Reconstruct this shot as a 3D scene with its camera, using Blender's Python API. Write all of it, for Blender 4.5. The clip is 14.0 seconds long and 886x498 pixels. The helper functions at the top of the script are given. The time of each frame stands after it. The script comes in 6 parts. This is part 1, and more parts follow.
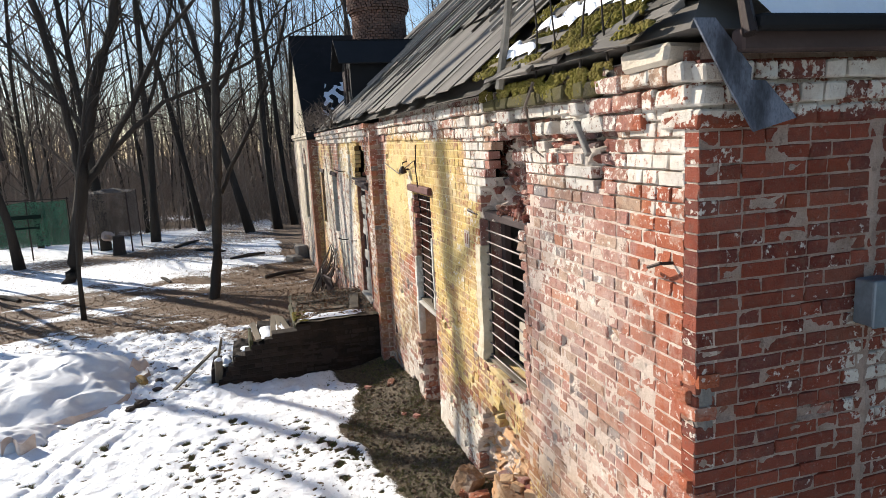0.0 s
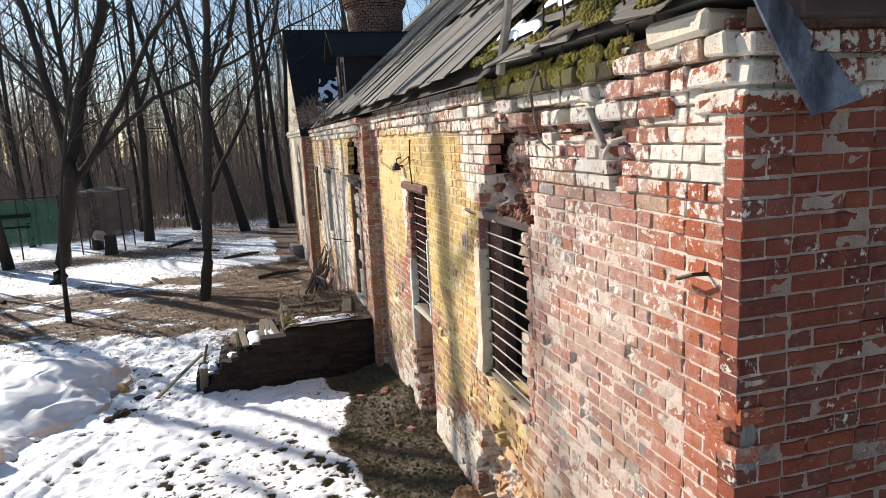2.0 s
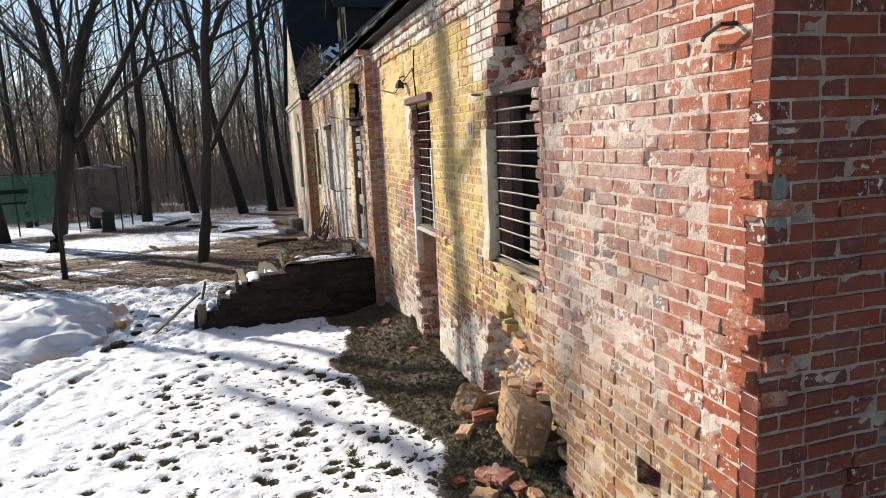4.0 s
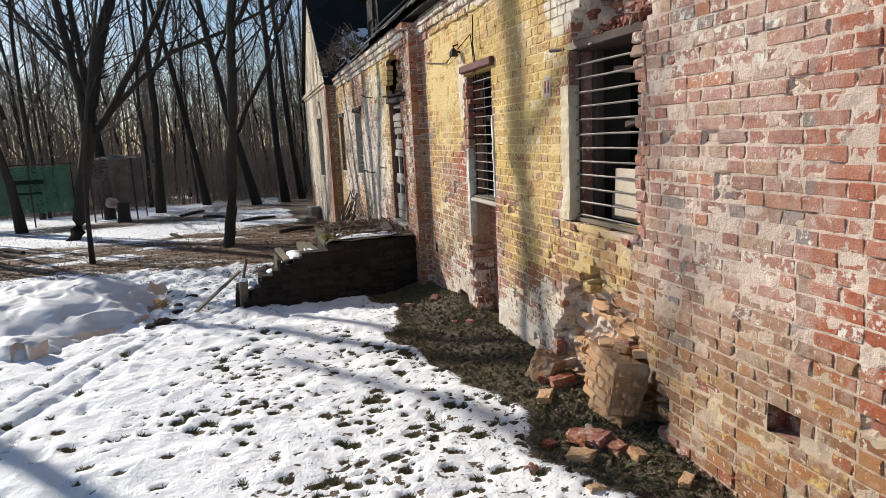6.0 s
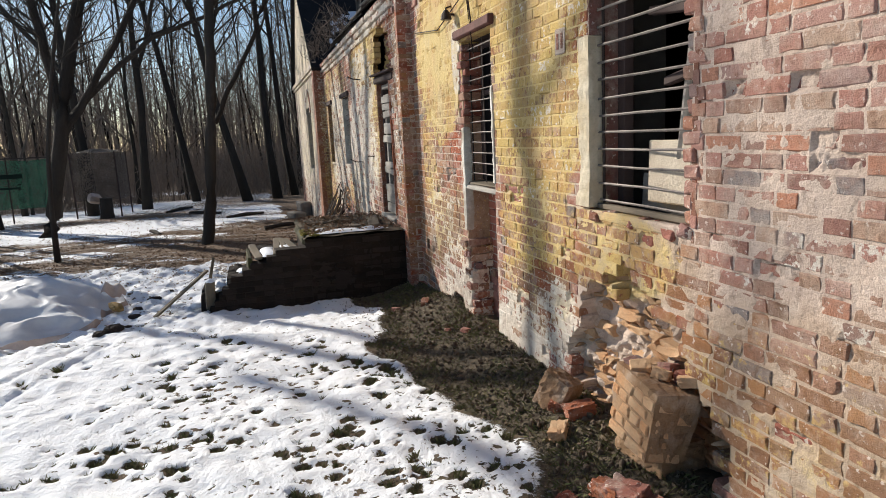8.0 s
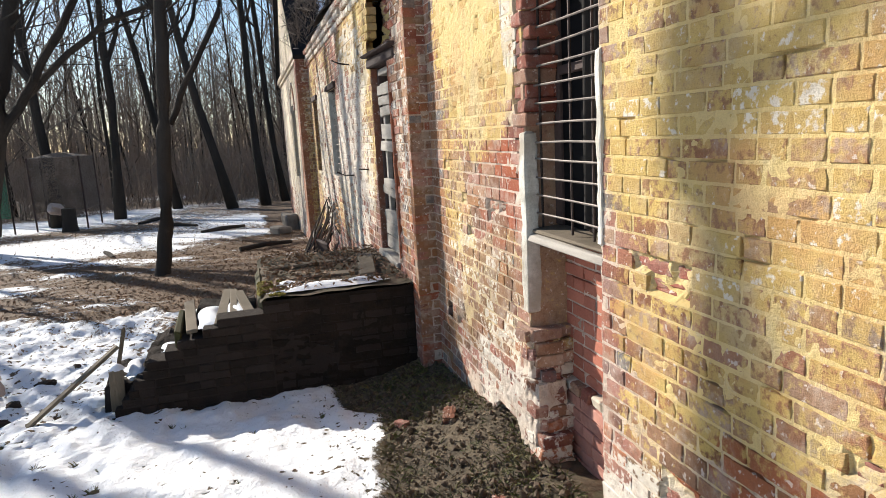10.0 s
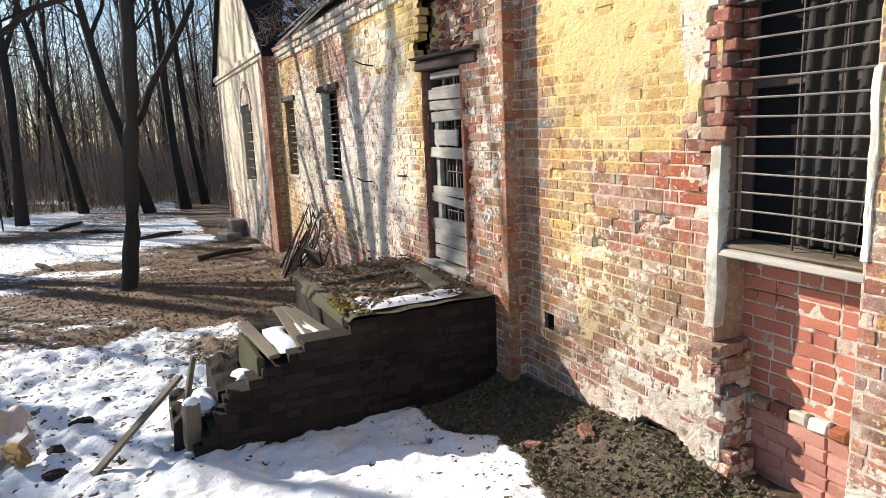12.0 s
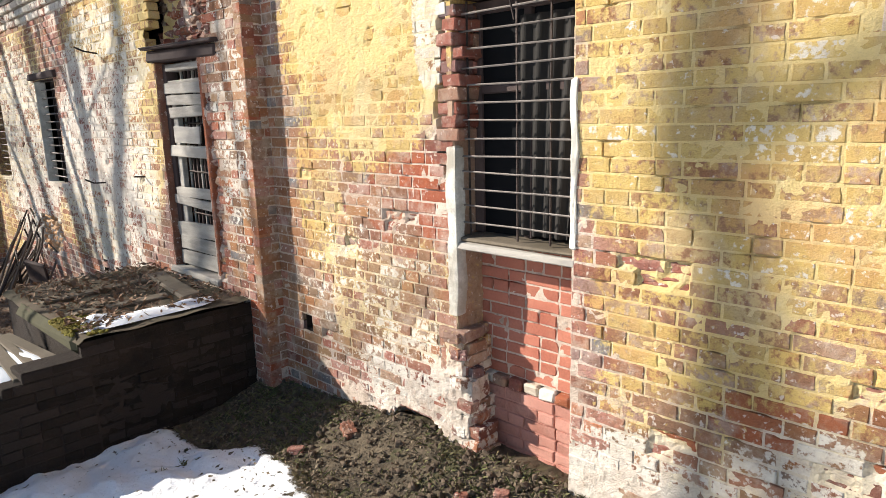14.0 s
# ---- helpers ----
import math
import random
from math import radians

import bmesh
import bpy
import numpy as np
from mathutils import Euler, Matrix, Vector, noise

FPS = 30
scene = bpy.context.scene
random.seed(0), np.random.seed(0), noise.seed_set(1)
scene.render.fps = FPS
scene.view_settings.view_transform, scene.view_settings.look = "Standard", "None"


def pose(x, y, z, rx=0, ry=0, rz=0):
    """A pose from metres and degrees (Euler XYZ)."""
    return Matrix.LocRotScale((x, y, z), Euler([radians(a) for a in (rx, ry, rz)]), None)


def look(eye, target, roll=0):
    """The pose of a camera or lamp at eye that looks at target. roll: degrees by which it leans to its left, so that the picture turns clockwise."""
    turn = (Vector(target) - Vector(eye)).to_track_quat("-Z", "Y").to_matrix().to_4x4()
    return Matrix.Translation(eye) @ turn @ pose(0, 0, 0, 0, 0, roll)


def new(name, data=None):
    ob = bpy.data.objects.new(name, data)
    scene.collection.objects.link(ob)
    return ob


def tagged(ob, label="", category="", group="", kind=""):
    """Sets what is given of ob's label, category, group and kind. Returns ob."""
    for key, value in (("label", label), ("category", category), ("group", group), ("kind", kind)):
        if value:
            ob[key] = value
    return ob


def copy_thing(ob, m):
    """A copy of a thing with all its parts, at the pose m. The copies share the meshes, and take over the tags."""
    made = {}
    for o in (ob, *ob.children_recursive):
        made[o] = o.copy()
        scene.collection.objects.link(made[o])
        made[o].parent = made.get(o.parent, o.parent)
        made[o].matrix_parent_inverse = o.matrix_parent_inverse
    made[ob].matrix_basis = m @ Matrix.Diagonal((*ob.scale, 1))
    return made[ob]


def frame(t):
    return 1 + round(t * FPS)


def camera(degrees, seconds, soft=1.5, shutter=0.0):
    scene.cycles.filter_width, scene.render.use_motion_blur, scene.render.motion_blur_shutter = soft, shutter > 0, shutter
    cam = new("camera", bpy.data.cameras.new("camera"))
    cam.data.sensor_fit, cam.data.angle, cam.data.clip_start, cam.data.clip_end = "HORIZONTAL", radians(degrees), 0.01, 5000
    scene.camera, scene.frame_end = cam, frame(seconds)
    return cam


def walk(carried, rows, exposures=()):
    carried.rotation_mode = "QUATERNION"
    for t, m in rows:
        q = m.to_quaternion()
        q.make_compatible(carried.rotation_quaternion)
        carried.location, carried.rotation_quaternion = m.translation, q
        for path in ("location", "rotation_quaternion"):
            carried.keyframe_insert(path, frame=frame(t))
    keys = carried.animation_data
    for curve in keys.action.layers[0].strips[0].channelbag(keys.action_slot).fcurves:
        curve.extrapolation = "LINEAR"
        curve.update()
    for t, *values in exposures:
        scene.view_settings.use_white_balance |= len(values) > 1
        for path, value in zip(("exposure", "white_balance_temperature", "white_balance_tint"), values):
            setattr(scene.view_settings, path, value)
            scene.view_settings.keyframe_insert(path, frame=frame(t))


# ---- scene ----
cam = camera(68.3, 14.0, 0.7)
PATH = [
    (0, (0.023, -0.046, 3.377), (0.554, 1.853, 3.04), -2.9),
    (0.5, (0.04, 0.032, 3.379), (0.57, 1.931, 3.041), -2.9),
    (1, (0.095, 0.159, 3.382), (0.626, 2.058, 3.042), -2.9),
    (1.5, (0.16, 0.326, 3.386), (0.692, 2.224, 3.045), -2.8),
    (2, (0.191, 0.429, 3.33), (0.724, 2.326, 2.988), -2.9),
    (2.5, (0.175, 0.434, 3.111), (0.71, 2.331, 2.771), -2.7),
    (3, (0.145, 0.42, 2.832), (0.681, 2.317, 2.498), -2.5),
    (3.2, (0.124, 0.416, 2.712), (0.664, 2.313, 2.379), -2.6),
    (5.3, (-0.191, 0.59, 2.144), (0.344, 2.486, 1.802), -2.7),
    (5.5, (-0.314, 0.634, 2.156), (0.219, 2.531, 1.812), -2.8),
    (6, (-0.505, 0.687, 2.067), (0.029, 2.584, 1.724), -2.8),
    (6.5, (-0.586, 0.716, 1.889), (-0.051, 2.612, 1.546), -2.8),
    (7, (-0.568, 0.767, 1.852), (-0.033, 2.663, 1.509), -2.8),
    (7.5, (-0.387, 1.071, 1.852), (0.149, 2.967, 1.509), -2.8),
    (7.7, (-0.291, 1.281, 1.853), (0.245, 3.176, 1.508), -2.8),
    (9.8, (0.5, 4.444, 1.921), (1.04, 6.336, 1.566), -2.9),
    (10, (0.443, 4.56, 1.933), (0.981, 6.453, 1.579), -3.1),
    (10.5, (0.114, 4.827, 1.984), (0.651, 6.72, 1.628), -3.2),
    (11, (-0.417, 5.092, 2.051), (0.119, 6.984, 1.689), -3.5),
    (11.5, (-0.886, 5.277, 2.081), (-0.343, 7.168, 1.723), -3.3),
    (12, (-0.986, 5.346, 2.073), (-0.153, 7.127, 1.703), -2.5),
    (12.5, (-0.985, 5.345, 2.108), (0.278, 6.844, 1.709), -1.7),
    (13, (-0.942, 5.338, 2.119), (0.454, 6.709, 1.708), -1.5),
    (13.5, (-0.918, 5.322, 2.112), (0.481, 6.691, 1.702), -1.5),
    (14, (-0.891, 5.31, 2.101), (0.509, 6.678, 1.691), -1.6),
]
walk(cam, [(t, look(eye, target, roll)) for t, eye, target, roll in PATH], [(0, 0.73), (3.2, 0.69), (5.5, 0.34), (7.7, 0.28), (9.8, 0.72), (11.0, 0.84), (14, 0.88)])

# ---- world, sun, exposure ----
SUN_EL, SUN_AZ = radians(26), math.atan2(-0.61, 0.79)
world = bpy.data.worlds.new("sky")
scene.world = world
world.use_nodes = True
wn = world.node_tree.nodes
sky = wn.new("ShaderNodeTexSky")
sky.sky_type, sky.sun_disc = "NISHITA", False
sky.sun_elevation, sky.sun_rotation = SUN_EL, SUN_AZ
sky.air_density, sky.dust_density = 1.0, 0.4
sky.ozone_density = 2.6
world.node_tree.links.new(sky.outputs[0], wn["Background"].inputs[0])
wn["Background"].inputs[1].default_value = 0.088
sun = new("sun", bpy.data.lights.new("sun", "SUN"))
sun.data.energy, sun.data.angle, sun.data.color = 5.0, radians(0.55), (1.0, 0.93, 0.82)
sun_dir = Vector((math.sin(SUN_AZ) * math.cos(SUN_EL), math.cos(SUN_AZ) * math.cos(SUN_EL), math.sin(SUN_EL)))
sun.matrix_world = look(tuple(sun_dir * 60), (0, 0, 0))

# ---- materials ----
def mat_nodes(name, rough=0.9, metal=0.0):
    m = bpy.data.materials.new(name)
    m.use_nodes = True
    t = m.node_tree
    b = t.nodes["Principled BSDF"]
    b.inputs["Roughness"].default_value, b.inputs["Metallic"].default_value = rough, metal
    b.inputs["Specular IOR Level"].default_value = 0.25
    return m, t, b


def nd(t, kind, **inputs):
    n = t.nodes.new(kind)
    for k, v in inputs.items():
        k = k.replace("_", " ")
        if isinstance(v, bpy.types.NodeSocket):
            t.links.new(v, n.inputs[k])
        else:
            n.inputs[k].default_value = v
    return n


def op(t, kind, a, b=0.0, clamp=False):
    n = t.nodes.new("ShaderNodeMath")
    n.operation, n.use_clamp = kind, clamp
    for i, v in enumerate((a, b)):
        if isinstance(v, bpy.types.NodeSocket):
            t.links.new(v, n.inputs[i])
        else:
            n.inputs[i].default_value = v
    return n.outputs[0]


def mixc(t, f, a, b, kind="MIX"):
    n = t.nodes.new("ShaderNodeMix")
    n.data_type, n.blend_type = "RGBA", kind
    for i, v in ((0, f), (6, a), (7, b)):
        if isinstance(v, bpy.types.NodeSocket):
            t.links.new(v, n.inputs[i])
        else:
            n.inputs[i].default_value = (*v, 1) if isinstance(v, tuple) else v
    return n.outputs[2]


def ramp(t, f, stops, constant=False):
    n = t.nodes.new("ShaderNodeValToRGB")
    if constant:
        n.color_ramp.interpolation = "CONSTANT"
    e = n.color_ramp.elements
    while len(e) < len(stops):
        e.new(0.5)
    for s, (p, c) in zip(e, stops):
        s.position, s.color = p, (*c, 1)
    t.links.new(f, n.inputs[0])
    return n.outputs[0]


def where(t):
    return t.nodes.new("ShaderNodeNewGeometry").outputs["Position"]


def noise_tex(t, p, scale, detail=5.0, rough=0.6):
    return nd(t, "ShaderNodeTexNoise", Vector=p, Scale=scale, Detail=detail, Roughness=rough).outputs["Fac"]


def step(t, f, a, b):
    n = nd(t, "ShaderNodeMapRange", Value=f, From_Min=a, From_Max=b)
    n.interpolation_type = "SMOOTHSTEP"
    return n.outputs[0]


def bump(t, b, h, strength=0.5, dist=0.01):
    n = nd(t, "ShaderNodeBump", Strength=strength, Distance=dist, Height=h)
    t.links.new(n.outputs[0], b.inputs["Normal"])


def chance(t):
    """A number for each loose piece, whether an object of its own or an island of a joined mesh."""
    a = t.nodes.new("ShaderNodeObjectInfo").outputs["Random"]
    b = t.nodes.new("ShaderNodeNewGeometry").outputs["Random Per Island"]
    return op(t, "FRACT", op(t, "ADD", a, b))


def plain(name, colour, rough=0.85, metal=0.0, vary=0.35, scale=9.0, relief=0.4, dist=0.006, second=None, stretch=(1, 1, 1)):
    """A weathered surface: two scales of blotches, fine grain and a shift of tone from piece to piece."""
    m, t, b = mat_nodes(name, rough, metal)
    p = nd(t, "ShaderNodeVectorMath", Vector=where(t)).outputs[0].node
    p.operation = "MULTIPLY"
    p.inputs[1].default_value = stretch
    p = p.outputs[0]
    big, fine = noise_tex(t, p, scale * 0.35, 4), noise_tex(t, p, scale * 5, 6, 0.7)
    second = second or tuple(c * (1 - vary) for c in colour)
    c = mixc(t, step(t, big, 0.35, 0.65), colour, second)
    c = mixc(t, op(t, "MULTIPLY", step(t, fine, 0.4, 0.75), vary), c, tuple(v * 0.45 for v in colour))
    c = mixc(t, op(t, "MULTIPLY", chance(t), vary * 0.8), c, tuple(min(1, v * 1.5 + 0.02) for v in colour))
    t.links.new(c, b.inputs["Base Color"])
    bump(t, b, fine, relief, dist)
    return m


def blobs(t, p, spots):
    """How far a place lies inside any of some soft ellipses (along, up, half length, half height, weight)."""
    total = None
    for y, z, ry, rz, w in spots:
        d = nd(t, "ShaderNodeVectorMath", Vector=p).outputs[0].node
        d.operation = "SUBTRACT"
        d.inputs[1].default_value = (y, y, z)
        e = nd(t, "ShaderNodeVectorMath", Vector=d.outputs[0]).outputs[0].node
        e.operation = "MULTIPLY"
        e.inputs[1].default_value = (0, 1 / ry, 1 / rz)
        n = nd(t, "ShaderNodeVectorMath", Vector=e.outputs[0])
        n.operation = "LENGTH"
        s = op(t, "MULTIPLY", step(t, n.outputs["Value"], 1.25, 0.7), w)
        total = s if total is None else op(t, "MAXIMUM", total, s)
    return total


BRICK_TONES = [(0.0, (0.20, 0.065, 0.048)), (0.09, (0.34, 0.13, 0.095)), (0.22, (0.40, 0.205, 0.165)), (0.34, (0.30, 0.12, 0.09)), (0.46, (0.37, 0.17, 0.135)),
               (0.58, (0.26, 0.145, 0.095)), (0.67, (0.42, 0.155, 0.075)), (0.75, (0.30, 0.19, 0.17)), (0.83, (0.155, 0.16, 0.165)), (0.89, (0.40, 0.27, 0.185)), (0.95, (0.17, 0.085, 0.065))]


def masonry(name, mortar, yellow, white, pale, side=False, red=1.0, dusty=1.0, grime=0.5, tint=(1.0, 1.0, 1.0)):
    """Old brick or its mortar, with what is left of ochre paint, limewash and a pale bloom over it."""
    m, t, b = mat_nodes(name, 0.92)
    p = where(t)
    q = p
    if side:
        s = nd(t, "ShaderNodeSeparateXYZ", Vector=p)
        q = nd(t, "ShaderNodeCombineXYZ", X=s.outputs[1], Y=s.outputs[0], Z=s.outputs[2]).outputs[0]
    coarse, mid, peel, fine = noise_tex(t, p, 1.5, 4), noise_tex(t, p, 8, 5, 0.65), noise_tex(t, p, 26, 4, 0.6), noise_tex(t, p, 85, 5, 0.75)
    if mortar:
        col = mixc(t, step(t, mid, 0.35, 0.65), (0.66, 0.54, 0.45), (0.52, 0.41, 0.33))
        # dark noise in the mortar colour mimics shade in eroded, recessed joints
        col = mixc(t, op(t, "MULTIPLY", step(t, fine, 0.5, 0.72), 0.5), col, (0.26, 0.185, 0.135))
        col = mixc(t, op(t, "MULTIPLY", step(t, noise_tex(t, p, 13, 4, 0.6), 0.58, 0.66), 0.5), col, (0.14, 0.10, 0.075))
        col = mixc(t, 1.0, col, tint, "MULTIPLY")
        if pale:
            col = mixc(t, op(t, "MULTIPLY", step(t, blobs(t, q, BROWN), 0.2, 0.8), 0.6), col, (0.36, 0.255, 0.15))
        edge = op(t, "ADD", op(t, "MULTIPLY", mid, 0.5), op(t, "MULTIPLY", coarse, 0.35))
    else:
        r = chance(t)
        col = ramp(t, r, BRICK_TONES, True)
        if red != 1.0:
            col = mixc(t, 1 - red, col, mixc(t, op(t, "FRACT", op(t, "MULTIPLY", r, 3.77)), (0.105, 0.018, 0.011), (0.24, 0.043, 0.017)))
        col = mixc(t, op(t, "MULTIPLY", step(t, mid, 0.42, 0.7), 0.5), col, (0.44, 0.22, 0.14) if red == 1.0 else (0.30, 0.075, 0.04))
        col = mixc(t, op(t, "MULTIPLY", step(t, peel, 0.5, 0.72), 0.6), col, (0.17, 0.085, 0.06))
        # fine dark noise in the brick colour adds occlusion-like depth
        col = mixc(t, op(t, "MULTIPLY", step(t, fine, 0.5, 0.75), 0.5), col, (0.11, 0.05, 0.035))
        if pale:
            col = mixc(t, op(t, "MULTIPLY", step(t, op(t, "SUBTRACT", blobs(t, q, RED), op(t, "MULTIPLY", op(t, "FRACT", op(t, "MULTIPLY", r, 5.3)), 0.8)), -0.05, 0.15), 0.85), col, mixc(t, mid, (0.24, 0.05, 0.026), (0.43, 0.115, 0.042)))
        if pale:
            f = op(t, "SUBTRACT", blobs(t, q, BROWN), op(t, "MULTIPLY", op(t, "FRACT", op(t, "MULTIPLY", r, 9.1)), 0.7))
            col = mixc(t, op(t, "MULTIPLY", step(t, f, -0.1, 0.3), 0.7), col, mixc(t, op(t, "FRACT", op(t, "MULTIPLY", r, 17.3)), (0.16, 0.095, 0.05), (0.36, 0.20, 0.085)))
        if yellow:
            col = mixc(t, op(t, "MULTIPLY", step(t, blobs(t, q, yellow), 0.2, 0.8), 0.65), col, mixc(t, r, (0.25, 0.125, 0.05), (0.37, 0.23, 0.10)))
        col = mixc(t, op(t, "MULTIPLY", step(t, noise_tex(t, p, 33, 3, 0.55), 0.62, 0.68), 0.7 * dusty), col, (0.68, 0.60, 0.53))
        r2 = op(t, "FRACT", op(t, "MULTIPLY", r, 7.31))
        edge = op(t, "ADD", op(t, "MULTIPLY", op(t, "ADD", mid, coarse), 0.34), op(t, "MULTIPLY", r2, 0.42))
        edge = op(t, "ADD", edge, op(t, "MULTIPLY", op(t, "SUBTRACT", peel, 0.5), 1.5))
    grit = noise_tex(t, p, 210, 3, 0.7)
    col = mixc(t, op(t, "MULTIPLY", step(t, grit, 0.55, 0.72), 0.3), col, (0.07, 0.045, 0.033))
    col = mixc(t, op(t, "MULTIPLY", step(t, grit, 0.42, 0.3), 0.12), col, (0.62, 0.50, 0.42))
    edge = op(t, "ADD", edge, op(t, "MULTIPLY", op(t, "SUBTRACT", fine, 0.5), 0.3))
    # lime dust and grime that run over brick and joint alike
    dust = noise_tex(t, p, 5.5, 6, 0.72)
    col = mixc(t, op(t, "MULTIPLY", step(t, dust, 0.47, 0.68), 0.5 * dusty), col, (0.54, 0.45, 0.37))
    col = mixc(t, op(t, "MULTIPLY", step(t, noise_tex(t, p, 3.1, 6, 0.7), 0.52, 0.72), grime), col, (0.13, 0.085, 0.06))
    if pale:
        f = op(t, "MULTIPLY", step(t, op(t, "SUBTRACT", blobs(t, q, pale), edge), -0.25, 0.4), 0.24)
        col = mixc(t, f, col, (0.52, 0.38, 0.32))
    if yellow:
        f = step(t, op(t, "SUBTRACT", blobs(t, q, yellow), edge), -0.12, 0.14)
        tone = mixc(t, step(t, coarse, 0.35, 0.7), (0.68, 0.50, 0.17), (0.59, 0.42, 0.13))
        tone = mixc(t, step(t, mid, 0.50, 0.78), tone, (0.68, 0.57, 0.33))
        tone = mixc(t, op(t, "MULTIPLY", step(t, noise_tex(t, p, 2.3, 4, 0.6), 0.5, 0.66), 0.75), tone, (0.56, 0.315, 0.12))
        tone = mixc(t, op(t, "MULTIPLY", step(t, noise_tex(t, p, 1.7, 5, 0.65), 0.52, 0.64), 0.6), tone, (0.62, 0.50, 0.30))
        tone = mixc(t, op(t, "MULTIPLY", step(t, peel, 0.5, 0.75), 0.4), tone, (0.45, 0.28, 0.10))
        tone = mixc(t, op(t, "MULTIPLY", step(t, fine, 0.5, 0.75), 0.5), tone, (0.33, 0.21, 0.09))
        tone = mixc(t, op(t, "MULTIPLY", step(t, noise_tex(t, p, 3.4, 6, 0.72), 0.52, 0.66), 0.35), tone, (0.38, 0.265, 0.11))
        tone = mixc(t, op(t, "MULTIPLY", step(t, grit, 0.54, 0.7), 0.35), tone, (0.22, 0.14, 0.06))
        if mortar:
            tone = mixc(t, 0.35, tone, (0.70, 0.57, 0.30))
        else:
            tone = mixc(t, op(t, "MULTIPLY", op(t, "FRACT", op(t, "MULTIPLY", r, 13.7)), 0.42), tone, (0.33, 0.205, 0.09))
        col = mixc(t, op(t, "MULTIPLY", f, 0.9 if mortar else 0.82), col, tone)
    if white:
        f = step(t, op(t, "SUBTRACT", blobs(t, q, white), edge), -0.05, 0.1)
        f = op(t, "MULTIPLY", f, 0.6 if mortar else 1.0)
        tone = mixc(t, step(t, mid, 0.35, 0.7), (0.74, 0.70, 0.62), (0.55, 0.48, 0.40))
        tone = mixc(t, op(t, "MULTIPLY", step(t, peel, 0.5, 0.75), 0.5), tone, (0.40, 0.32, 0.26))
        col = mixc(t, op(t, "MULTIPLY", f, 0.88), col, tone)
    t.links.new(col, b.inputs["Base Color"])
    bump(t, b, op(t, "ADD", op(t, "ADD", op(t, "MULTIPLY", mid, 0.7), op(t, "MULTIPLY", peel, 0.5)), op(t, "MULTIPLY", fine, 0.6)), 0.9, 0.017)
    return m


# ochre, limewash and bloom on the yard front: along, up, half length, half height, weight
RED = [(2.48, 1.7, 0.56, 2.2, 1.0), (5.7, 2.55, 0.3, 0.55, 0.9), (4.85, 0.98, 0.75, 0.2, 0.9), (3.0, 0.1, 1.1, 0.32, 0.85), (4.36, 0.7, 0.2, 0.5, 0.8), (9.75, 1.6, 0.4, 2.0, 0.28), (8.35, 1.55, 0.45, 0.3, 0.8), (6.1, 0.75, 0.3, 0.14, 0.8), (10.3, 1.5, 0.4, 2.0, 0.3), (5.7, 1.0, 0.2, 0.15, 0.8)]
BROWN = [(3.6, 0.55, 1.2, 0.6, 0.75), (4.9, 1.1, 0.7, 0.25, 0.7), (6.3, 0.7, 0.8, 0.45, 0.4), (8.9, 1.0, 0.8, 0.8, 0.6), (9.6, 1.4, 0.5, 1.6, 0.6), (10.2, 2.0, 0.35, 1.4, 0.6)]
OCHRE = [(3.6, 0.5, 1.1, 0.42, 0.32), (6.3, 2.75, 0.95, 0.7, 0.8), (6.3, 2.0, 0.9, 0.9, 0.74), (6.35, 1.2, 0.75, 0.5, 0.58), (8.75, 2.7, 0.95, 1.0, 0.8), (9.3, 1.6, 0.3, 0.8, 0.55), (7.6, 3.0, 1.7, 0.5, 0.8), (6.3, 0.7, 0.7, 0.5, 0.45),
         (4.2, 0.6, 1.2, 0.45, 0.3), (5.2, 1.1, 0.8, 0.35, 0.5), (12.3, 3.1, 1.8, 0.5, 0.75), (13.9, 0.9, 1.3, 0.5, 0.5), (16.6, 2.4, 2.4, 1.4, 0.5), (18.0, 1.0, 1.5, 1.2, 0.5), (22.5, 3.0, 3.6, 4.2, 0.45),
         (11.9, 2.1, 0.5, 1.2, 0.6), (8.3, 0.9, 0.7, 0.5, 0.45), (9.0, 0.9, 0.25, 0.6, 0.5)]
LIME = [(3.4, 3.4, 1.6, 0.42, 0.66), (6.2, 2.3, 0.9, 1.2, 0.3), (8.7, 0.8, 0.9, 0.75, 0.42), (3.9, 2.6, 1.2, 0.4, 0.36), (2.55, 3.25, 0.45, 0.42, 0.6), (6.0, 3.55, 4.5, 0.22, 0.62), (5.5, 3.2, 0.35, 0.45, 0.72), (13.2, 1.5, 1.7, 1.2, 0.72), (12.9, 2.6, 1.3, 0.8, 0.6), (16.2, 1.7, 1.6, 1.6, 0.66), (10.2, 2.2, 0.3, 1.4, 0.42), (8.2, 0.3, 0.9, 0.45, 0.5), (6.6, 0.15, 0.7, 0.42, 0.64),
        (14.0, 3.5, 5.0, 0.16, 0.75), (8.1, 2.6, 0.15, 0.4, 0.8), (22.0, 3.0, 3.9, 4.5, 0.66), (3.2, 1.2, 0.9, 0.35, 0.34), (5.95, 0.45, 0.4, 0.4, 0.6)]
BLOOM = [(3.7, 1.9, 1.2, 1.3, 0.85), (12.5, 2.0, 2.5, 1.6, 0.7), (16.0, 2.0, 2.0, 1.6, 0.6), (8.6, 1.0, 0.9, 0.7, 0.6), (5.0, 0.9, 0.8, 0.6, 0.5)]
END_OCHRE = [(4.35, 2.4, 1.16, 6.0, 0.8)]
END_LIME = [(2.4, 1.6, 0.9, 1.6, 0.22), (2.5, 3.52, 1.4, 0.13, 0.72), (1.95, 3.3, 0.22, 0.4, 0.36), (2.95, 2.2, 0.2, 0.5, 0.55)]
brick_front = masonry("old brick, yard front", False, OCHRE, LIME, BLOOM)
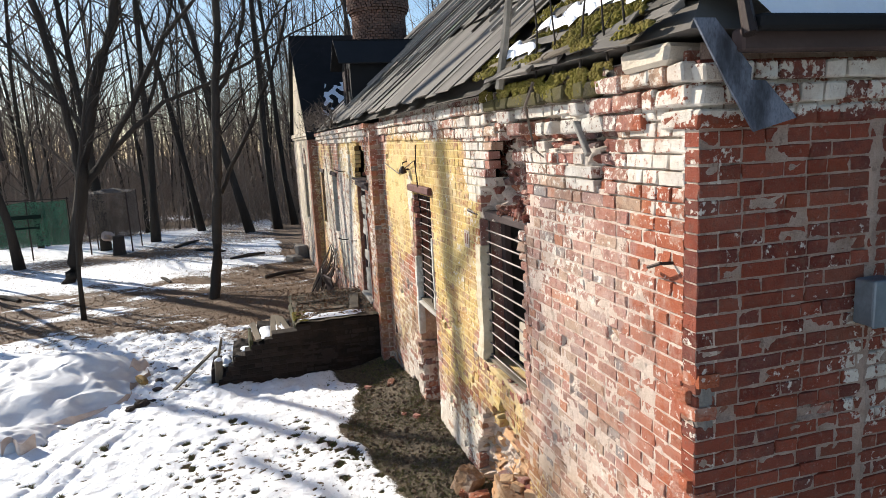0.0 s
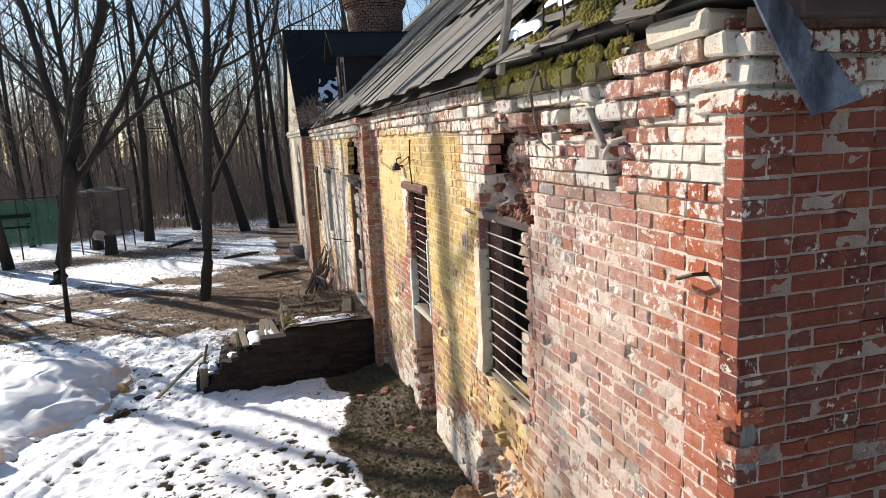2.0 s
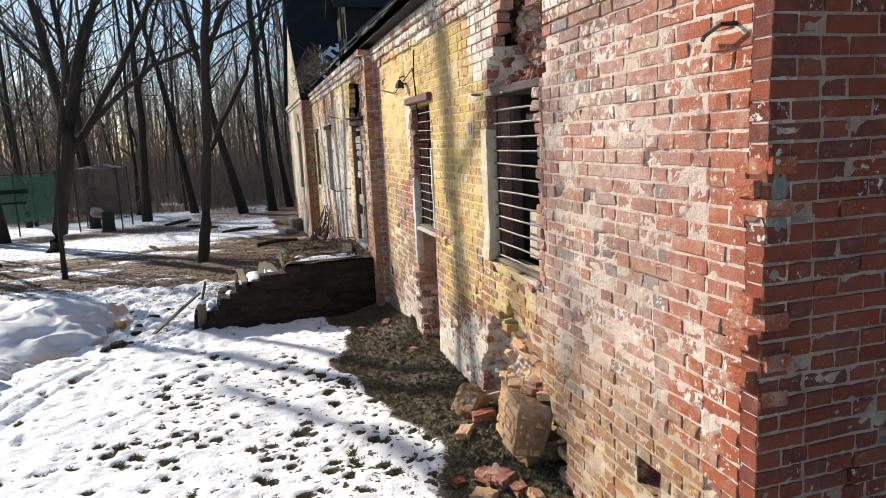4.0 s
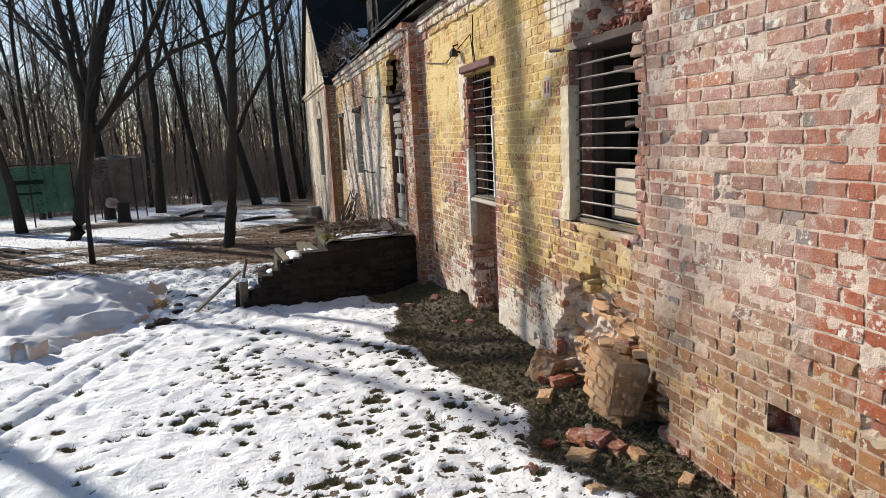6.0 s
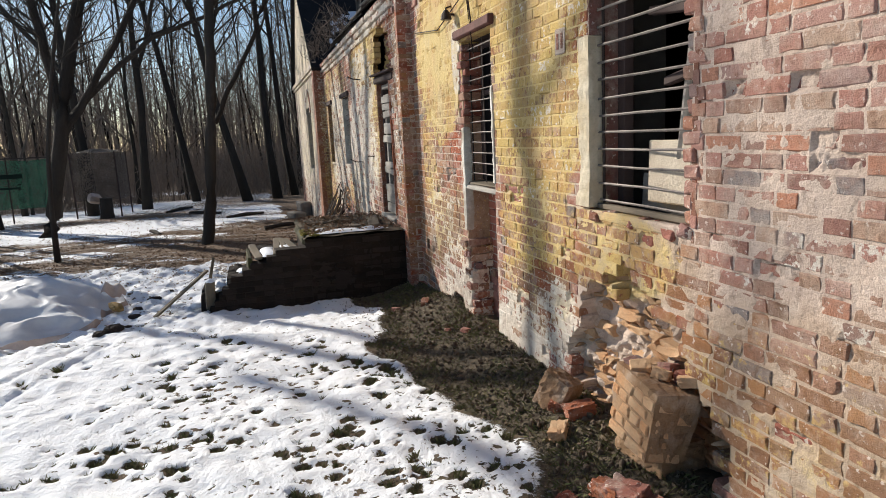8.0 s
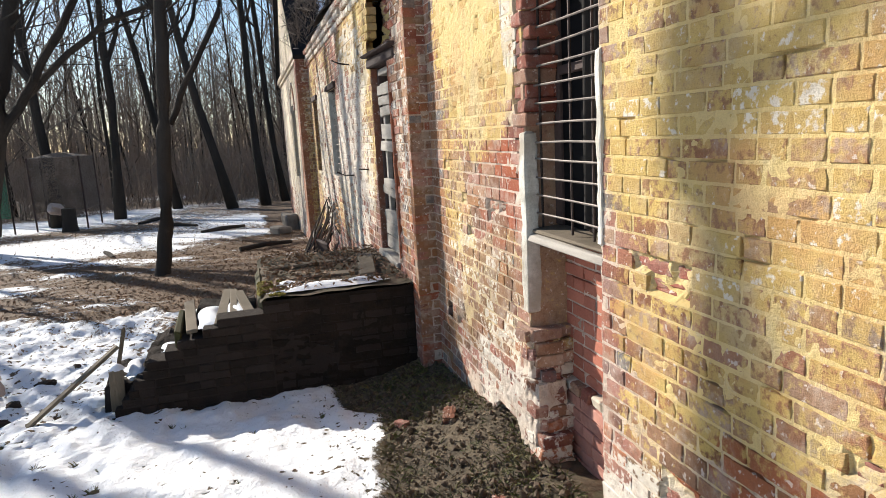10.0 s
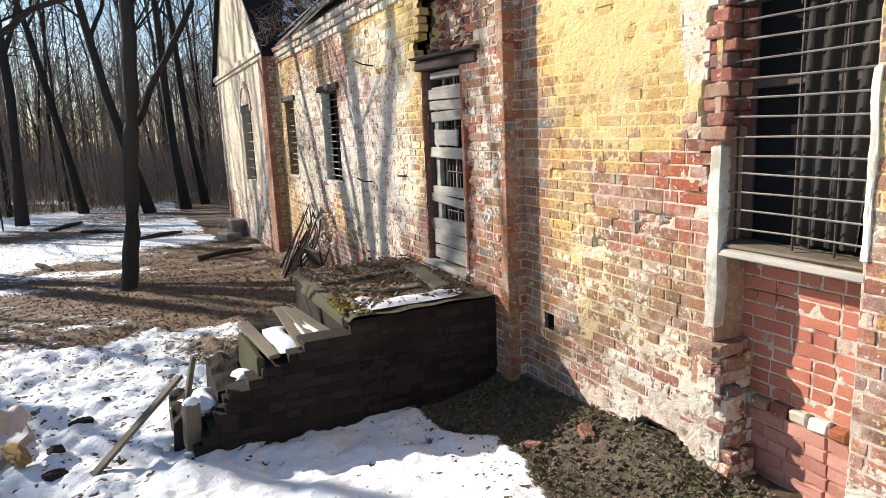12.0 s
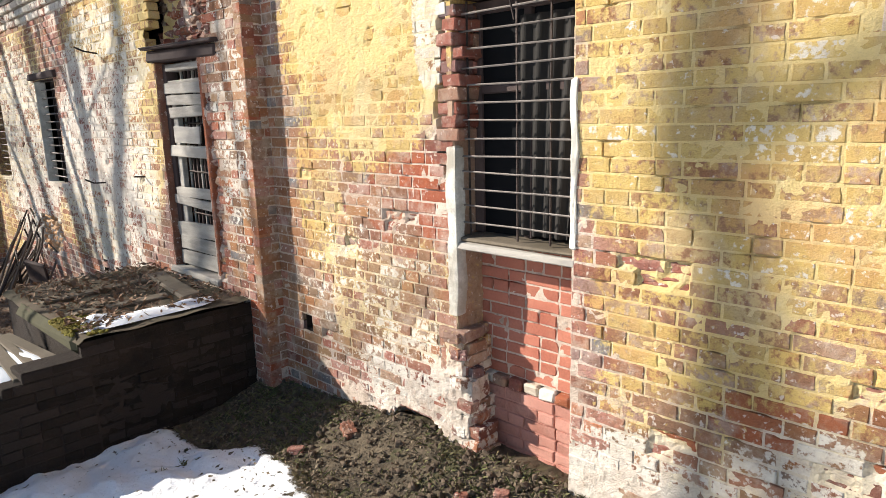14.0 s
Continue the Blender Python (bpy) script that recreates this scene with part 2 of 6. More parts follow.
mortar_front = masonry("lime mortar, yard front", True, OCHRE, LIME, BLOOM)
# end wall brick and mortar: colours darkened for a wall out of the sun
brick_end = masonry("old brick, end wall, shade darkened", False, END_OCHRE, END_LIME, [], True, 0.12, 0.12, 0.2)
mortar_end = masonry("lime mortar, end wall, shade darkened", True, END_OCHRE, [(2.4, 1.8, 1.1, 3.0, 0.2)], [], True, tint=(0.62, 0.56, 0.545))
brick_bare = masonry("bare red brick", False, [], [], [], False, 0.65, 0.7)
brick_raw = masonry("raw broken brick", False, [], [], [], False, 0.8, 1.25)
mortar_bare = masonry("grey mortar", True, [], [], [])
# porch brick near black: its shaded look is part of the base colour
stone_dark = plain("damp brick, shade darkened", (0.026, 0.017, 0.012), 0.97, vary=0.6, scale=9, second=(0.012, 0.008, 0.006), relief=0.8, dist=0.02)
wood_grey = plain("weathered grey wood", (0.36, 0.33, 0.29), 0.85, vary=0.45, scale=8, stretch=(1, 1, 6), second=(0.22, 0.2, 0.18))
wood_step = plain("weathered grey-brown planks", (0.155, 0.125, 0.092), 0.9, vary=0.55, scale=8, second=(0.085, 0.07, 0.046))
wood_dark = plain("dark stained wood", (0.075, 0.05, 0.045), 0.8, vary=0.4, scale=8)
roof_sheet_mat = plain("weathered roofing sheet", (0.125, 0.11, 0.095), 0.75, vary=0.55, scale=4, second=(0.07, 0.063, 0.052))
tar = plain("black roofing felt and shaded roof", (0.012, 0.012, 0.013), 0.85, vary=0.4, scale=5)
iron = plain("rusty iron", (0.055, 0.04, 0.035), 0.55, 0.6, vary=0.5, scale=30)
zinc = plain("dull blue-grey metal", (0.22, 0.26, 0.30), 0.5, 0.5, vary=0.4, scale=12)
paint_white = plain("flaking white paint", (0.70, 0.67, 0.60), 0.85, vary=0.5, scale=15, second=(0.42, 0.37, 0.30), relief=0.7, dist=0.012)
moss = plain("green moss", (0.17, 0.145, 0.022), 1.0, vary=0.6, scale=12, second=(0.15, 0.11, 0.03), relief=0.9, dist=0.02)
tarred = plain("tarred blue-black board", (0.028, 0.03, 0.04), 0.6, vary=0.6, scale=22, second=(0.19, 0.21, 0.26), stretch=(1, 1, 0.4))
litter_mat = plain("grey-brown plant litter", (0.18, 0.138, 0.092), 0.9, vary=0.6, scale=20, second=(0.08, 0.06, 0.042))
bark = plain("dark bark", (0.046, 0.037, 0.030), 0.95, vary=0.5, scale=7, relief=0.9, dist=0.04, second=(0.028, 0.023, 0.019), stretch=(1, 1, 0.25))
twig = plain("brown twigs", (0.16, 0.125, 0.098), 0.9, vary=0.4, scale=3)
snow_mat = plain("old snow", (0.86, 0.88, 0.92), 0.6, vary=0.06, scale=5, relief=0.35, dist=0.02, second=(0.80, 0.83, 0.88))
cloth_white = plain("dirty white sheeting", (0.74, 0.75, 0.77), 0.6, vary=0.15, scale=4, second=(0.62, 0.62, 0.64))
cloth_pink = plain("dirty pinkish sheeting", (0.58, 0.49, 0.44), 0.7, vary=0.35, scale=7, second=(0.42, 0.33, 0.28))
brick_fill = plain("pinkish red filling brick", (0.40, 0.15, 0.10), 0.9, vary=0.5, scale=12, second=(0.36, 0.115, 0.075), relief=0.6, dist=0.01)
stone_grey = plain("grey field stone", (0.22, 0.20, 0.18), 0.9, vary=0.5, scale=12, second=(0.14, 0.12, 0.10), relief=0.8, dist=0.015)
leaf_mat = plain("dead leaves", (0.25, 0.165, 0.105), 0.8, vary=0.45, scale=20, second=(0.17, 0.095, 0.055))
grass_mat = plain("winter grass", (0.085, 0.095, 0.03), 0.8, vary=0.5, scale=20, second=(0.20, 0.165, 0.085))
net_green = plain("green netting", (0.055, 0.15, 0.09), 0.8, vary=0.4, scale=4)
net_brown = plain("brown netting", (0.17, 0.135, 0.11), 0.9, vary=0.4, scale=6)
for net, solid in ((net_green, 0.8), (net_brown, 0.75)):
    t = net.node_tree
    holes_n = noise_tex(t, where(t), 30, 2)
    t.links.new(op(t, "MULTIPLY_ADD", step(t, holes_n, 0.4, 0.6), 0.4), t.nodes["Principled BSDF"].inputs["Alpha"])
    t.nodes["Principled BSDF"].inputs["Alpha"].links[0].from_node.inputs[2].default_value = solid - 0.2
# room surfaces coloured near black, so the gloom is in the paint
dark_room = plain("plaster dark as an unlit room", (0.06, 0.055, 0.05), 0.95, vary=0.3)
# opaque black panes stand in for the unlit rooms behind
glass_dark, gt, gb = mat_nodes("glass black as the room behind", 0.4)
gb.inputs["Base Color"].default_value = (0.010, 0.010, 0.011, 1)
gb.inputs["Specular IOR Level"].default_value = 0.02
plaster_old = plain("old tan plaster", (0.52, 0.45, 0.36), 0.92, vary=0.5, scale=10, second=(0.36, 0.29, 0.22), relief=0.7, dist=0.015)
plaster_cream = plain("cream lime plaster", (0.62, 0.55, 0.42), 0.92, vary=0.4, scale=9, second=(0.48, 0.39, 0.26), relief=0.7, dist=0.012)
brick_worn = plain("tan and orange broken brick", (0.58, 0.39, 0.235), 0.95, vary=0.45, scale=14, second=(0.52, 0.27, 0.13), relief=0.9, dist=0.02)
mortar_raw = masonry("raw tan mortar", True, [], [], [], tint=(0.58, 0.44, 0.30))
mossy_brick = plain("mossy dark brick", (0.10, 0.085, 0.03), 0.95, vary=0.6, scale=20, second=(0.06, 0.05, 0.03), relief=0.9, dist=0.015)
fill_pink = plain("pink painted filling brick", (0.47, 0.24, 0.19), 0.9, vary=0.55, scale=12, second=(0.36, 0.15, 0.11), relief=0.6, dist=0.01)
soil_clod = plain("wet dark soil", (0.05, 0.034, 0.026), 0.95, vary=0.6, scale=30, second=(0.03, 0.022, 0.018), relief=0.9, dist=0.02)
# lighter copy of the iron, so the cross bars look sunlit
bar_iron = plain("iron rods, sunlit tone", (0.19, 0.165, 0.15), 0.5, 0.35, vary=0.4, scale=30)
# curtain coloured near black to match the unlit window
curtain = plain("near-black curtain cloth", (0.03, 0.027, 0.025), 0.9, vary=0.3, scale=6, stretch=(1, 4, 0.3))


def ground_material():
    m, t, b = mat_nodes("snow, soil and leaf litter", 0.85)
    p = where(t)
    a = t.nodes.new("ShaderNodeAttribute")
    a.attribute_name = "cover"
    s = nd(t, "ShaderNodeSeparateXYZ", Vector=a.outputs["Vector"])
    coarse, mid, fine = noise_tex(t, p, 1.3, 5), noise_tex(t, p, 7, 6, 0.65), noise_tex(t, p, 45, 5, 0.7)
    soil = mixc(t, step(t, mid, 0.35, 0.65), (0.052, 0.041, 0.028), (0.135, 0.105, 0.07))
    soil = mixc(t, op(t, "MULTIPLY", step(t, noise_tex(t, p, 4, 5), 0.5, 0.65), 0.6), soil, (0.06, 0.065, 0.025))
    litter = mixc(t, step(t, fine, 0.35, 0.65), (0.06, 0.040, 0.027), (0.24, 0.165, 0.105))
    litter = mixc(t, step(t, noise_tex(t, p, 22, 3), 0.5, 0.62), litter, (0.15, 0.085, 0.05))
    dirt = mixc(t, s.outputs[1], soil, litter)
    snow = mixc(t, step(t, coarse, 0.3, 0.7), (0.93, 0.94, 0.96), (0.86, 0.875, 0.905))
    snow = mixc(t, op(t, "MULTIPLY", step(t, noise_tex(t, p, 70, 3, 0.6), 0.64, 0.70), 0.55), snow, (0.30, 0.25, 0.20))
    thr = op(t, "MULTIPLY_ADD", s.outputs[2], -0.16)
    thr.node.inputs[2].default_value = 0.735
    specks = step(t, op(t, "SUBTRACT", noise_tex(t, p, 12, 3, 0.55), thr), 0.0, 0.035)
    n = op(t, "ADD", op(t, "MULTIPLY", mid, 0.6), op(t, "MULTIPLY", fine, 0.4))
    f = op(t, "MULTIPLY", step(t, op(t, "SUBTRACT", s.outputs[0], n), -0.04, 0.06), op(t, "SUBTRACT", 1.0, specks))
    t.links.new(mixc(t, f, dirt, snow), b.inputs["Base Color"])
    pits = noise_tex(t, p, 17, 4, 0.6)
    bump(t, b, op(t, "ADD", op(t, "MULTIPLY", f, 0.6), op(t, "ADD", op(t, "ADD", op(t, "MULTIPLY", mid, 0.7), op(t, "MULTIPLY", pits, 0.5)), op(t, "MULTIPLY", fine, 0.35))), 0.8, 0.04)
    return m


ground_mat = ground_material()

# ---- building blocks ----
rnd = random.Random(7)


class Shape:
    """Vertices and faces of one mesh, in world places."""

    def __init__(self):
        self.v, self.f = [], []

    def add(self, pts, faces):
        n = len(self.v)
        self.v += [tuple(p) for p in pts]
        self.f += [tuple(n + i for i in q) for q in faces]
        return self

    def block(self, m, sx, sy, sz, c=0.0, jit=0.0, r=rnd):
        """A block of full size sx, sy, sz about the pose m, with edges cut by c and corners shifted by up to jit."""
        hx, hy, hz = sx / 2, sy / 2, sz / 2
        c = min(c, hx * 0.9, hy * 0.9, hz * 0.9)
        j = lambda: r.uniform(-jit, jit)
        if c <= 0:
            pts = [m @ Vector((a * hx + j(), b * hy + j(), d * hz + j())) for a in (-1, 1) for b in (-1, 1) for d in (-1, 1)]
            return self.add(pts, [(0, 1, 3, 2), (4, 6, 7, 5), (0, 4, 5, 1), (2, 3, 7, 6), (0, 2, 6, 4), (1, 5, 7, 3)])
        pts, key = [], {}
        for a in (-1, 1):
            for b in (-1, 1):
                for d in (-1, 1):
                    e = (j(), j(), j())
                    for k, q in enumerate(((hx, hy - c, hz - c), (hx - c, hy, hz - c), (hx - c, hy - c, hz))):
                        key[a, b, d, k] = len(pts)
                        pts.append(m @ Vector((a * q[0] + e[0], b * q[1] + e[1], d * q[2] + e[2])))
        K = lambda a, b, d, k: key[a, b, d, k]
        fs = []
        for s in (-1, 1):
            fs += [[K(s, -1, -1, 0), K(s, 1, -1, 0), K(s, 1, 1, 0), K(s, -1, 1, 0)][::s], [K(-1, s, -1, 1), K(-1, s, 1, 1), K(1, s, 1, 1), K(1, s, -1, 1)][::s],
                   [K(-1, -1, s, 2), K(1, -1, s, 2), K(1, 1, s, 2), K(-1, 1, s, 2)][::s]]
        for s in (-1, 1):
            for u in (-1, 1):
                w = s * u
                fs += [[K(s, u, -1, 0), K(s, u, -1, 1), K(s, u, 1, 1), K(s, u, 1, 0)][::w], [K(s, -1, u, 0), K(s, 1, u, 0), K(s, 1, u, 2), K(s, -1, u, 2)][::w],
                       [K(-1, s, u, 1), K(-1, s, u, 2), K(1, s, u, 2), K(1, s, u, 1)][::w]]
        for a in (-1, 1):
            for b in (-1, 1):
                for d in (-1, 1):
                    fs.append([K(a, b, d, 0), K(a, b, d, 1), K(a, b, d, 2)][::a * b * d])
        return self.add(pts, fs)

    def box(self, x0, x1, y0, y1, z0, z1, c=0.0, jit=0.0):
        return self.block(Matrix.Translation(((x0 + x1) / 2, (y0 + y1) / 2, (z0 + z1) / 2)), x1 - x0, y1 - y0, z1 - z0, c, jit)

    def tube(self, path, radii, n=6, cap=True):
        start = len(self.v)
        up = Vector((0.13, 0.27, 0.95)).normalized()
        path = [Vector(p) for p in path]
        for i, p in enumerate(path):
            d = (path[min(i + 1, len(path) - 1)] - path[max(i - 1, 0)]).normalized()
            a = d.cross(up if abs(d.dot(up)) < 0.95 else Vector((1, 0, 0))).normalized()
            b = d.cross(a)
            for k in range(n):
                w = 2 * math.pi * k / n
                self.v.append(tuple(p + (a * math.cos(w) + b * math.sin(w)) * radii[i]))
        for i in range(len(path) - 1):
            for k in range(n):
                q = start + i * n
                self.f.append((q + k, q + n + k, q + n + (k + 1) % n, q + (k + 1) % n))
        if cap:
            self.f.append(tuple(start + k for k in range(n)))
            self.f.append(tuple(start + (len(path) - 1) * n + k for k in reversed(range(n))))
        return self

    def grid(self, fn, nu, nv, flip=False):
        """A sheet through fn(u, v), u and v from 0 to 1."""
        pts = [fn(i / nu, j / nv) for j in range(nv + 1) for i in range(nu + 1)]
        fs = [(j * (nu + 1) + i, j * (nu + 1) + i + 1, (j + 1) * (nu + 1) + i + 1, (j + 1) * (nu + 1) + i) for j in range(nv) for i in range(nu)]
        return self.add(pts, [q[::-1] for q in fs] if flip else fs)

    def mesh(self, name, mat, smooth=False):
        me = bpy.data.meshes.new(name)
        me.from_pydata(self.v, [], self.f)
        me.materials.append(mat)
        if smooth:
            me.polygons.foreach_set("use_smooth", [True] * len(me.polygons))
        me.update()
        return me


def thing(name, at, label, category, group="", kind=""):
    ob = new(name)
    ob.location = at
    ob.empty_display_size = 0.1
    return tagged(ob, label, category, group, kind)


def part(name, shape, mat, parent, label="", smooth=False, kind=""):
    """One mesh under a thing (or under a part), given in world places."""
    ob = new(name, shape.mesh(name, mat, smooth))
    ob.parent = parent
    if parent.type == "EMPTY":
        ob.matrix_parent_inverse = Matrix.Translation(-Vector(parent.location))
    return tagged(ob, label, kind=kind)


def single(name, shape, mat, label, category, group="", kind="", smooth=False):
    return tagged(new(name, shape.mesh(name, mat, smooth)), label, category, group, kind)


def wobble(x, y, z=0.0, s=1.0):
    return noise.noise(Vector((x * s, y * s, z * s)))


# ---- the ground: one sheet to the horizon ----
def lay(x, y):
    """Height of the ground."""
    z = -0.14 + 0.16 * math.exp(-((x - 1.9) / 0.45) ** 2) * (1 if y < 19 else 0.3)
    far = max(0.0, y - 12)
    z -= 0.036 * min(far, 30)
    z += 0.035 * wobble(x, y, 0, 0.45) + 0.012 * wobble(x, y, 3, 2.1)
    z -= 0.11 * sm(8.3, 9.8, y) * sm(13.5, 11.0, y)
    if y > 30 or x < -12:
        z += 0.25 * wobble(x, y, 9, 0.07) * min(1, max((y - 30) / 15, (-12 - x) / 10))
    return z


def sm(a, b, v):
    t = min(1.0, max(0.0, (v - a) / (b - a)))
    return t * t * (3 - 2 * t)


EDGE_Y, EDGE_X = (2.0, 3.0, 3.6, 4.4, 5.2, 6.0, 7.3, 8.2, 9.2, 9.8), (1.6, 1.55, 1.52, 1.32, 1.3, 1.2, 0.78, 1.0, 1.1, 0.85)


def snow_at(x, y):
    """How much snow lies: below about 0.3 none, above 0.7 closed."""
    n = wobble(x, y, 1, 1.1)
    edge = float(np.interp(y, EDGE_Y, EDGE_X)) + 0.22 * wobble(x, y, 5, 1.7)
    s = 0.80 - 0.75 * sm(edge - 0.25, edge + 0.3, x)
    if y < 9:
        s -= 0.06 * sm(-1.2, 0.6, x) + 0.07 * n
    # leaf litter under the trees, with snow in drifts between
    lit = sm(11.6, 14.4, y + 0.22 * x + 1.3 * n) * sm(24.5, 19.5, y - 0.15 * x + n) * sm(-14, -9, x + 2 * n)
    s += (0.40 + 0.32 * wobble(x, y * 2.2, 8, 0.7) + 0.16 * wobble(x, y * 2.0, 5, 2.4) - 0.12 * sm(-1.5, 0.5, x) - s) * lit
    if 8.6 < y < 16:
        s -= 0.10 * sm(9.4, 11.0, y) * (0.6 + 1.2 * wobble(x, y * 1.8, 12, 1.6))
    if y > 24:
        s -= 0.22 + 0.3 * wobble(x, y, 2, 0.22)
    if y > 33:
        s -= 0.25 * sm(33, 48, y)
    # the corner before the steps keeps its snow
    s += 0.45 * math.exp(-((x - 0.3) / 0.9) ** 2 - ((y - 9.4) / 0.6) ** 2)
    return min(0.9, max(0.0, s))


def litter_at(x, y):
    return sm(10.5, 13.0, y + 0.2 * x)


def spread(a, b, fine_a, fine_b, d, grow):
    out = list(np.arange(fine_a, fine_b + 1e-6, d))
    k = d
    while out[-1] < b:
        k *= grow
        out.append(out[-1] + k)
    k = d
    while out[0] > a:
        k *= grow
        out.insert(0, out[0] - k)
    return out


holes = []
rh = random.Random(5)
while len(holes) < 800:
    x, y = rh.uniform(-3.4, 1.3), rh.uniform(2.8, 10.4)
    if snow_at(x, y) < 0.4 or rh.random() > 0.25 + 0.6 * sm(-2.2, 0.3, x) * sm(9.0, 7.0, y) or (y > 9.0 and x > -0.6 and rh.random() < 0.6):
        continue
    if wobble(x, y, 7, 1.4) + rh.uniform(-0.5, 0.5) < 0.0:
        continue
    holes.append((x, y, 0.014 + 0.036 * rh.random() ** 3))
cells = {}
for h in holes:
    cells.setdefault((int(h[0] * 5 // 1), int(h[1] * 5 // 1)), []).append(h)


def thaw(x, y):
    """How far a place lies in a thawed hole round a tuft."""
    i, j = int(x * 5 // 1), int(y * 5 // 1)
    best = 0.0
    x, y = x + 0.02 * wobble(x, y, 1, 17), y + 0.02 * wobble(x, y, 2, 17)
    for a in (-1, 0, 1):
        for b in (-1, 0, 1):
            for hx, hy, hr in cells.get((i + a, j + b), ()):
                best = max(best, 1.25 - math.hypot((x - hx) * 0.8 + (y - hy) * 0.25, (y - hy) * 0.95) / hr)
    return min(1.0, max(0.0, best))


# two old ski tracks and some footprints
TRACKS = [((-3.6, 5.0), (-2.6, 7.4), (-2.0, 9.2)), ((-3.25, 5.0), (-2.3, 7.3), (-1.75, 9.0))]
STEPS = [(-2.6 + 0.32 * (k % 2) + 0.06 * k, 5.4 + 0.42 * k) for k in range(9)]


def pressed(x, y):
    d = 0.0
    for tr in TRACKS:
        for (ax, ay), (bx, by) in zip(tr, tr[1:]):
            f = min(1, max(0, ((x - ax) * (bx - ax) + (y - ay) * (by - ay)) / ((bx - ax) ** 2 + (by - ay) ** 2)))
            d = max(d, 1 - math.hypot(x - ax - f * (bx - ax), y - ay - f * (by - ay)) / 0.06)
    for fx, fy in STEPS:
        d = max(d, 1.3 - math.hypot((x - fx) / 0.07, (y - fy) / 0.14))
    return min(1.0, max(0.0, d))


gx, gy = spread(-420, 420, -3.5, 2.0, 0.032, 1.13), spread(-300, 600, 2.6, 12.6, 0.034, 1.045)
g = Shape()
cover = []
for y in gy:
    for x in gx:
        near = -3.6 < x < 2.1 and 2.5 < y < 12.8
        s = snow_at(x, y) if abs(x) < 40 and -20 < y < 70 else 0.35
        z = lay(x, y)
        if near:
            q = thaw(x, y)
            s -= 0.75 * sm(0.0, 0.7, q)
            z -= 0.04 * pressed(x, y) * (x < 0.6)
            if s < 0.35:
                z += 0.018 * wobble(x, y, 4, 9.0) + 0.012 * wobble(x, y, 4, 19.0)
        if s > 0.3:
            z += 0.035 * sm(0.3, 0.6, s)
            if y < 14:
                z += (1 + 1.3 * sm(8.4, 10.0, y)) * (0.026 * wobble(x, y, 4, 2.6) + 0.020 * wobble(x, y * 0.7, 6, 6.0) + 0.011 * wobble(x, y, 8, 13.0))
        g.v.append((x, y, z))
        cover.append((max(0.0, s), max(litter_at(x, y), 0.55 * sm(0.95, 0.6, x) if near else 0.0), (0.6 + 0.4 * sm(-2.4, 0.2, x) * sm(9.4, 7.5, y)) * (0.7 + 0.6 * wobble(x, y, 7, 0.9)) + 0.55 * sm(9.3, 11.0, y) * (0.6 + wobble(x, y * 1.6, 15, 2.0)) if y < 16 else 0.4))
nx = len(gx)
g.f = [(j * nx + i, j * nx + i + 1, (j + 1) * nx + i + 1, (j + 1) * nx + i) for j in range(len(gy) - 1) for i in range(nx - 1)]
ground = single("ground", g, ground_mat, "thawing snow over soil, grass and brown leaf litter", "ground", kind="structure", smooth=True)
att = ground.data.attributes.new("cover", "FLOAT_VECTOR", "POINT")
att.data.foreach_set("vector", [c for q in cover for c in q])

# ---- brick walls ----
COURSE, LONG, SHORT, JOINT = 0.0765, 0.242, 0.127, 0.011


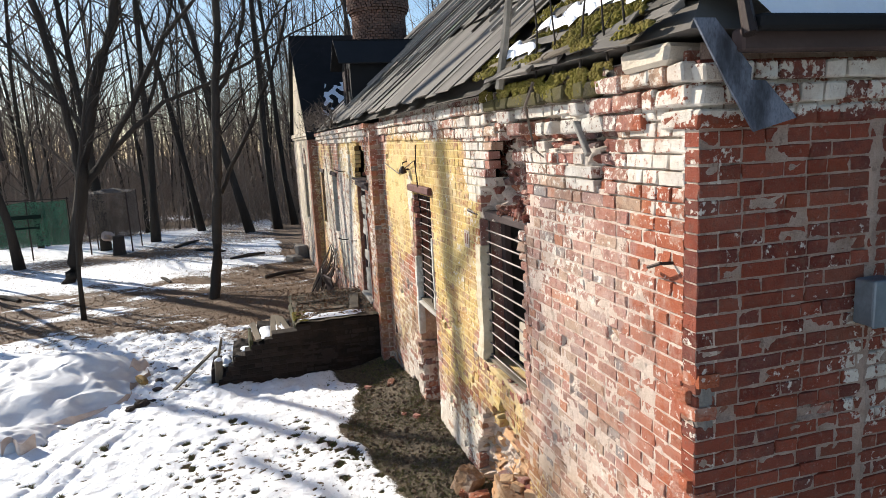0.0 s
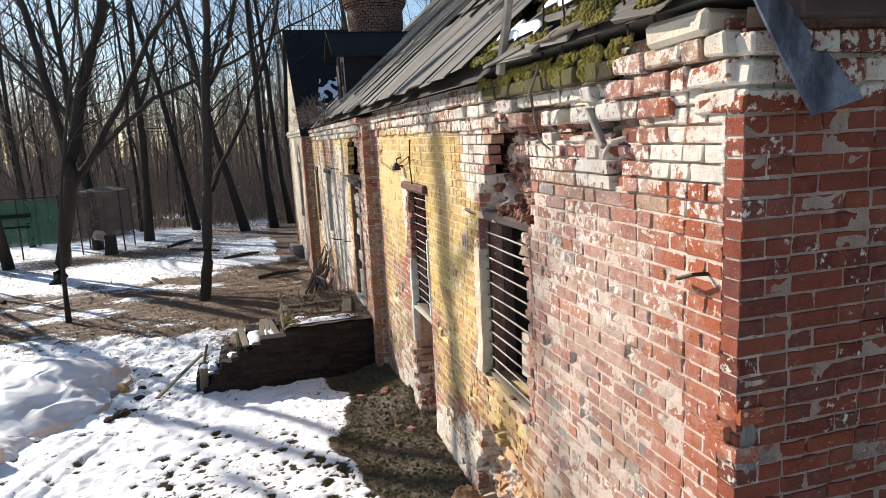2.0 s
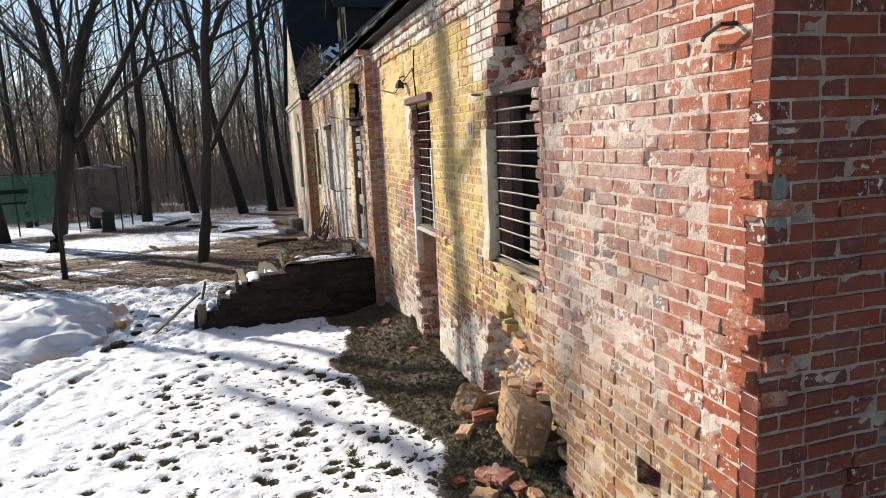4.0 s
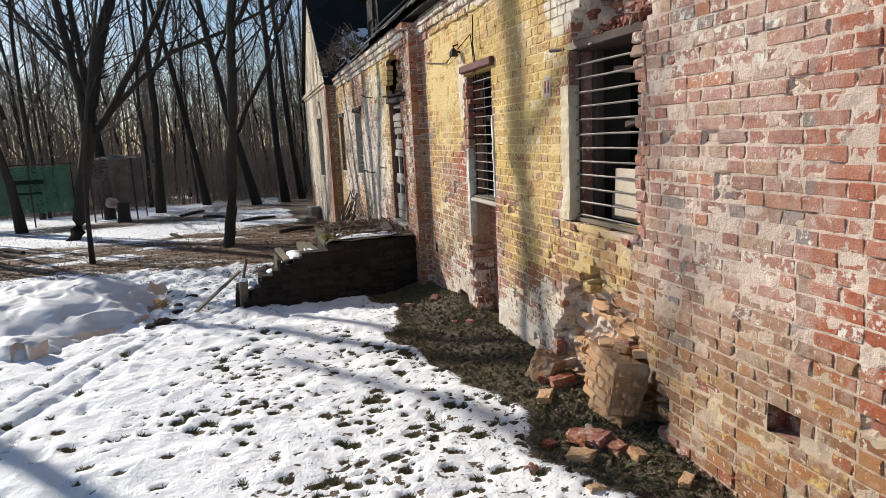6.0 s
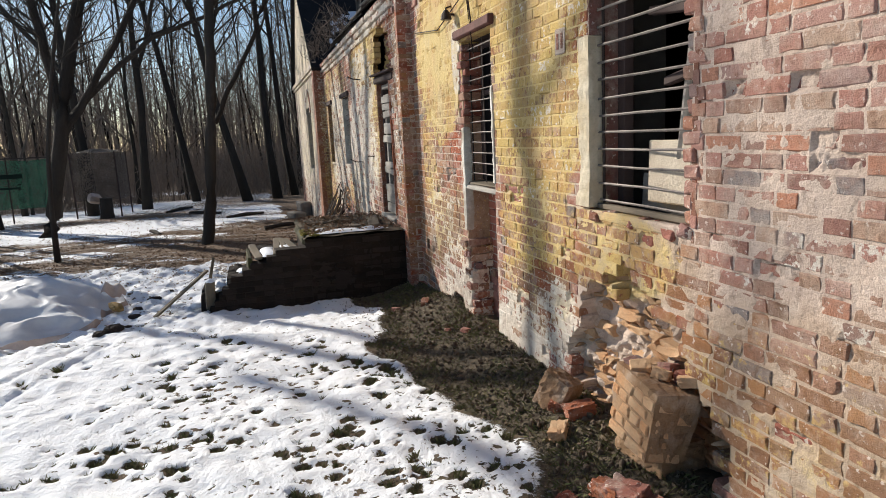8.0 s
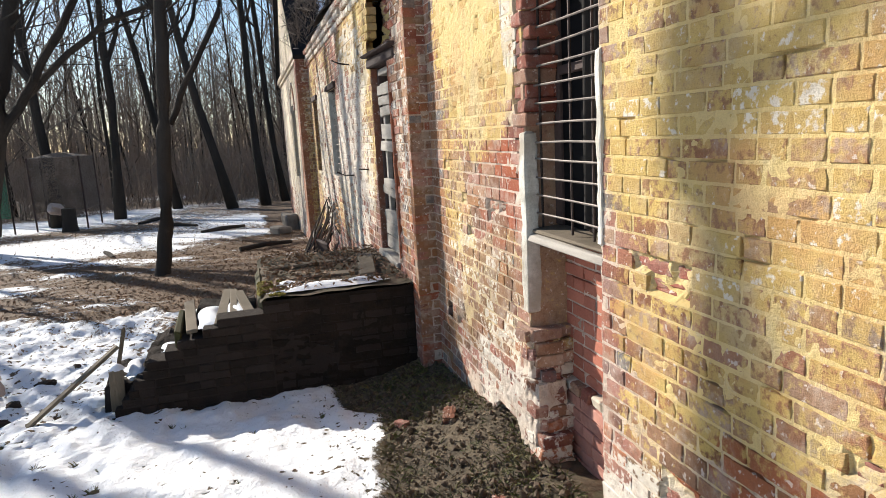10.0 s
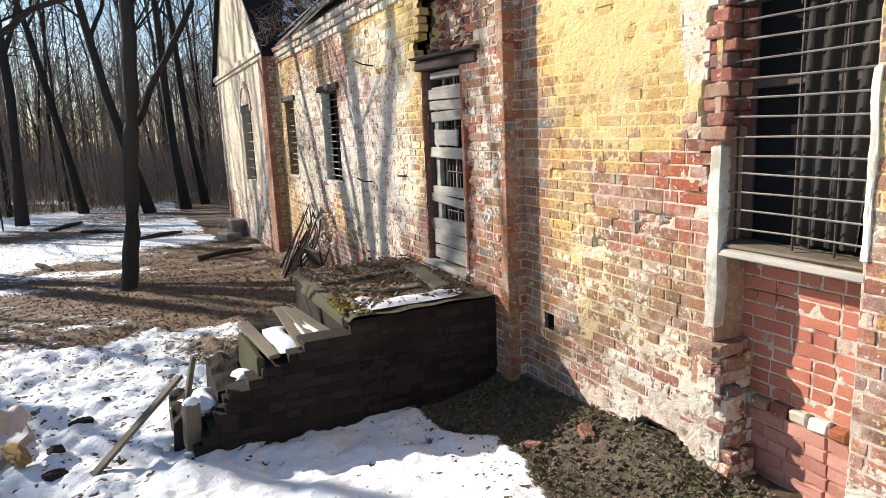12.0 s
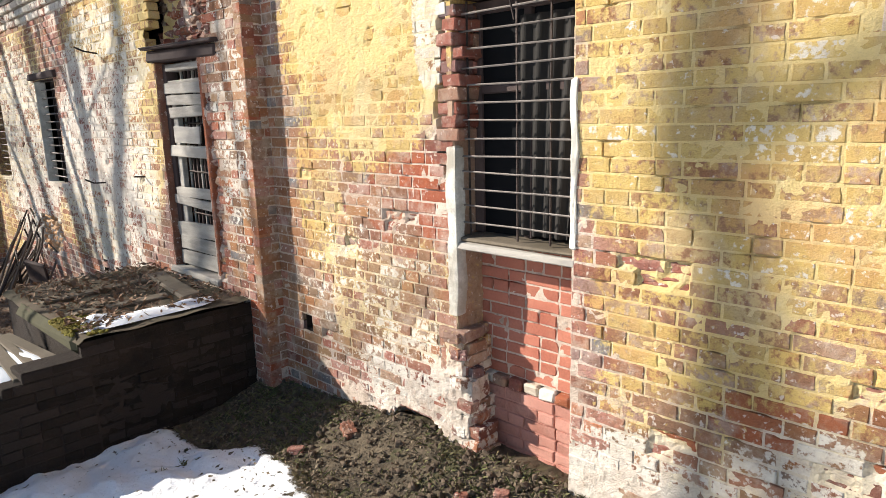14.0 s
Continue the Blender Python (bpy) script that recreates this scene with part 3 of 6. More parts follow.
def wall(name, label, origin, along, out, a0, a1, z0, z1, holes, dent, bricks, mortar, near=None, plaster=None, raked=None, rough=1.0, seed=1, cell=0.03, fine=2, drop=0.0, lost=None, owner=None):
    """A brick wall face: every brick laid in Flemish bond before a mortar sheet with openings and hollows.
    origin, along, out: the frame of the face. holes: openings (a0, a1, z0, z1). dent(a, z): depth of a hollow.
    near(a, z): which bricks are single pieces. plaster(a, z): height of a coat. lost(a, z): chance that a brick has crumbled away."""
    r = random.Random(seed)
    O, A, N = Vector(origin), Vector(along), Vector(out)
    at = lambda a, z, d: O + A * a + N * d + Vector((0, 0, z))
    inside = lambda a, z: any(h[0] < a < h[1] and h[2] < z < h[3] for h in holes)
    turned = A.cross(Vector((0, 0, 1))).dot(N) < 0
    rest, broken, rubble, pieces, gone = Shape(), Shape(), Shape(), [], {}
    h2 = COURSE / 2 - JOINT / 2
    for k in range(int((z1 - z0) / COURSE)):
        zc = z0 + (k + 0.5) * COURSE
        a = a0 - (0.0 if k % 2 else 0.121) + r.uniform(-0.012, 0.0)
        flip = 0
        while a < a1:
            w = (SHORT if flip else LONG) * r.uniform(0.94, 1.06)
            flip = 1 - flip if r.random() < 0.78 else 1
            b0, b1 = max(a, a0), min(a + w - JOINT * r.uniform(0.8, 1.3), a1)
            a += w
            for h in holes:
                if h[2] - 0.02 < zc < h[3] + 0.02:
                    if h[0] - 0.03 < b0 < h[1] and b1 > h[1]:
                        b0 = h[1] + r.uniform(0, 0.012)
                    elif b0 < h[0] and h[0] < b1 < h[1] + 0.03:
                        b1 = h[0] - r.uniform(0, 0.012)
                    elif b0 >= h[0] - 0.03 and b1 <= h[1] + 0.03:
                        b1 = b0
            if b1 - b0 < 0.035:
                continue
            ac = (b0 + b1) / 2
            deep = dent(ac + r.uniform(-0.03, 0.03), zc + r.uniform(-0.02, 0.02))
            if deep > 0.1 and r.random() < 0.12 or r.random() < drop:
                continue
            worn, rg = r.random(), rough(ac, zc) if callable(rough) else rough
            d = -deep + r.gauss(0, 0.0016) * rg + (r.uniform(-0.04, 0.04) * min(1.0, deep / 0.13) if deep > 0.02 else 0)
            if deep > 0.02:
                d = min(d, -0.5 * deep)
            c, u2, bulge, raw = 0.0018 + 0.0022 * r.random() * rg, 0.0022, r.uniform(-0.0005, 0.0015), deep > 0.02
            if deep < 0.02 and r.random() < 0.004 * rg + (lost(ac, zc) if lost else 0.0):
                d -= r.uniform(0.012, 0.032)
                raw = True
                gone.setdefault(k, []).append((b0 - 0.004, b1 + 0.004, d - 0.014))
            elif worn < 0.08 * rg:
                d -= r.uniform(0.001, 0.005)
                bulge = -0.005
            if raw:
                c, u2, bulge = 0.005 + 0.006 * r.random() + (0.008 if deep > 0.02 else 0), 0.009 if deep > 0.02 else 0.006, r.uniform(-0.02, 0.012)
            e = lambda q=1.0: r.uniform(-q, q) * rg * u2
            am, tilt, turn = (b0 + b1) / 2 + e(4), e(1.0), e(1.0)
            cs = [(b0, zc - h2), (am, zc - h2), (b1, zc - h2), (b1, zc), (b1, zc + h2), (am, zc + h2), (b0, zc + h2), (b0, zc)]
            sg = [(1, 1), (0, 1), (-1, 1), (-1, 0), (-1, -1), (0, -1), (1, -1), (1, 0)]
            chip = [1.0 + (3.0 * r.random() if r.random() < 0.10 * rg else 0.5 * r.random()) for _ in cs]
            q = [(p[0] + u[0] * c * f + e(), p[1] + u[1] * c * min(f, 2.2) + e(0.8), d + tilt * u[1] + turn * u[0]) for p, u, f in zip(cs, sg, chip)]
            q += [(p[0] + e(0.7), p[1] + e(0.7), d - c * f) for p, f in zip(cs, chip)]
            q += [(p[0], p[1], d - 0.1) for p in cs]
            q.append((am + e(5), zc + e(3), d + bulge))
            fs = [(i, (i + 1) % 8, 24) for i in range(8)] + [(i + 8, (i + 1) % 8 + 8, (i + 1) % 8, i) for i in range(8)] + [(i + 16, (i + 1) % 8 + 16, (i + 1) % 8 + 8, i + 8) for i in range(8)]
            if turned:
                fs = [w2[::-1] for w2 in fs]
            pts = [at(*p) for p in q]
            if near and near(ac, zc) and len(pieces) < 300 and not raw:
                pieces.append(Shape().add(pts, fs))
            else:
                ((rubble if deep > 0.02 and zc < 1.0 else broken) if raw else rest).add(pts, fs)
    # mortar sheet, with lines on the edges of the openings and at every course
    aa = sorted(set([a0, a1] + [h[i] for h in holes for i in (0, 1) if a0 < h[i] < a1] + [round(v, 3) for v in np.arange(a0, a1, cell)]))
    rows = [round(z0 + i * COURSE / fine, 4) for i in range(int((z1 - z0) / COURSE) * fine)]
    zz = sorted(set([z0, z1] + [h[i] for h in holes for i in (2, 3) if z0 < h[i] < z1] + rows))
    s, depth = Shape(), []
    for z in zz:
        for a in aa:
            deep = dent(a, z)
            d = -0.0040 - deep + 0.0024 * wobble(a, z, seed, 11) + 0.0048 * wobble(a, z, seed, 29) - 0.014 * sm(0.3, 0.55, wobble(a, z, seed + 5, 7.0))
            if deep > 0.02:
                d += 0.05 * wobble(a, z, seed, 9) + 0.035 * wobble(a, z, seed, 19) - 0.02
            for g0, g1, gd in gone.get(int((z - z0 - 1e-4) / COURSE), ()):
                if g0 < a < g1:
                    d = gd + 0.012 + 0.02 * wobble(a, z, seed, 23)
            if raked:
                d -= raked(a, z)
            if plaster and deep < 0.01:
                d += plaster(a, z)
            s.v.append(tuple(at(a, z, d)))
            depth.append(d)
    na = len(aa)
    for j in range(len(zz) - 1):
        for i in range(na - 1):
            am, zm2 = (aa[i] + aa[i + 1]) / 2, (zz[j] + zz[j + 1]) / 2
            q = (j * na + i, j * na + i + 1, (j + 1) * na + i + 1, (j + 1) * na + i)
            torn = max(depth[i2] for i2 in q) - min(depth[i2] for i2 in q) > (0.12 if zm2 > 1.5 else 0.2)
            if not inside(am, zm2) and not torn:
                s.f.append(q)
    if turned:
        s.f = [q[::-1] for q in s.f]
    host = single(name, s, mortar, label, "wall", kind="structure") if owner is None else part(name, s, mortar, owner, label)
    for one in pieces:
        ob = new("brick", one.mesh("brick", bricks))
        ob.parent = host
    if rubble.v:
        ob = new("rubble", rubble.mesh("rubble", stone_dark if bricks is stone_dark else brick_worn))
        ob.parent = host
        tagged(ob, "tan mortared rubble in the wall's foot", kind="stuff")
    if broken.v:
        ob = new("broken_bricks", broken.mesh("broken_bricks", stone_dark if bricks is stone_dark else brick_raw))
        ob.parent = host
        tagged(ob, "raw broken bricks in the hollows", kind="stuff")
    ob = new("bricks", rest.mesh("bricks", bricks))
    ob.parent = host
    tagged(ob, "courses of old bricks", kind="stuff")
    return host


def hollow(spots, seed):
    """Ragged hollows: (along, up, half length, half height, depth)."""
    def f(a, z):
        deep = 0.0
        for y, h, ry, rz, d in spots:
            q = math.hypot((a - y) / ry, (z - h) / rz) + 0.35 * wobble(a, z, seed, 4.5) + 0.2 * wobble(a, z, seed + 3, 11)
            if q < 1:
                deep = max(deep, d * (0.6 + 0.4 * min(1, (1 - q) * 3)))
        return deep
    return f

# ---- the house ----
X1, X2, X3 = 1.9, 1.73, 1.57          # yard front: three stretches, each a little prouder
Y0, Y1, Y2, Y3 = 2.42, 9.9, 18.4, 25.9
TOP = 3.62
W1 = (4.42, 5.42, 1.33, 2.66)
W2 = (7.12, 7.93, -0.2, 2.72)
DOOR = (10.66, 11.50, 0.66, 2.62)
W3 = (14.45, 15.25, 1.33, 2.64)
W4 = (17.1, 17.8, 1.3, 2.62)
W5 = (20.6, 21.9, 1.0, 2.75)
PUTLOG = (9.5, 9.63, 0.43, 0.56)
VENT1, VENT3 = (3.06, 3.27, -0.35 + 11 * COURSE, -0.35 + 13 * COURSE), (13.4, 13.55, 0.36, 0.5)

flat = lambda a, z: 0.0
dent1 = hollow([(4.78, 2.98, 0.46, 0.42, 0.22), (5.15, 2.85, 0.2, 0.2, 0.1), (5.02, 0.36, 0.66, 0.60, 0.13), (4.52, 0.2, 0.36, 0.5, 0.2), (3.55, 3.36, 0.4, 0.09, 0.09), (3.32, 3.14, 0.16, 0.1, 0.06), (4.2, 3.38, 0.5, 0.12, 0.1),
                (8.35, 0.02, 0.24, 0.11, 0.14), (7.98, 2.2, 0.08, 0.55, 0.06)], 2)
# crumbled bricks lie in a few groups
gone1 = lambda a, z: 0.36 * math.exp(-((a - 3.75) / 0.32) ** 2 - ((z - 2.08) / 0.13) ** 2) + 0.5 * math.exp(-((a - 3.5) / 0.3) ** 2 - ((z - 1.72) / 0.05) ** 2) + 0.3 * math.exp(-((a - 3.4) / 0.6) ** 2 - ((z - 3.2) / 0.2) ** 2) + 0.045 * sm(1.3, 0.4, z) * sm(7.0, 5.8, a) + 0.1 * math.exp(-((a - 9.0) / 0.4) ** 2 - ((z - 1.4) / 0.4) ** 2) + sum(1.1 * math.exp(-((a - y) / 0.1) ** 2 - ((z - h) / 0.06) ** 2) for y, h in ((6.66, 1.36), (8.41, 1.38), (6.63, 0.5), (5.75, 0.66)))


def coat1(a, z):
    """Thickness of paint and plaster that hides or half hides the bricks of the yard front."""
    big, mid = wobble(a, z, 6, 1.7), wobble(a, z, 12, 5.0)
    c = 0.0
    if 5.55 < a < 7.12:
        c = sm(5.5, 5.8, a) * sm(0.8, 1.2, z) * (0.0006 + 0.0055 * big + 0.004 * mid)
        c = max(c, sm(0.45, 0.1, z + 0.25 * mid) * 0.008 * sm(5.9, 6.3, a))
    elif a > 7.9:
        q = math.hypot((a - 8.95) / 0.55, (z - 2.55) / 0.95) + 0.35 * mid + 0.3 * big
        c = 0.0042 * sm(1.15, 0.7, q) + 0.0045 * sm(1.7, 2.1, z - 0.5 * (a - 8.2) + 0.4 * mid) * sm(9.75, 9.5, a)
        c = max(c, 0.008 * sm(0.75, 0.3, z + 0.5 * (a - 8.0) + 0.5 * mid), 0.003 * sm(1.3, 0.6, z) * (0.4 + 2.0 * big))
    else:
        c = 0.0006 + 0.0012 * big + 0.0016 * mid
    return c * (0.8 + 0.3 * wobble(a, z, 9, 13))


wall("wall_front_corner", "weathered red brick wall with ochre paint, limewash and broken bricks", (X1, 0, 0), (0, 1, 0), (-1, 0, 0), Y0 + 0.1, Y1 + 0.02, -0.35, TOP + 0.09, [W1, W2, VENT1, PUTLOG], dent1,
     brick_front, mortar_front, near=lambda a, z: a < 4.9 and 1.0 < z < 2.75, plaster=coat1, raked=lambda a, z: 0.022 * sm(2.85, 3.1, z) * sm(6.2, 5.4, a) + 0.0015 * sm(1.2, 0.5, z) * sm(5.2, 4.6, a), seed=3, cell=0.019, fine=4, lost=gone1, rough=lambda a, z: 0.5 + 0.9 * sm(5.9, 5.2, a) + 0.5 * sm(1.5, 1.0, z))
dent2 = hollow([(11.02, 2.95, 0.62, 0.5, 0.24), (12.2, 2.9, 0.1, 0.08, 0.04), (10.55, 1.5, 0.1, 0.9, 0.03), (15.5, 0.6, 0.6, 0.3, 0.05)], 5)
wall("wall_front_door", "brick wall with worn limewash and ochre paint beside the plank door", (X2, 0, 0), (0, 1, 0), (-1, 0, 0), Y1, Y2, -0.6, TOP, [DOOR, W3, W4, VENT3], dent2,
     brick_front, mortar_front, near=lambda a, z: 9.9 <= a < 10.72 and 0.6 < z < 2.8, plaster=lambda a, z: (0.0002 + 0.005 * wobble(a, z, 6, 1.7) + 0.003 * wobble(a, z, 12, 5)) * sm(10.6, 11.6, a), seed=5)
wall("wall_front_return", "brick side of the wall's projection", (X2, Y1, 0), (1, 0, 0), (0, -1, 0), 0.0, X1 - X2 + 0.03, -0.35, TOP, [], flat, brick_front, mortar_front, seed=6)
wall("wall_end", "deep red brick end wall darkened as in shade, with flaked white mortar, ochre further along", (X1, Y0, 0), (1, 0, 0), (0, -1, 0), 0.0, 2.2, -0.4, TOP + 0.1, [], flat,
     brick_end, mortar_end, near=lambda a, z: a < 1.15 and 1.6 < z < 3.6, plaster=lambda a, z: -0.0026 + 0.006 * max(0.0, wobble(a, z, 5, 4.0)) + 0.012 * math.exp(-((a - 1.0 - 0.02 * wobble(a, z, 2, 5)) / 0.03) ** 2), seed=8, rough=1.4, cell=0.019, fine=4)
# the gabled part at the far end
wall("wall_gable_return", "brick side of the gabled part's projection", (X3, Y2, 0), (1, 0, 0), (0, -1, 0), 0.0, X2 - X3 + 0.03, -0.9, TOP, [], flat, brick_front, mortar_front, seed=14)
gab = Shape()
ym, zm = (Y2 + Y3) / 2, 6.7
wall("wall_gable_foot", "ochre plastered wall of the gabled part with an arched window", (X3, 0, 0), (0, 1, 0), (-1, 0, 0), Y2, Y3, -0.9, TOP + 0.1, [W5], flat, brick_front, mortar_front,
     plaster=lambda a, z: 0.008 * sm(-0.1, 0.1, z - 0.6 + 0.6 * wobble(a, z, 3, 2)), seed=11, cell=0.13)
gab.add([(X3, Y2, TOP + 0.1), (X3, Y3, TOP + 0.1), (X3, ym, zm), (X3 + 0.4, Y2, TOP + 0.1), (X3 + 0.4, Y3, TOP + 0.1), (X3 + 0.4, ym, zm)], [(0, 2, 1), (3, 4, 5), (0, 3, 5, 2), (1, 2, 5, 4), (0, 1, 4, 3)])
single("wall_gable", gab, mortar_front, "ochre plastered gable with streaks", "wall", kind="structure")
s = Shape()
s.box(X3 - 0.05, X3 + 0.02, Y2 - 0.05, Y3 + 0.05, TOP - 0.1, TOP - 0.02, 0.01)
s.box(X3 - 0.09, X3 + 0.02, Y2 - 0.09, Y3 + 0.09, TOP - 0.02, TOP + 0.1, 0.01)
single("cornice_gable", s, mortar_front, "moulded cornice band across the gabled part", "cornice", kind="structure")
s = Shape().box(X3 - 0.07, X3 + 0.05, Y2, Y2 + 0.5, -0.7, TOP - 0.1, 0.012, 0.01)
single("pilaster", s, brick_front, "worn brick pilaster at the edge of the gabled part", "pilaster", kind="structure")

single("wall_corner_core", Shape().box(X1 + 0.007, X1 + 0.12, Y0 + 0.007, Y0 + 0.13, -0.4, TOP), mortar_front, "mortar core of the wall's corner", "wall", kind="structure")
# wall cores, back and inside, so that the house is closed
s = Shape()


def core(x, y0, y1, z0, z1, holes):
    ys = sorted(set([y0, y1] + [h[i] for h in holes for i in (0, 1)]))
    for a, b in zip(ys, ys[1:]):
        cut = sorted((h[2], h[3]) for h in holes if h[0] < (a + b) / 2 < h[1])
        lo = z0
        for p, q in cut:
            if p > lo:
                s.box(x + 0.26, x + 0.55, a, b, lo, p)
            lo = q
        s.box(x + 0.26, x + 0.55, a, b, lo, z1)


core(X1, Y0 + 0.26, Y1, -0.5, TOP, [W1, (W2[0], W2[1], 1.35, W2[3])])
core(X2, Y1, Y2, -0.7, TOP, [DOOR, W3, W4])
core(X3, Y2, Y3, -1.0, TOP, [W5])
s.box(X1 + 0.26, 9.2, Y0 + 0.26, Y0 + 0.5, -0.5, TOP)
s.box(9.0, 9.3, Y0 + 0.3, Y3, -1.0, TOP)
s.box(X3 + 0.3, 9.2, Y3 - 0.3, Y3, -1.0, TOP)
s.box(4.6, 4.7, Y0 + 0.5, Y3 - 0.3, -1.0, TOP - 0.1)
single("wall_inner", s, dark_room, "inner walls coloured dark as unlit rooms, seen through the windows", "wall", kind="structure")
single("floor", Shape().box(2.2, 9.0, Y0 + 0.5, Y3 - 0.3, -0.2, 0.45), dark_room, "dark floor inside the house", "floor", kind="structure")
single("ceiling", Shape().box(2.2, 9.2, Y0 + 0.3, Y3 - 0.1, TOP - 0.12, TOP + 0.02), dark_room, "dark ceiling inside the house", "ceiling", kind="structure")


def reveals(name, x, hole, far_mat, near_mat, sides="fnts", depth=0.27, skirt=0.0):
    """Sides, head and sill of an opening, as slabs that end at the core."""
    y0, y1, z0, z1 = hole
    k = 0.05
    if "f" in sides:
        part_s = Shape().box(x + 0.004, x + depth, y1 - 0.003, y1 + k, z0, z1, 0.008, 0.004)
        single("trim_" + name + "_far", part_s, far_mat, "worn side of a window opening", "reveal", kind="structure")
    if "n" in sides:
        single("trim_" + name + "_near", Shape().box(x + 0.004, x + depth, y0 - k, y0 + 0.003, z0, z1, 0.008, 0.004), near_mat, "worn side of a window opening", "reveal", kind="structure")
    if "t" in sides:
        single("trim_" + name + "_head", Shape().box(x + 0.02, x + depth + 0.02, y0 - k, y1 + k, z1 - 0.003, z1 + k, 0.006), wood_dark, "dark lintel over an opening", "lintel", kind="structure")
    if "s" in sides:
        single("trim_" + name + "_sill", Shape().box(x - 0.01, x + depth, y0 - 0.02, y1 + 0.02, z0 - k, z0 + 0.006, 0.008, 0.006), mortar_front, "crumbling sill of an opening", "sill", kind="structure")


reveals("w1", X1, W1, brick_raw, brick_bare)
reveals("w2", X1, W2, brick_front, mortar_front, "fnt")
reveals("door", X2, DOOR, brick_bare, brick_bare, "fn")
reveals("w3", X2, W3, paint_white, brick_front, depth=0.13)
reveals("w4", X2, W4, brick_front, mortar_front)
reveals("w5", X3, W5, mortar_front, mortar_front)

# shallow boxes; near-black lining in two paints the shade of a deep hole
for nm, x, h in (("1", X1, VENT1), ("2", X1, PUTLOG), ("3", X2, VENT3)):
    y0, y1, z0, z1 = h
    k = 0.03
    s = Shape().box(x + 0.12, x + 0.15, y0 - k, y1 + k, z0 - k, z1 + k)
    s.box(x + 0.04, x + 0.12, y0 - k, y0, z0 - k, z1 + k).box(x + 0.04, x + 0.12, y1, y1 + k, z0 - k, z1 + k).box(x + 0.04, x + 0.12, y0, y1, z0 - k, z0).box(x + 0.04, x + 0.12, y0, y1, z1, z1 + k)
    single("trim_vent_" + nm, s, brick_raw if nm == "1" else stone_dark, "shallow lined vent hole in the wall, in place of a deep one", "vent", kind="structure")

for nm, x, a0, a1, lo in (("window", X1 + 0.2, 4.25, 5.45, 2.66), ("door", X2 + 0.2, 10.4, 11.75, 2.62)):
    wall("wall_break_" + nm, "raw inner bricks of the broken wall over the " + nm, (x, 0, 0), (0, 1, 0), (-1, 0, 0), a0, a1, lo, TOP - 0.14, [], lambda a, z: 0.025 + 0.02 * wobble(a, z, 4, 6), brick_raw, mortar_bare, seed=25, rough=2.0)

# red brick filling under the second window
wall("wall_infill", "red brick filling under the barred window", (X1 + 0.235, 0, 0), (0, 1, 0), (-1, 0, 0), W2[0], W2[1], 0.475, 1.33, [], flat, brick_fill, mortar_bare, near=lambda a, z: True, seed=21, rough=1.3, cell=0.019, fine=4)
wall("wall_infill_foot", "pink painted brick filling below the ledge", (X1 + 0.205, 0, 0), (0, 1, 0), (-1, 0, 0), W2[0], W2[1], -0.29, 0.40, [], flat, fill_pink, fill_pink, near=lambda a, z: True, raked=lambda a, z: 0.006, seed=22, rough=1.3, cell=0.019, fine=4)
led = thing("brick_ledge", (X1 + 0.25, 7.5, 0.4), "row of whitened and orange bricks across the filling", "bricks")
rl = random.Random(12)
for k in range(7):
    part("brick", Shape().block(pose(X1 + 0.25 + rl.uniform(-0.012, 0.01), W2[0] + 0.06 + 0.116 * k, 0.44, rl.gauss(0, 2), rl.gauss(0, 2), rl.gauss(0, 3)), 0.12, 0.10 + rl.uniform(0, 0.012), 0.068, 0.012, 0.008, rl), (paint_white, brick_raw, paint_white, plaster_old)[k % 4] if k not in (1, 4) else brick_bare, led)

# ---- roof ----
EAVE_X, EAVE_Z, PITCH = 1.66, 3.74, radians(40)
RIDGE_X = 5.6
up = lambda x: EAVE_Z + (x - EAVE_X) * math.tan(PITCH)
s = Shape()
ez = lambda x: up(x) - 0.09
s.add([(1.80, 2.36, ez(1.80)), (EAVE_X + 0.05, Y2 + 2.5, EAVE_Z - 0.06), (RIDGE_X, Y2 + 2.5, up(RIDGE_X) - 0.08), (RIDGE_X, 6.1, up(RIDGE_X) - 0.08), (9.5, 2.25, EAVE_Z - 0.06), (9.5, Y2 + 2.5, EAVE_Z - 0.06), (1.80, 4.6, ez(1.80)), (EAVE_X + 0.05, 4.8, EAVE_Z - 0.06)],
      [(0, 3, 2, 1, 7, 6), (0, 4, 3), (4, 5, 2, 3), (0, 6, 7, 1, 5, 4)])
roof = single("roof", s, roof_sheet_mat, "hipped roof of weathered grey sheets, mossy and torn at the eave", "roof", kind="structure")
r = random.Random(31)
for row, (lo, hi) in enumerate(((0.0, 1.75), (1.45, 3.35), (3.05, 5.1))):
    y = 2.4
    while y < 17.6:
        w = r.uniform(0.34, 0.62)
        reach = min(hi, (y - 2.2) / math.cos(PITCH) + 0.1)
        a, b = lo + r.uniform(-0.06, 0.05), reach + r.uniform(-0.05, 0.05)
        if y < 4.7:
            a = max(a, 1.0)
        if b - a > 0.35 and not (row == 0 and r.random() < 0.05):
            lift = 0.02 + 0.045 * row + r.uniform(0, 0.03)
            mid = (a + b) / 2
            m = Matrix.Translation((EAVE_X + mid * math.cos(PITCH), y + w / 2, EAVE_Z + mid * math.sin(PITCH) + lift)) @ pose(0, 0, 0, r.uniform(-2, 2), -math.degrees(PITCH) + r.uniform(-0.8, 0.8), r.uniform(-1.6, 1.6))
            c = Shape().block(m, b - a, w + 0.05, 0.014, 0.004, 0.012, r)
            part("roof_sheet", c, roof_sheet_mat, roof)
        y += w
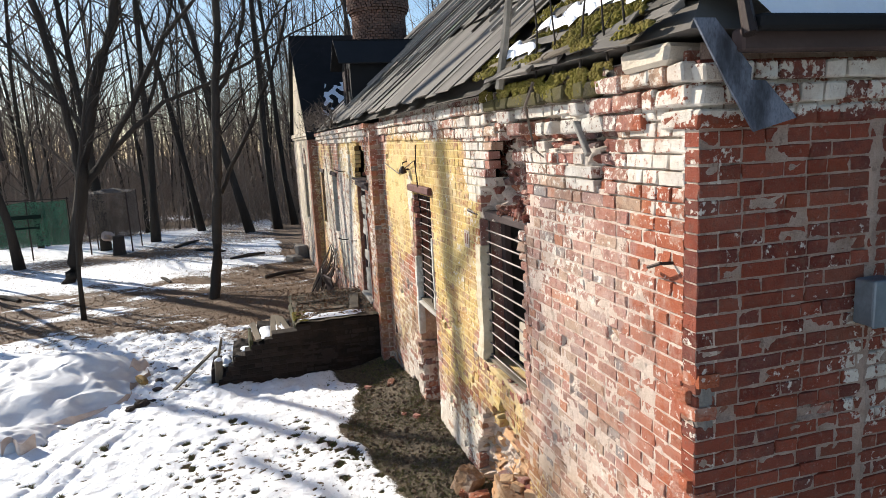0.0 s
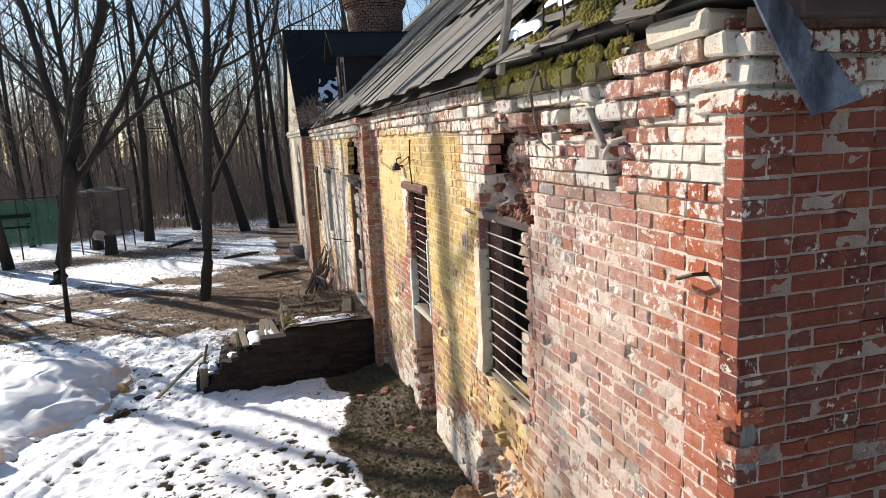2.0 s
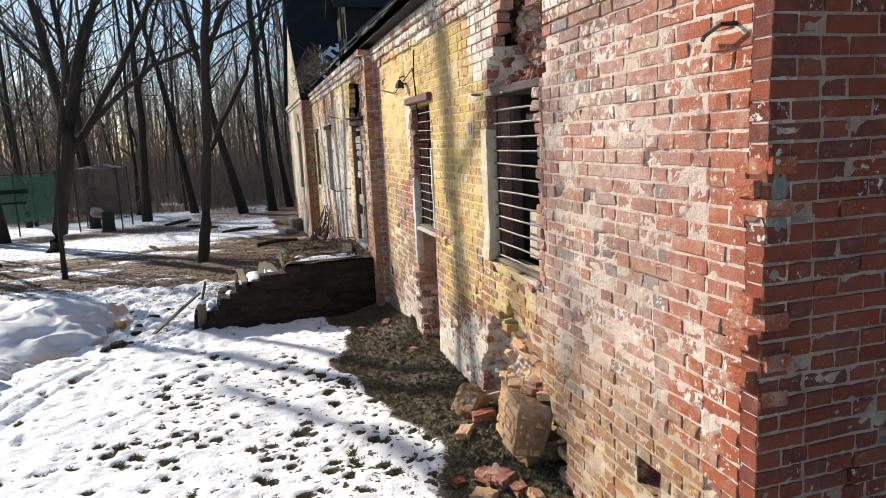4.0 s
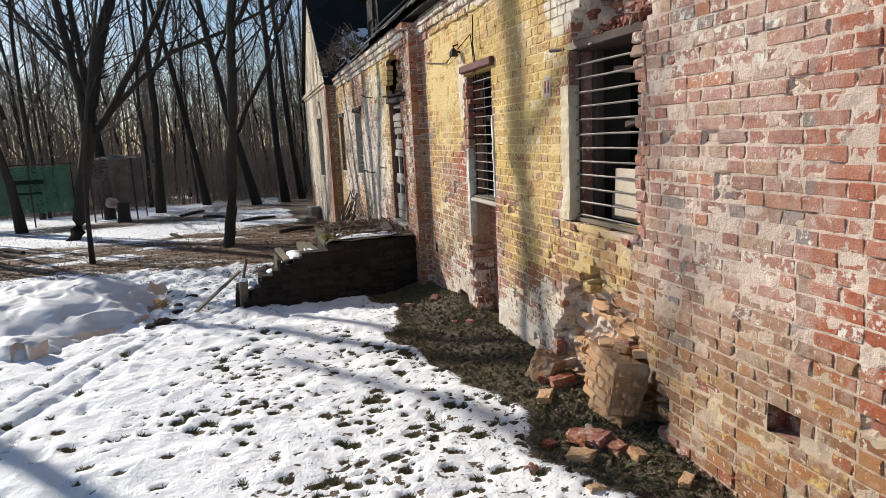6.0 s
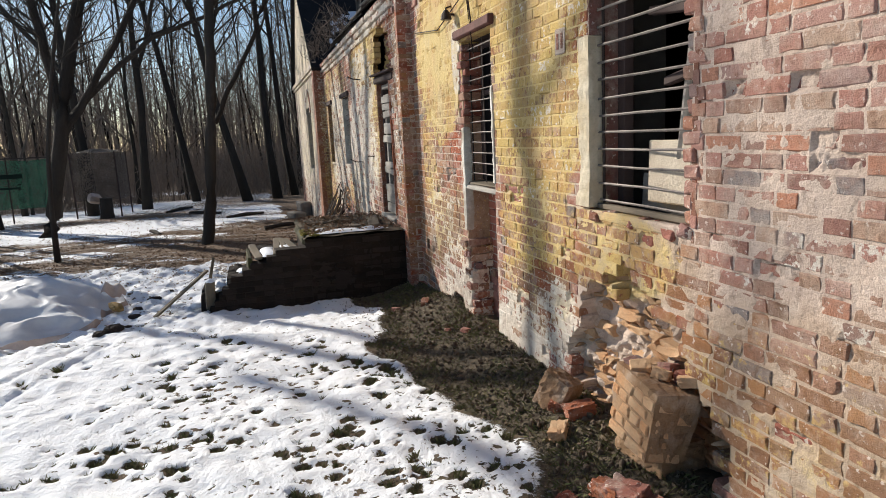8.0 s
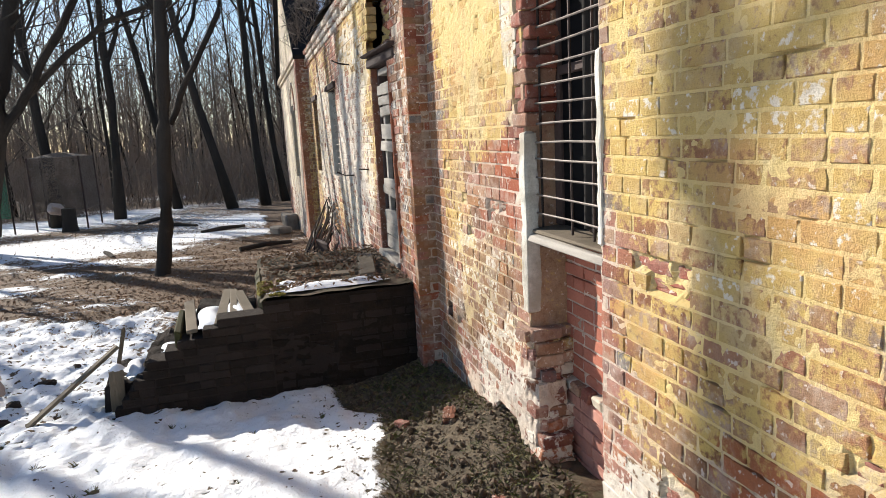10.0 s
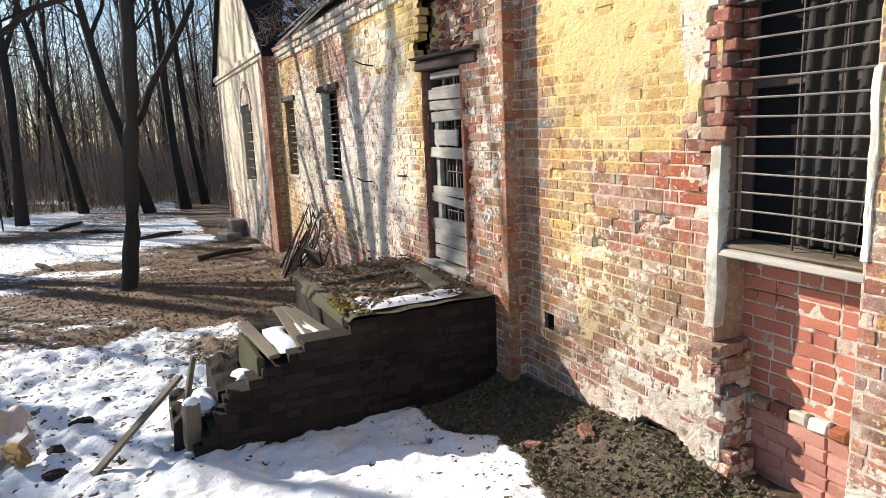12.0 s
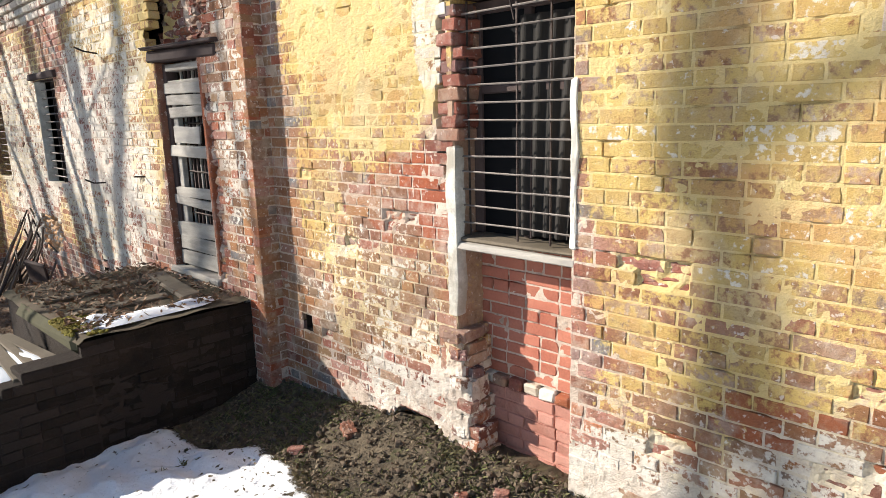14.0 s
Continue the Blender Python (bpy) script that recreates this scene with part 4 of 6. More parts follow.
# battens that lie up the slope
for k in range(26):
    y = 4.2 + k * 0.5 + r.uniform(-0.1, 0.1)
    a, b = r.uniform(0.2, 1.6), min(4.8, (y - 2.2) * 1.2)
    if b - a < 0.4:
        continue
    mid = (a + b) / 2
    m = Matrix.Translation((EAVE_X + mid * math.cos(PITCH), y, EAVE_Z + mid * math.sin(PITCH) + 0.14)) @ pose(0, 0, 0, 0, -math.degrees(PITCH), r.uniform(-2, 2))
    part("batten", Shape().block(m, b - a, 0.05, 0.025, 0.004, 0.004, r), wood_grey if r.random() < 0.4 else roof_sheet_mat, roof)
# rotten boards that lie along the torn eave
for k in range(60):
    y = 2.5 + 2.4 * r.random()
    d = 1.15 * r.random() ** 1.3
    d = min(d, (y - 2.2) * 1.1)
    L = r.uniform(0.25, 0.75)
    m = Matrix.Translation((EAVE_X + 0.1 + d * math.cos(PITCH), max(y, 2.3 + L / 2), up(EAVE_X + 0.1) - 0.045 + d * math.sin(PITCH) + 0.04 * r.random())) @ pose(0, 0, 0, r.gauss(0, 1.5), -math.degrees(PITCH) + r.gauss(0, 3), r.gauss(0, 4))
    part("board", Shape().block(m, r.uniform(0.05, 0.11), L, 0.018, 0.005, 0.012, r), roof_sheet_mat if k % 3 else wood_step, roof, "rotten roof board")
# end eave: dark board, sheet over it and the snow on the hip
part("eave_board", Shape().box(1.98, 9.4, 2.26, 2.34, 3.66, 3.76, 0.01, 0.005), wood_dark, roof, "dark eave board")
part("gutter", Shape().box(1.99, 9.4, 2.17, 2.30, 3.74, 3.80, 0.012, 0.004), tar, roof, "black metal gutter edge")
sn = Shape().grid(lambda u, v: (2.06 + 6 * u, 2.19 + 2.0 * v, 3.79 + 2.0 * v * 0.84 + 0.12 * min(1, 8 * min(u * 3, v)) + 0.01 * wobble(u * 30, v * 9)), 60, 20)
single("roof_snow", sn, snow_mat, "thick snow lying on the end of the roof", "snow", kind="stuff", smooth=True)
for k in range(9):
    y0, a, x0, wd = 2.62 + k * 0.24, r.uniform(0.2, 0.4), EAVE_X + 0.12 + 0.3 * r.random() * (k < 7), r.uniform(0.03, 0.08)
    sn = Shape().grid(lambda u, v: (x0 + wd * v + 0.12 * u + 0.02 * math.sin(11 * u), y0 + a * (u - 0.5) * 2, up(x0 + wd * v + 0.12 * u + 0.02 * math.sin(11 * u)) + 0.03 + 0.05 * (math.sin(math.pi * u) * math.sin(math.pi * v)) ** 0.5), 14, 5, True)
    single("roof_snow", sn, snow_mat, "streak of snow on the mossy roof edge", "snow", "snow on the roof", smooth=True)

# moss cushions along the broken eave
def cushion(shape, p, n, rad, h):
    """A low dome of moss about the way n."""
    n = Vector(n).normalized()
    a = n.orthogonal().normalized()
    b = n.cross(a)
    p = Vector(p)
    ring = [p + (a * math.cos(w) + b * math.sin(w)) * rad * r.uniform(0.75, 1.25) - n * h * 0.3 for w in [2 * math.pi * i / 6 for i in range(6)]]
    top = [p + (a * math.cos(w) + b * math.sin(w)) * rad * 0.6 + n * h * r.uniform(0.6, 0.9) for w in [2 * math.pi * i / 6 for i in range(6)]]
    shape.add(ring + top + [p + n * h], [(i, (i + 1) % 6, 6 + (i + 1) % 6, 6 + i) for i in range(6)] + [(6 + i, 6 + (i + 1) % 6, 12) for i in range(6)])


ms = Shape()
slope = (-math.sin(PITCH), 0, math.cos(PITCH))
for k in range(5200):
    y = 2.6 + 2.5 * r.random()
    d = 0.85 * r.random() ** 1.4
    if d > (y - 2.3) * 1.1 or wobble(d * 5, y * 1.6, 4, 1.5) + 0.25 * (0.3 - d) < 0.03:
        continue
    cushion(ms, (EAVE_X + 0.1 + d * math.cos(PITCH), y, up(EAVE_X + 0.1) - 0.02 + d * math.sin(PITCH) + 0.03 * r.random()), slope, r.uniform(0.008, 0.024), r.uniform(0.006, 0.02))
for k in range(3400):
    y = 3.05 + 2.05 * r.random()
    low = 0.13 + 0.10 * wobble(y, 0, 7, 3.3)
    q = r.random()
    z = 3.72 - low * q
    if wobble(y, z, 2, 6.0) < -0.18 + 0.3 * q:
        continue
    cushion(ms, (1.835 + 0.012 * r.random(), y, z), (-1, 0, 0.5), r.uniform(0.007, 0.02), r.uniform(0.005, 0.016))
single("moss", ms, moss, "yellow-green moss cushions on the torn eave", "moss", kind="stuff")

# corbelled brick cornice under the eave, broken in places
cornice = thing("cornice", (X1, 6.0, 3.4), "limewashed corbelled bricks under the eave, many fallen", "cornice", kind="structure")
for row in range(3):
    y = Y0 + 0.02
    while y < 11.6:
        w = r.choice((0.13, 0.26)) * r.uniform(0.95, 1.05)
        torn = 3.05 < y < 4.9
        gone = r.random() < ((0.3, 0.75, 0.12)[row] if torn else 0.05)
        if not gone:
            x = (X1 if y < Y1 else X2) - 0.015 - 0.024 * row
            part("brick", Shape().block(pose(x + 0.12, y + w / 2, 3.405 + row * 0.098, r.gauss(0, 1.0), r.gauss(0, 1.0), r.gauss(0, 1.2)), 0.26, w - 0.012, 0.084, 0.009, 0.008, r), mossy_brick if torn and row == 2 else brick_front, cornice)
        y += w
far_c = Shape()
for row in range(3):
    y = 11.6
    while y < Y2:
        w = r.choice((0.13, 0.26))
        if r.random() > 0.05:
            far_c.block(pose(X2 - 0.015 - 0.024 * row + 0.12, y + w / 2, 3.405 + row * 0.098, r.gauss(0, 1.0), r.gauss(0, 1.0), r.gauss(0, 1.2)), 0.26, w - 0.012, 0.082, 0.01, 0.005, r)
        y += w
part("bricks", far_c, brick_front, cornice, "far run of corbelled bricks", kind="stuff")
cornice = thing("cornice_end", (2.9, Y0, 3.4), "limewashed corbelled bricks at the top of the end wall", "cornice", kind="structure")
for row in range(3):
    x = X1 - 0.03
    while x < 4.1:
        w = r.choice((0.13, 0.26)) * r.uniform(0.95, 1.05)
        part("brick", Shape().block(pose(x + w / 2, Y0 - 0.012 - 0.02 * row + 0.12, 3.40 + row * 0.098, r.gauss(0, 1.0), r.gauss(0, 0.8), r.gauss(0, 1)), w - 0.012, 0.26, 0.082, 0.01, 0.005, r), brick_end, cornice)
        x += w
cap = Shape().block(pose(X1 + 0.06, 2.72, 3.685, 0, 0, 2), 0.3, 0.34, 0.1, 0.02, 0.015, r)
single("cap_stone", cap, plaster_old, "grey stone block on the wall's corner", "stone")

# dormer
dm = thing("dormer", (2.1, 14.3, 4.3), "black roofing-felt dormer with a gabled top on the roof", "dormer")
dy, dw, dx = 14.5, 0.62, 2.12
part("wall", Shape().add([(dx, dy - dw, up(dx) - 0.1), (dx, dy + dw, up(dx) - 0.1), (dx, dy + dw, 5.0), (dx, dy, 5.45), (dx, dy - dw, 5.0), (3.6, dy - dw, up(dx) - 0.1), (3.6, dy + dw, up(dx) - 0.1), (3.6, dy + dw, 5.0), (3.6, dy, 5.45), (3.6, dy - dw, 5.0)],
                         [(0, 4, 3, 2, 1), (5, 6, 7, 8, 9), (0, 5, 9, 4), (1, 2, 7, 6), (0, 1, 6, 5)]), tar, dm, "black felted dormer wall")
for sgn in (-1, 1):
    m = Matrix.Translation((2.85, dy + sgn * 0.37, 5.25)) @ pose(0, 0, 0, -sgn * 36, 0, 0)
    part("roof", Shape().block(m, 1.95, 0.98, 0.03, 0.006), tar, dm, "black felted dormer roof")
part("frame", Shape().box(dx - 0.03, dx + 0.02, dy - 0.4, dy + 0.4, 4.45, 4.9, 0.01), wood_dark, dm, "dark dormer window frame")
part("post", Shape().tube([(dx - 0.1, dy - dw - 0.02, up(2.0)), (dx - 0.1, dy - dw - 0.02, 5.0)], [0.025, 0.025], 6), iron, dm)

# cross roof over the gabled part, its slopes coloured black like the shaded side
cr = thing("gable_roof", (4.5, ym, TOP), "steep roof of the gabled part, coloured black as its shaded slope", "roof")
for sgn, y_f in ((-1, Y2), (1, Y3)):
    o, rr, th = (y_f + sgn * 0.25, TOP - 0.05), (ym, zm + 0.12), 0.08
    part("slope", Shape().add([(X3 - 0.12, o[0], o[1]), (9.3, o[0], o[1]), (9.3, rr[0], rr[1]), (X3 - 0.12, rr[0], rr[1]), (X3 - 0.12, o[0], o[1] - th), (9.3, o[0], o[1] - th), (9.3, rr[0], rr[1] - th), (X3 - 0.12, rr[0], rr[1] - th)],
                              [(0, 1, 2, 3), (7, 6, 5, 4), (0, 4, 5, 1), (1, 5, 6, 2), (2, 6, 7, 3), (3, 7, 4, 0)]), tar, cr)
sn = Shape().grid(lambda u, v: (1.9 + 1.5 * u + 0.3 * v, 18.15 + 1.3 * v, TOP + 0.16 + (1.3 * v + 0.3) * (zm - TOP) / (ym - Y2) + 0.03 * wobble(u * 6, v * 6)), 70, 60)
sn.f = [q for q in sn.f if wobble(sn.v[q[0]][0], sn.v[q[0]][1], 2, 4.5) + 0.3 * (sn.v[q[0]][0] - 2.6) > -0.05]
single("roof_snow", sn, snow_mat, "blue-shaded snow in the roof's valley", "snow", smooth=True)

# round chimney
ch = thing("chimney", (4.25, 21.3, 4.5), "round red-brick chimney stack with a corbelled collar", "chimney")
core_c = Shape().tube([(4.25, 21.3, 4.3), (4.25, 21.3, 10.6)], [0.76, 0.76], 40)
part("shaft", core_c, mortar_bare, ch)
cb = Shape()
for k in range(80):
    z = 4.3 + k * 0.078
    rad = 0.79 + (0.12 * sm(7.2, 7.45, z) * sm(7.95, 7.85, z)) + (0.1 if z > 7.95 else 0)
    n = int(2 * math.pi * rad / 0.15)
    for i in range(n):
        w = 2 * math.pi * (i + 0.5 * (k % 2)) / n
        if math.sin(w) > 0.55:
            continue
        cb.block(Matrix.Translation((4.25 + rad * math.cos(w), 21.3 + rad * math.sin(w), z)) @ pose(0, 0, 0, 0, 0, math.degrees(w)), 0.12 + 0.01 * r.random(), 0.135, 0.066)
part("bricks", cb, plain("smoky brown brick", (0.17, 0.095, 0.07), 0.95, vary=0.5, scale=8, second=(0.11, 0.075, 0.06)), ch, "courses of red bricks", kind="stuff")

# ---- windows and door ----
def rods(owner, x, y0, y1, zs, ys, z0, z1, rad=0.008):
    for z in zs:
        part("bar", Shape().tube([(x, y0, z + r.uniform(-0.006, 0.006)), (x + r.uniform(-0.004, 0.004), (y0 + y1) / 2, z), (x, y1, z + r.uniform(-0.008, 0.008))], [rad] * 3, 6), bar_iron, owner)
    for y in ys:
        part("upright", Shape().tube([(x + 0.016, y, z0), (x + 0.016, y + r.uniform(-0.006, 0.006), z1)], [rad * 1.15] * 2, 6), iron, owner)


def ragged(x0, x1, y, thick, z0, z1, seed, face=1):
    """An uneven upright strip of plaster with a broken outline."""
    def at(u, v):
        z = z0 + (z1 - z0) * v
        a = 2 * math.pi * u
        e = 0.35 * wobble(seed, z, 0, 4) + 0.10 * wobble(seed, z, 3, 19) + 0.10 * wobble(u * 3, z, seed, 9)
        cap = min(1.0, 45 * v, 45 * (1 - v))
        k = (1 + e) * cap
        q = lambda t: max(-1, min(1, 1.35 * t))
        return ((x0 + x1) / 2 + (x1 - x0) / 2 * k * q(math.cos(a)), y + face * 0.012 * wobble(seed, z, 9, 4) + thick / 2 * k * q(math.sin(a)), z)
    return Shape().grid(at, 16, int((z1 - z0) / 0.012))


g1 = thing("window_grille", (1.96, 4.9, 1.35), "rusty iron window grille with a bent top rod", "grille")
rods(g1, 1.955, 4.44, 5.40, [1.40 + 0.104 * k for k in range(12)], [4.5, 5.36], 1.34, 2.65)
part("top_rod", Shape().tube([(1.9, 5.72, 2.70), (1.93, 5.3, 2.66), (1.95, 4.5, 2.67)], [0.016] * 3, 8), iron, g1)
part("bottom_rail", Shape().box(1.93, 1.98, 4.44, 5.40, 1.345, 1.375, 0.004), wood_step, g1, "grey wooden rail")
f1 = thing("window", (2.1, 4.9, 1.35), "broken grey wooden window with missing panes", "window")
part("jamb", Shape().box(2.10, 2.17, 5.34, 5.42, 1.35, 2.66, 0.006, 0.004), wood_dark, f1)
part("jamb", Shape().box(2.10, 2.17, 4.42, 4.5, 1.35, 2.66, 0.006, 0.004), paint_white, f1)
part("mullion", Shape().box(2.10, 2.16, 4.64, 4.69, 1.35, 2.2, 0.006, 0.006), paint_white, f1, "flaking white mullion")
part("transom", Shape().block(pose(2.13, 4.75, 2.45, 6, 0, 0), 0.05, 0.7, 0.05, 0.006, 0.004, r), wood_dark, f1)
part("transom", Shape().block(pose(2.13, 4.7, 2.12, -9, 0, 0), 0.05, 0.5, 0.045, 0.006, 0.004, r), wood_dark, f1)
part("casement", Shape().block(pose(2.16, 4.80, 1.95, 7, 0, 8), 0.04, 0.06, 0.6, 0.008, 0.01, r), wood_grey, f1, "flaking white casement")
part("panel", Shape().block(pose(2.14, 4.88, 1.58, 0, 0, 4), 0.02, 0.44, 0.36, 0.005, 0.006, r), plaster_old, f1, "pale board")
part("panel", Shape().block(pose(2.2, 5.0, 1.45, 0, 0, -3), 0.02, 0.6, 0.2, 0.005, 0.006, r), wood_grey, f1)
single("plaster_strip", ragged(1.883, 2.0, 5.46, 0.14, 1.33, 2.42, 5), plaster_cream, "strip of cream plaster along the barred window", "plaster")
jb = thing("broken_jamb", (1.98, 4.40, 1.33), "toothed brick ends at the side of the window", "bricks")
for k in range(17):
    one = Shape().block(pose(1.985 + r.uniform(-0.015, 0.01), 4.415 + r.uniform(-0.02, 0.03), 1.35 + (k + 0.5) * COURSE, r.gauss(0, 1.5), r.gauss(0, 1.5), r.gauss(0, 4)), 0.18, 0.085 + r.uniform(0, 0.06), 0.066, 0.009, 0.008, r)
    part("brick", one, brick_front, jb)
sb = thing("broken_sill", (1.98, 4.9, 1.28), "crumbled bricks under the window's wooden rail", "bricks")
for k in range(8):
    one = Shape().block(pose(1.97 + r.uniform(-0.02, 0.02), 4.46 + 0.125 * k, 1.305 + r.uniform(-0.012, 0.01), r.gauss(0, 4), r.gauss(0, 4), r.gauss(0, 6)), 0.16, 0.105 + r.uniform(-0.02, 0.02), 0.06, 0.011, 0.01, r)
    part("brick", one, brick_raw, sb)
# beam ends and rubble over the first window
single("wood_lintel", Shape().block(pose(2.02, 4.92, 2.69, 0, 0, 1), 0.2, 1.1, 0.07, 0.01, 0.01, r), wood_dark, "charred wooden lintel under broken bricks", "lintel")
rb = Shape()
for k in range(60):
    rb.block(pose(X1 + r.uniform(0.03, 0.2), r.uniform(4.45, 5.05), 2.73 + abs(r.gauss(0, 0.025)), r.uniform(0, 180), r.uniform(0, 180), 0), 0.05 * r.uniform(0.5, 1.6), 0.05, 0.03, 0.008, 0.01, r)
single("rubble", rb, brick_bare, "brick crumbs lying on the lintel", "rubble", kind="stuff")

g2 = thing("window_grille", (1.96, 7.5, 1.38), "rusty iron window grille of thin bars", "grille")
rods(g2, 1.955, 7.14, 7.92, [1.46 + 0.098 * k for k in range(13)], [7.87, 7.52, 7.3], 1.38, 2.7, 0.006)
f2 = thing("window", (2.08, 7.5, 1.38), "old dusty window with dark panes and a hanging curtain", "window")
part("sill", Shape().box(1.915, 2.14, 7.12, 7.95, 1.345, 1.38, 0.008, 0.012), wood_step, f2, "split grey wooden sill")
part("ledge", Shape().box(1.895, 1.95, 7.11, 7.93, 1.30, 1.34, 0.006, 0.008), wood_grey, f2)
for y0, y1, z0, z1 in ((7.12, 7.19, 1.38, 2.7), (7.87, 7.93, 1.38, 2.7), (7.50, 7.56, 1.38, 2.7), (7.19, 7.5, 2.2, 2.25), (7.56, 7.87, 2.2, 2.25), (7.12, 7.93, 2.64, 2.71)):
    part("frame", Shape().box(2.08, 2.14, y0, y1, z0, z1, 0.006, 0.004), wood_dark, f2)
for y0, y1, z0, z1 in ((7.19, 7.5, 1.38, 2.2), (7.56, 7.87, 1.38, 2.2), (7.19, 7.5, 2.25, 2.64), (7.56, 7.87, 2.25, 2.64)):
    part("pane", Shape().box(2.105, 2.11, y0, y1, z0, z1), glass_dark, f2, "pane blackened for the dark room")
part("curtain", Shape().grid(lambda u, v: (2.07 + 0.015 * math.sin(u * 26), 7.16 + 0.42 * u + 0.1 * (1 - v) * (1 - u), 1.4 + 1.2 * v), 40, 6), curtain, f2, "near-black torn curtain")
single("wood_lintel", Shape().block(pose(1.93, 7.52, 2.78, 0, 0, 0), 0.16, 1.0, 0.09, 0.012, 0.008, r), plain("faded red-brown wood", (0.14, 0.06, 0.05), 0.8), "red-brown wooden lintel over the barred window", "lintel")
single("plaster_edge", ragged(1.888, 1.97, 7.108, 0.035, 1.38, 2.26, 1), paint_white, "thick broken edge of white plaster beside the window", "plaster")
single("plaster_edge", ragged(1.884, 1.965, 7.945, 0.075, 0.86, 1.92, 2), paint_white, "white plaster strip on the broken window side", "plaster")
def lump(m, sx, sy, sz, n, amp, seed, taper=0.0, round_by=0.10):
    """A rough block: a box cut into n by n fields a side, its faces pushed in and out."""
    out = Shape()
    for ax in range(3):
        for sg in (-1, 1):
            def at(u, v, ax=ax, sg=sg):
                q = [0, 0, 0]
                q[ax], q[(ax + 1) % 3], q[(ax + 2) % 3] = sg, (2 * u - 1) * sg, 2 * v - 1
                l = math.sqrt(sum(c * c for c in q))
                k = 1 - round_by * max(0.0, l - 1.15 + 0.3 * (round_by > 0.2))
                k += amp * (wobble(q[0] + seed, q[1], q[2], 2.3) + 0.5 * wobble(q[0] + seed, q[1], q[2], 6.0))
                low = 1 - taper * (1 - q[2]) / 2
                return tuple(m @ Vector((q[0] * sx / 2 * k * low, q[1] * sy / 2 * k * low, q[2] * sz / 2 * k)))
            out.grid(at, n, n)
    seen, where_to = {}, []
    for p in out.v:
        where_to.append(seen.setdefault(tuple(round(c, 5) for c in p), len(seen)))
    welded = Shape()
    welded.v, welded.f = list(seen), [tuple(where_to[i] for i in q) for q in out.f]
    return welded


for k, (x, y, z, sx, sy, sz) in enumerate(((1.97, 7.95, 0.10, 0.20, 0.24, 0.30), (1.97, 7.93, 0.36, 0.19, 0.22, 0.24), (1.97, 7.95, 0.62, 0.18, 0.16, 0.30), (1.95, 7.88, -0.12, 0.22, 0.28, 0.2))):
    single("crumbled_masonry", lump(pose(x, y, z, 0, 0, 8 * math.sin(k * 2)), sx, sy, sz, 16, 0.11, 20 + k), mortar_front, "crumbling pale masonry at the window side's foot", "masonry", "crumbled masonry")
chips = thing("broken_jamb", (1.95, 7.9, -0.15), "broken bricks sticking out of the crumbled masonry", "bricks")
for k in range(26):
    z = -0.12 + 0.9 * (k + r.random()) / 26
    m = pose(1.905 + r.uniform(-0.03, 0.12), 7.85 + 0.07 * r.random() + 0.05 * sm(0.3, 0.9, z), z, r.gauss(0, 4), r.gauss(0, 4), r.gauss(0, 12))
    part("brick", lump(m, 0.12 * r.uniform(0.6, 1.2), 0.11, 0.066, 5, 0.09, 70 + k), brick_front if k % 3 else brick_raw, chips)
for z0, z1, wide, lbl, mt in ((1.93, 2.72, 0.12, "broken toothed bricks at the side of the window", brick_bare), (-0.2, 0.84, 0.17, "crumbling bricks at the foot of the window side", brick_front)):
    bj = thing("broken_jamb", (1.98, 7.97, z0), lbl, "bricks")
    for k in range(int((z1 - z0) / COURSE)):
        z = z0 + (k + 0.5) * COURSE
        out = 0.10 * sm(0.5, 0.0, z) if z1 < 1 else 0.0
        part("brick", Shape().block(pose(1.985 + r.uniform(-0.012, 0.02), 7.965 + r.uniform(-0.03, 0.02) - out, z, r.gauss(0, 1), r.gauss(0, 1.2), r.gauss(0, 3)), 0.18 + r.uniform(-0.02, 0.02), wide + r.uniform(0, 0.05), 0.071, 0.007, 0.006, r), mt, bj)
        part("brick", Shape().block(pose(2.11, 7.965 + r.uniform(-0.02, 0.02) - out * 0.6, z, 0, r.gauss(0, 1.2), r.gauss(0, 3)), 0.10, wide + r.uniform(0, 0.05), 0.071, 0.008, 0.006, r), mt, bj)

dr = thing("plank_door", (1.86, 11.08, 0.66), "old door nailed shut with grey planks, gaps showing dark slats", "door")
part("post", Shape().box(1.80, 1.92, 10.66, 10.73, 0.66, 2.60, 0.006, 0.004), wood_dark, dr)
part("post", Shape().box(1.80, 1.92, 11.43, 11.50, 0.66, 2.60, 0.006, 0.004), wood_dark, dr)
part("head", Shape().box(1.80, 1.92, 10.73, 11.43, 2.53, 2.59, 0.006, 0.004), wood_grey, dr)
part("transom", Shape().box(1.81, 1.90, 10.73, 11.43, 2.40, 2.45, 0.006, 0.004), wood_grey, dr)
for y in (10.80, 11.37):
    part("stile", Shape().box(1.82, 1.87, y - 0.045, y + 0.045, 0.7, 2.4, 0.006, 0.004), wood_grey, dr)
for z0, z1, n in ((0.74, 1.16, 3), (1.30, 1.49, 2), (1.76, 1.87, 1), (1.88, 2.04, 1), (2.12, 2.42, 3)):
    for k in range(n):
        h = (z1 - z0) / n
        m = pose(1.795 + r.uniform(-0.006, 0.006), 11.09 + r.uniform(-0.03, 0.03), z0 + h * (k + 0.5), r.gauss(0, 1.2), 0, r.gauss(0, 0.4))
        part("plank", Shape().block(m, 0.028, 0.74 if z0 != 1.88 else 0.5, h - 0.008, 0.005, 0.006, r), wood_grey, dr)
for k in range(7):
    y = 10.86 + k * 0.075
    part("slat", Shape().box(1.88, 1.9, y - 0.011, y + 0.011, 0.7, 2.53, 0.003), wood_dark if k % 3 else wood_grey, dr)
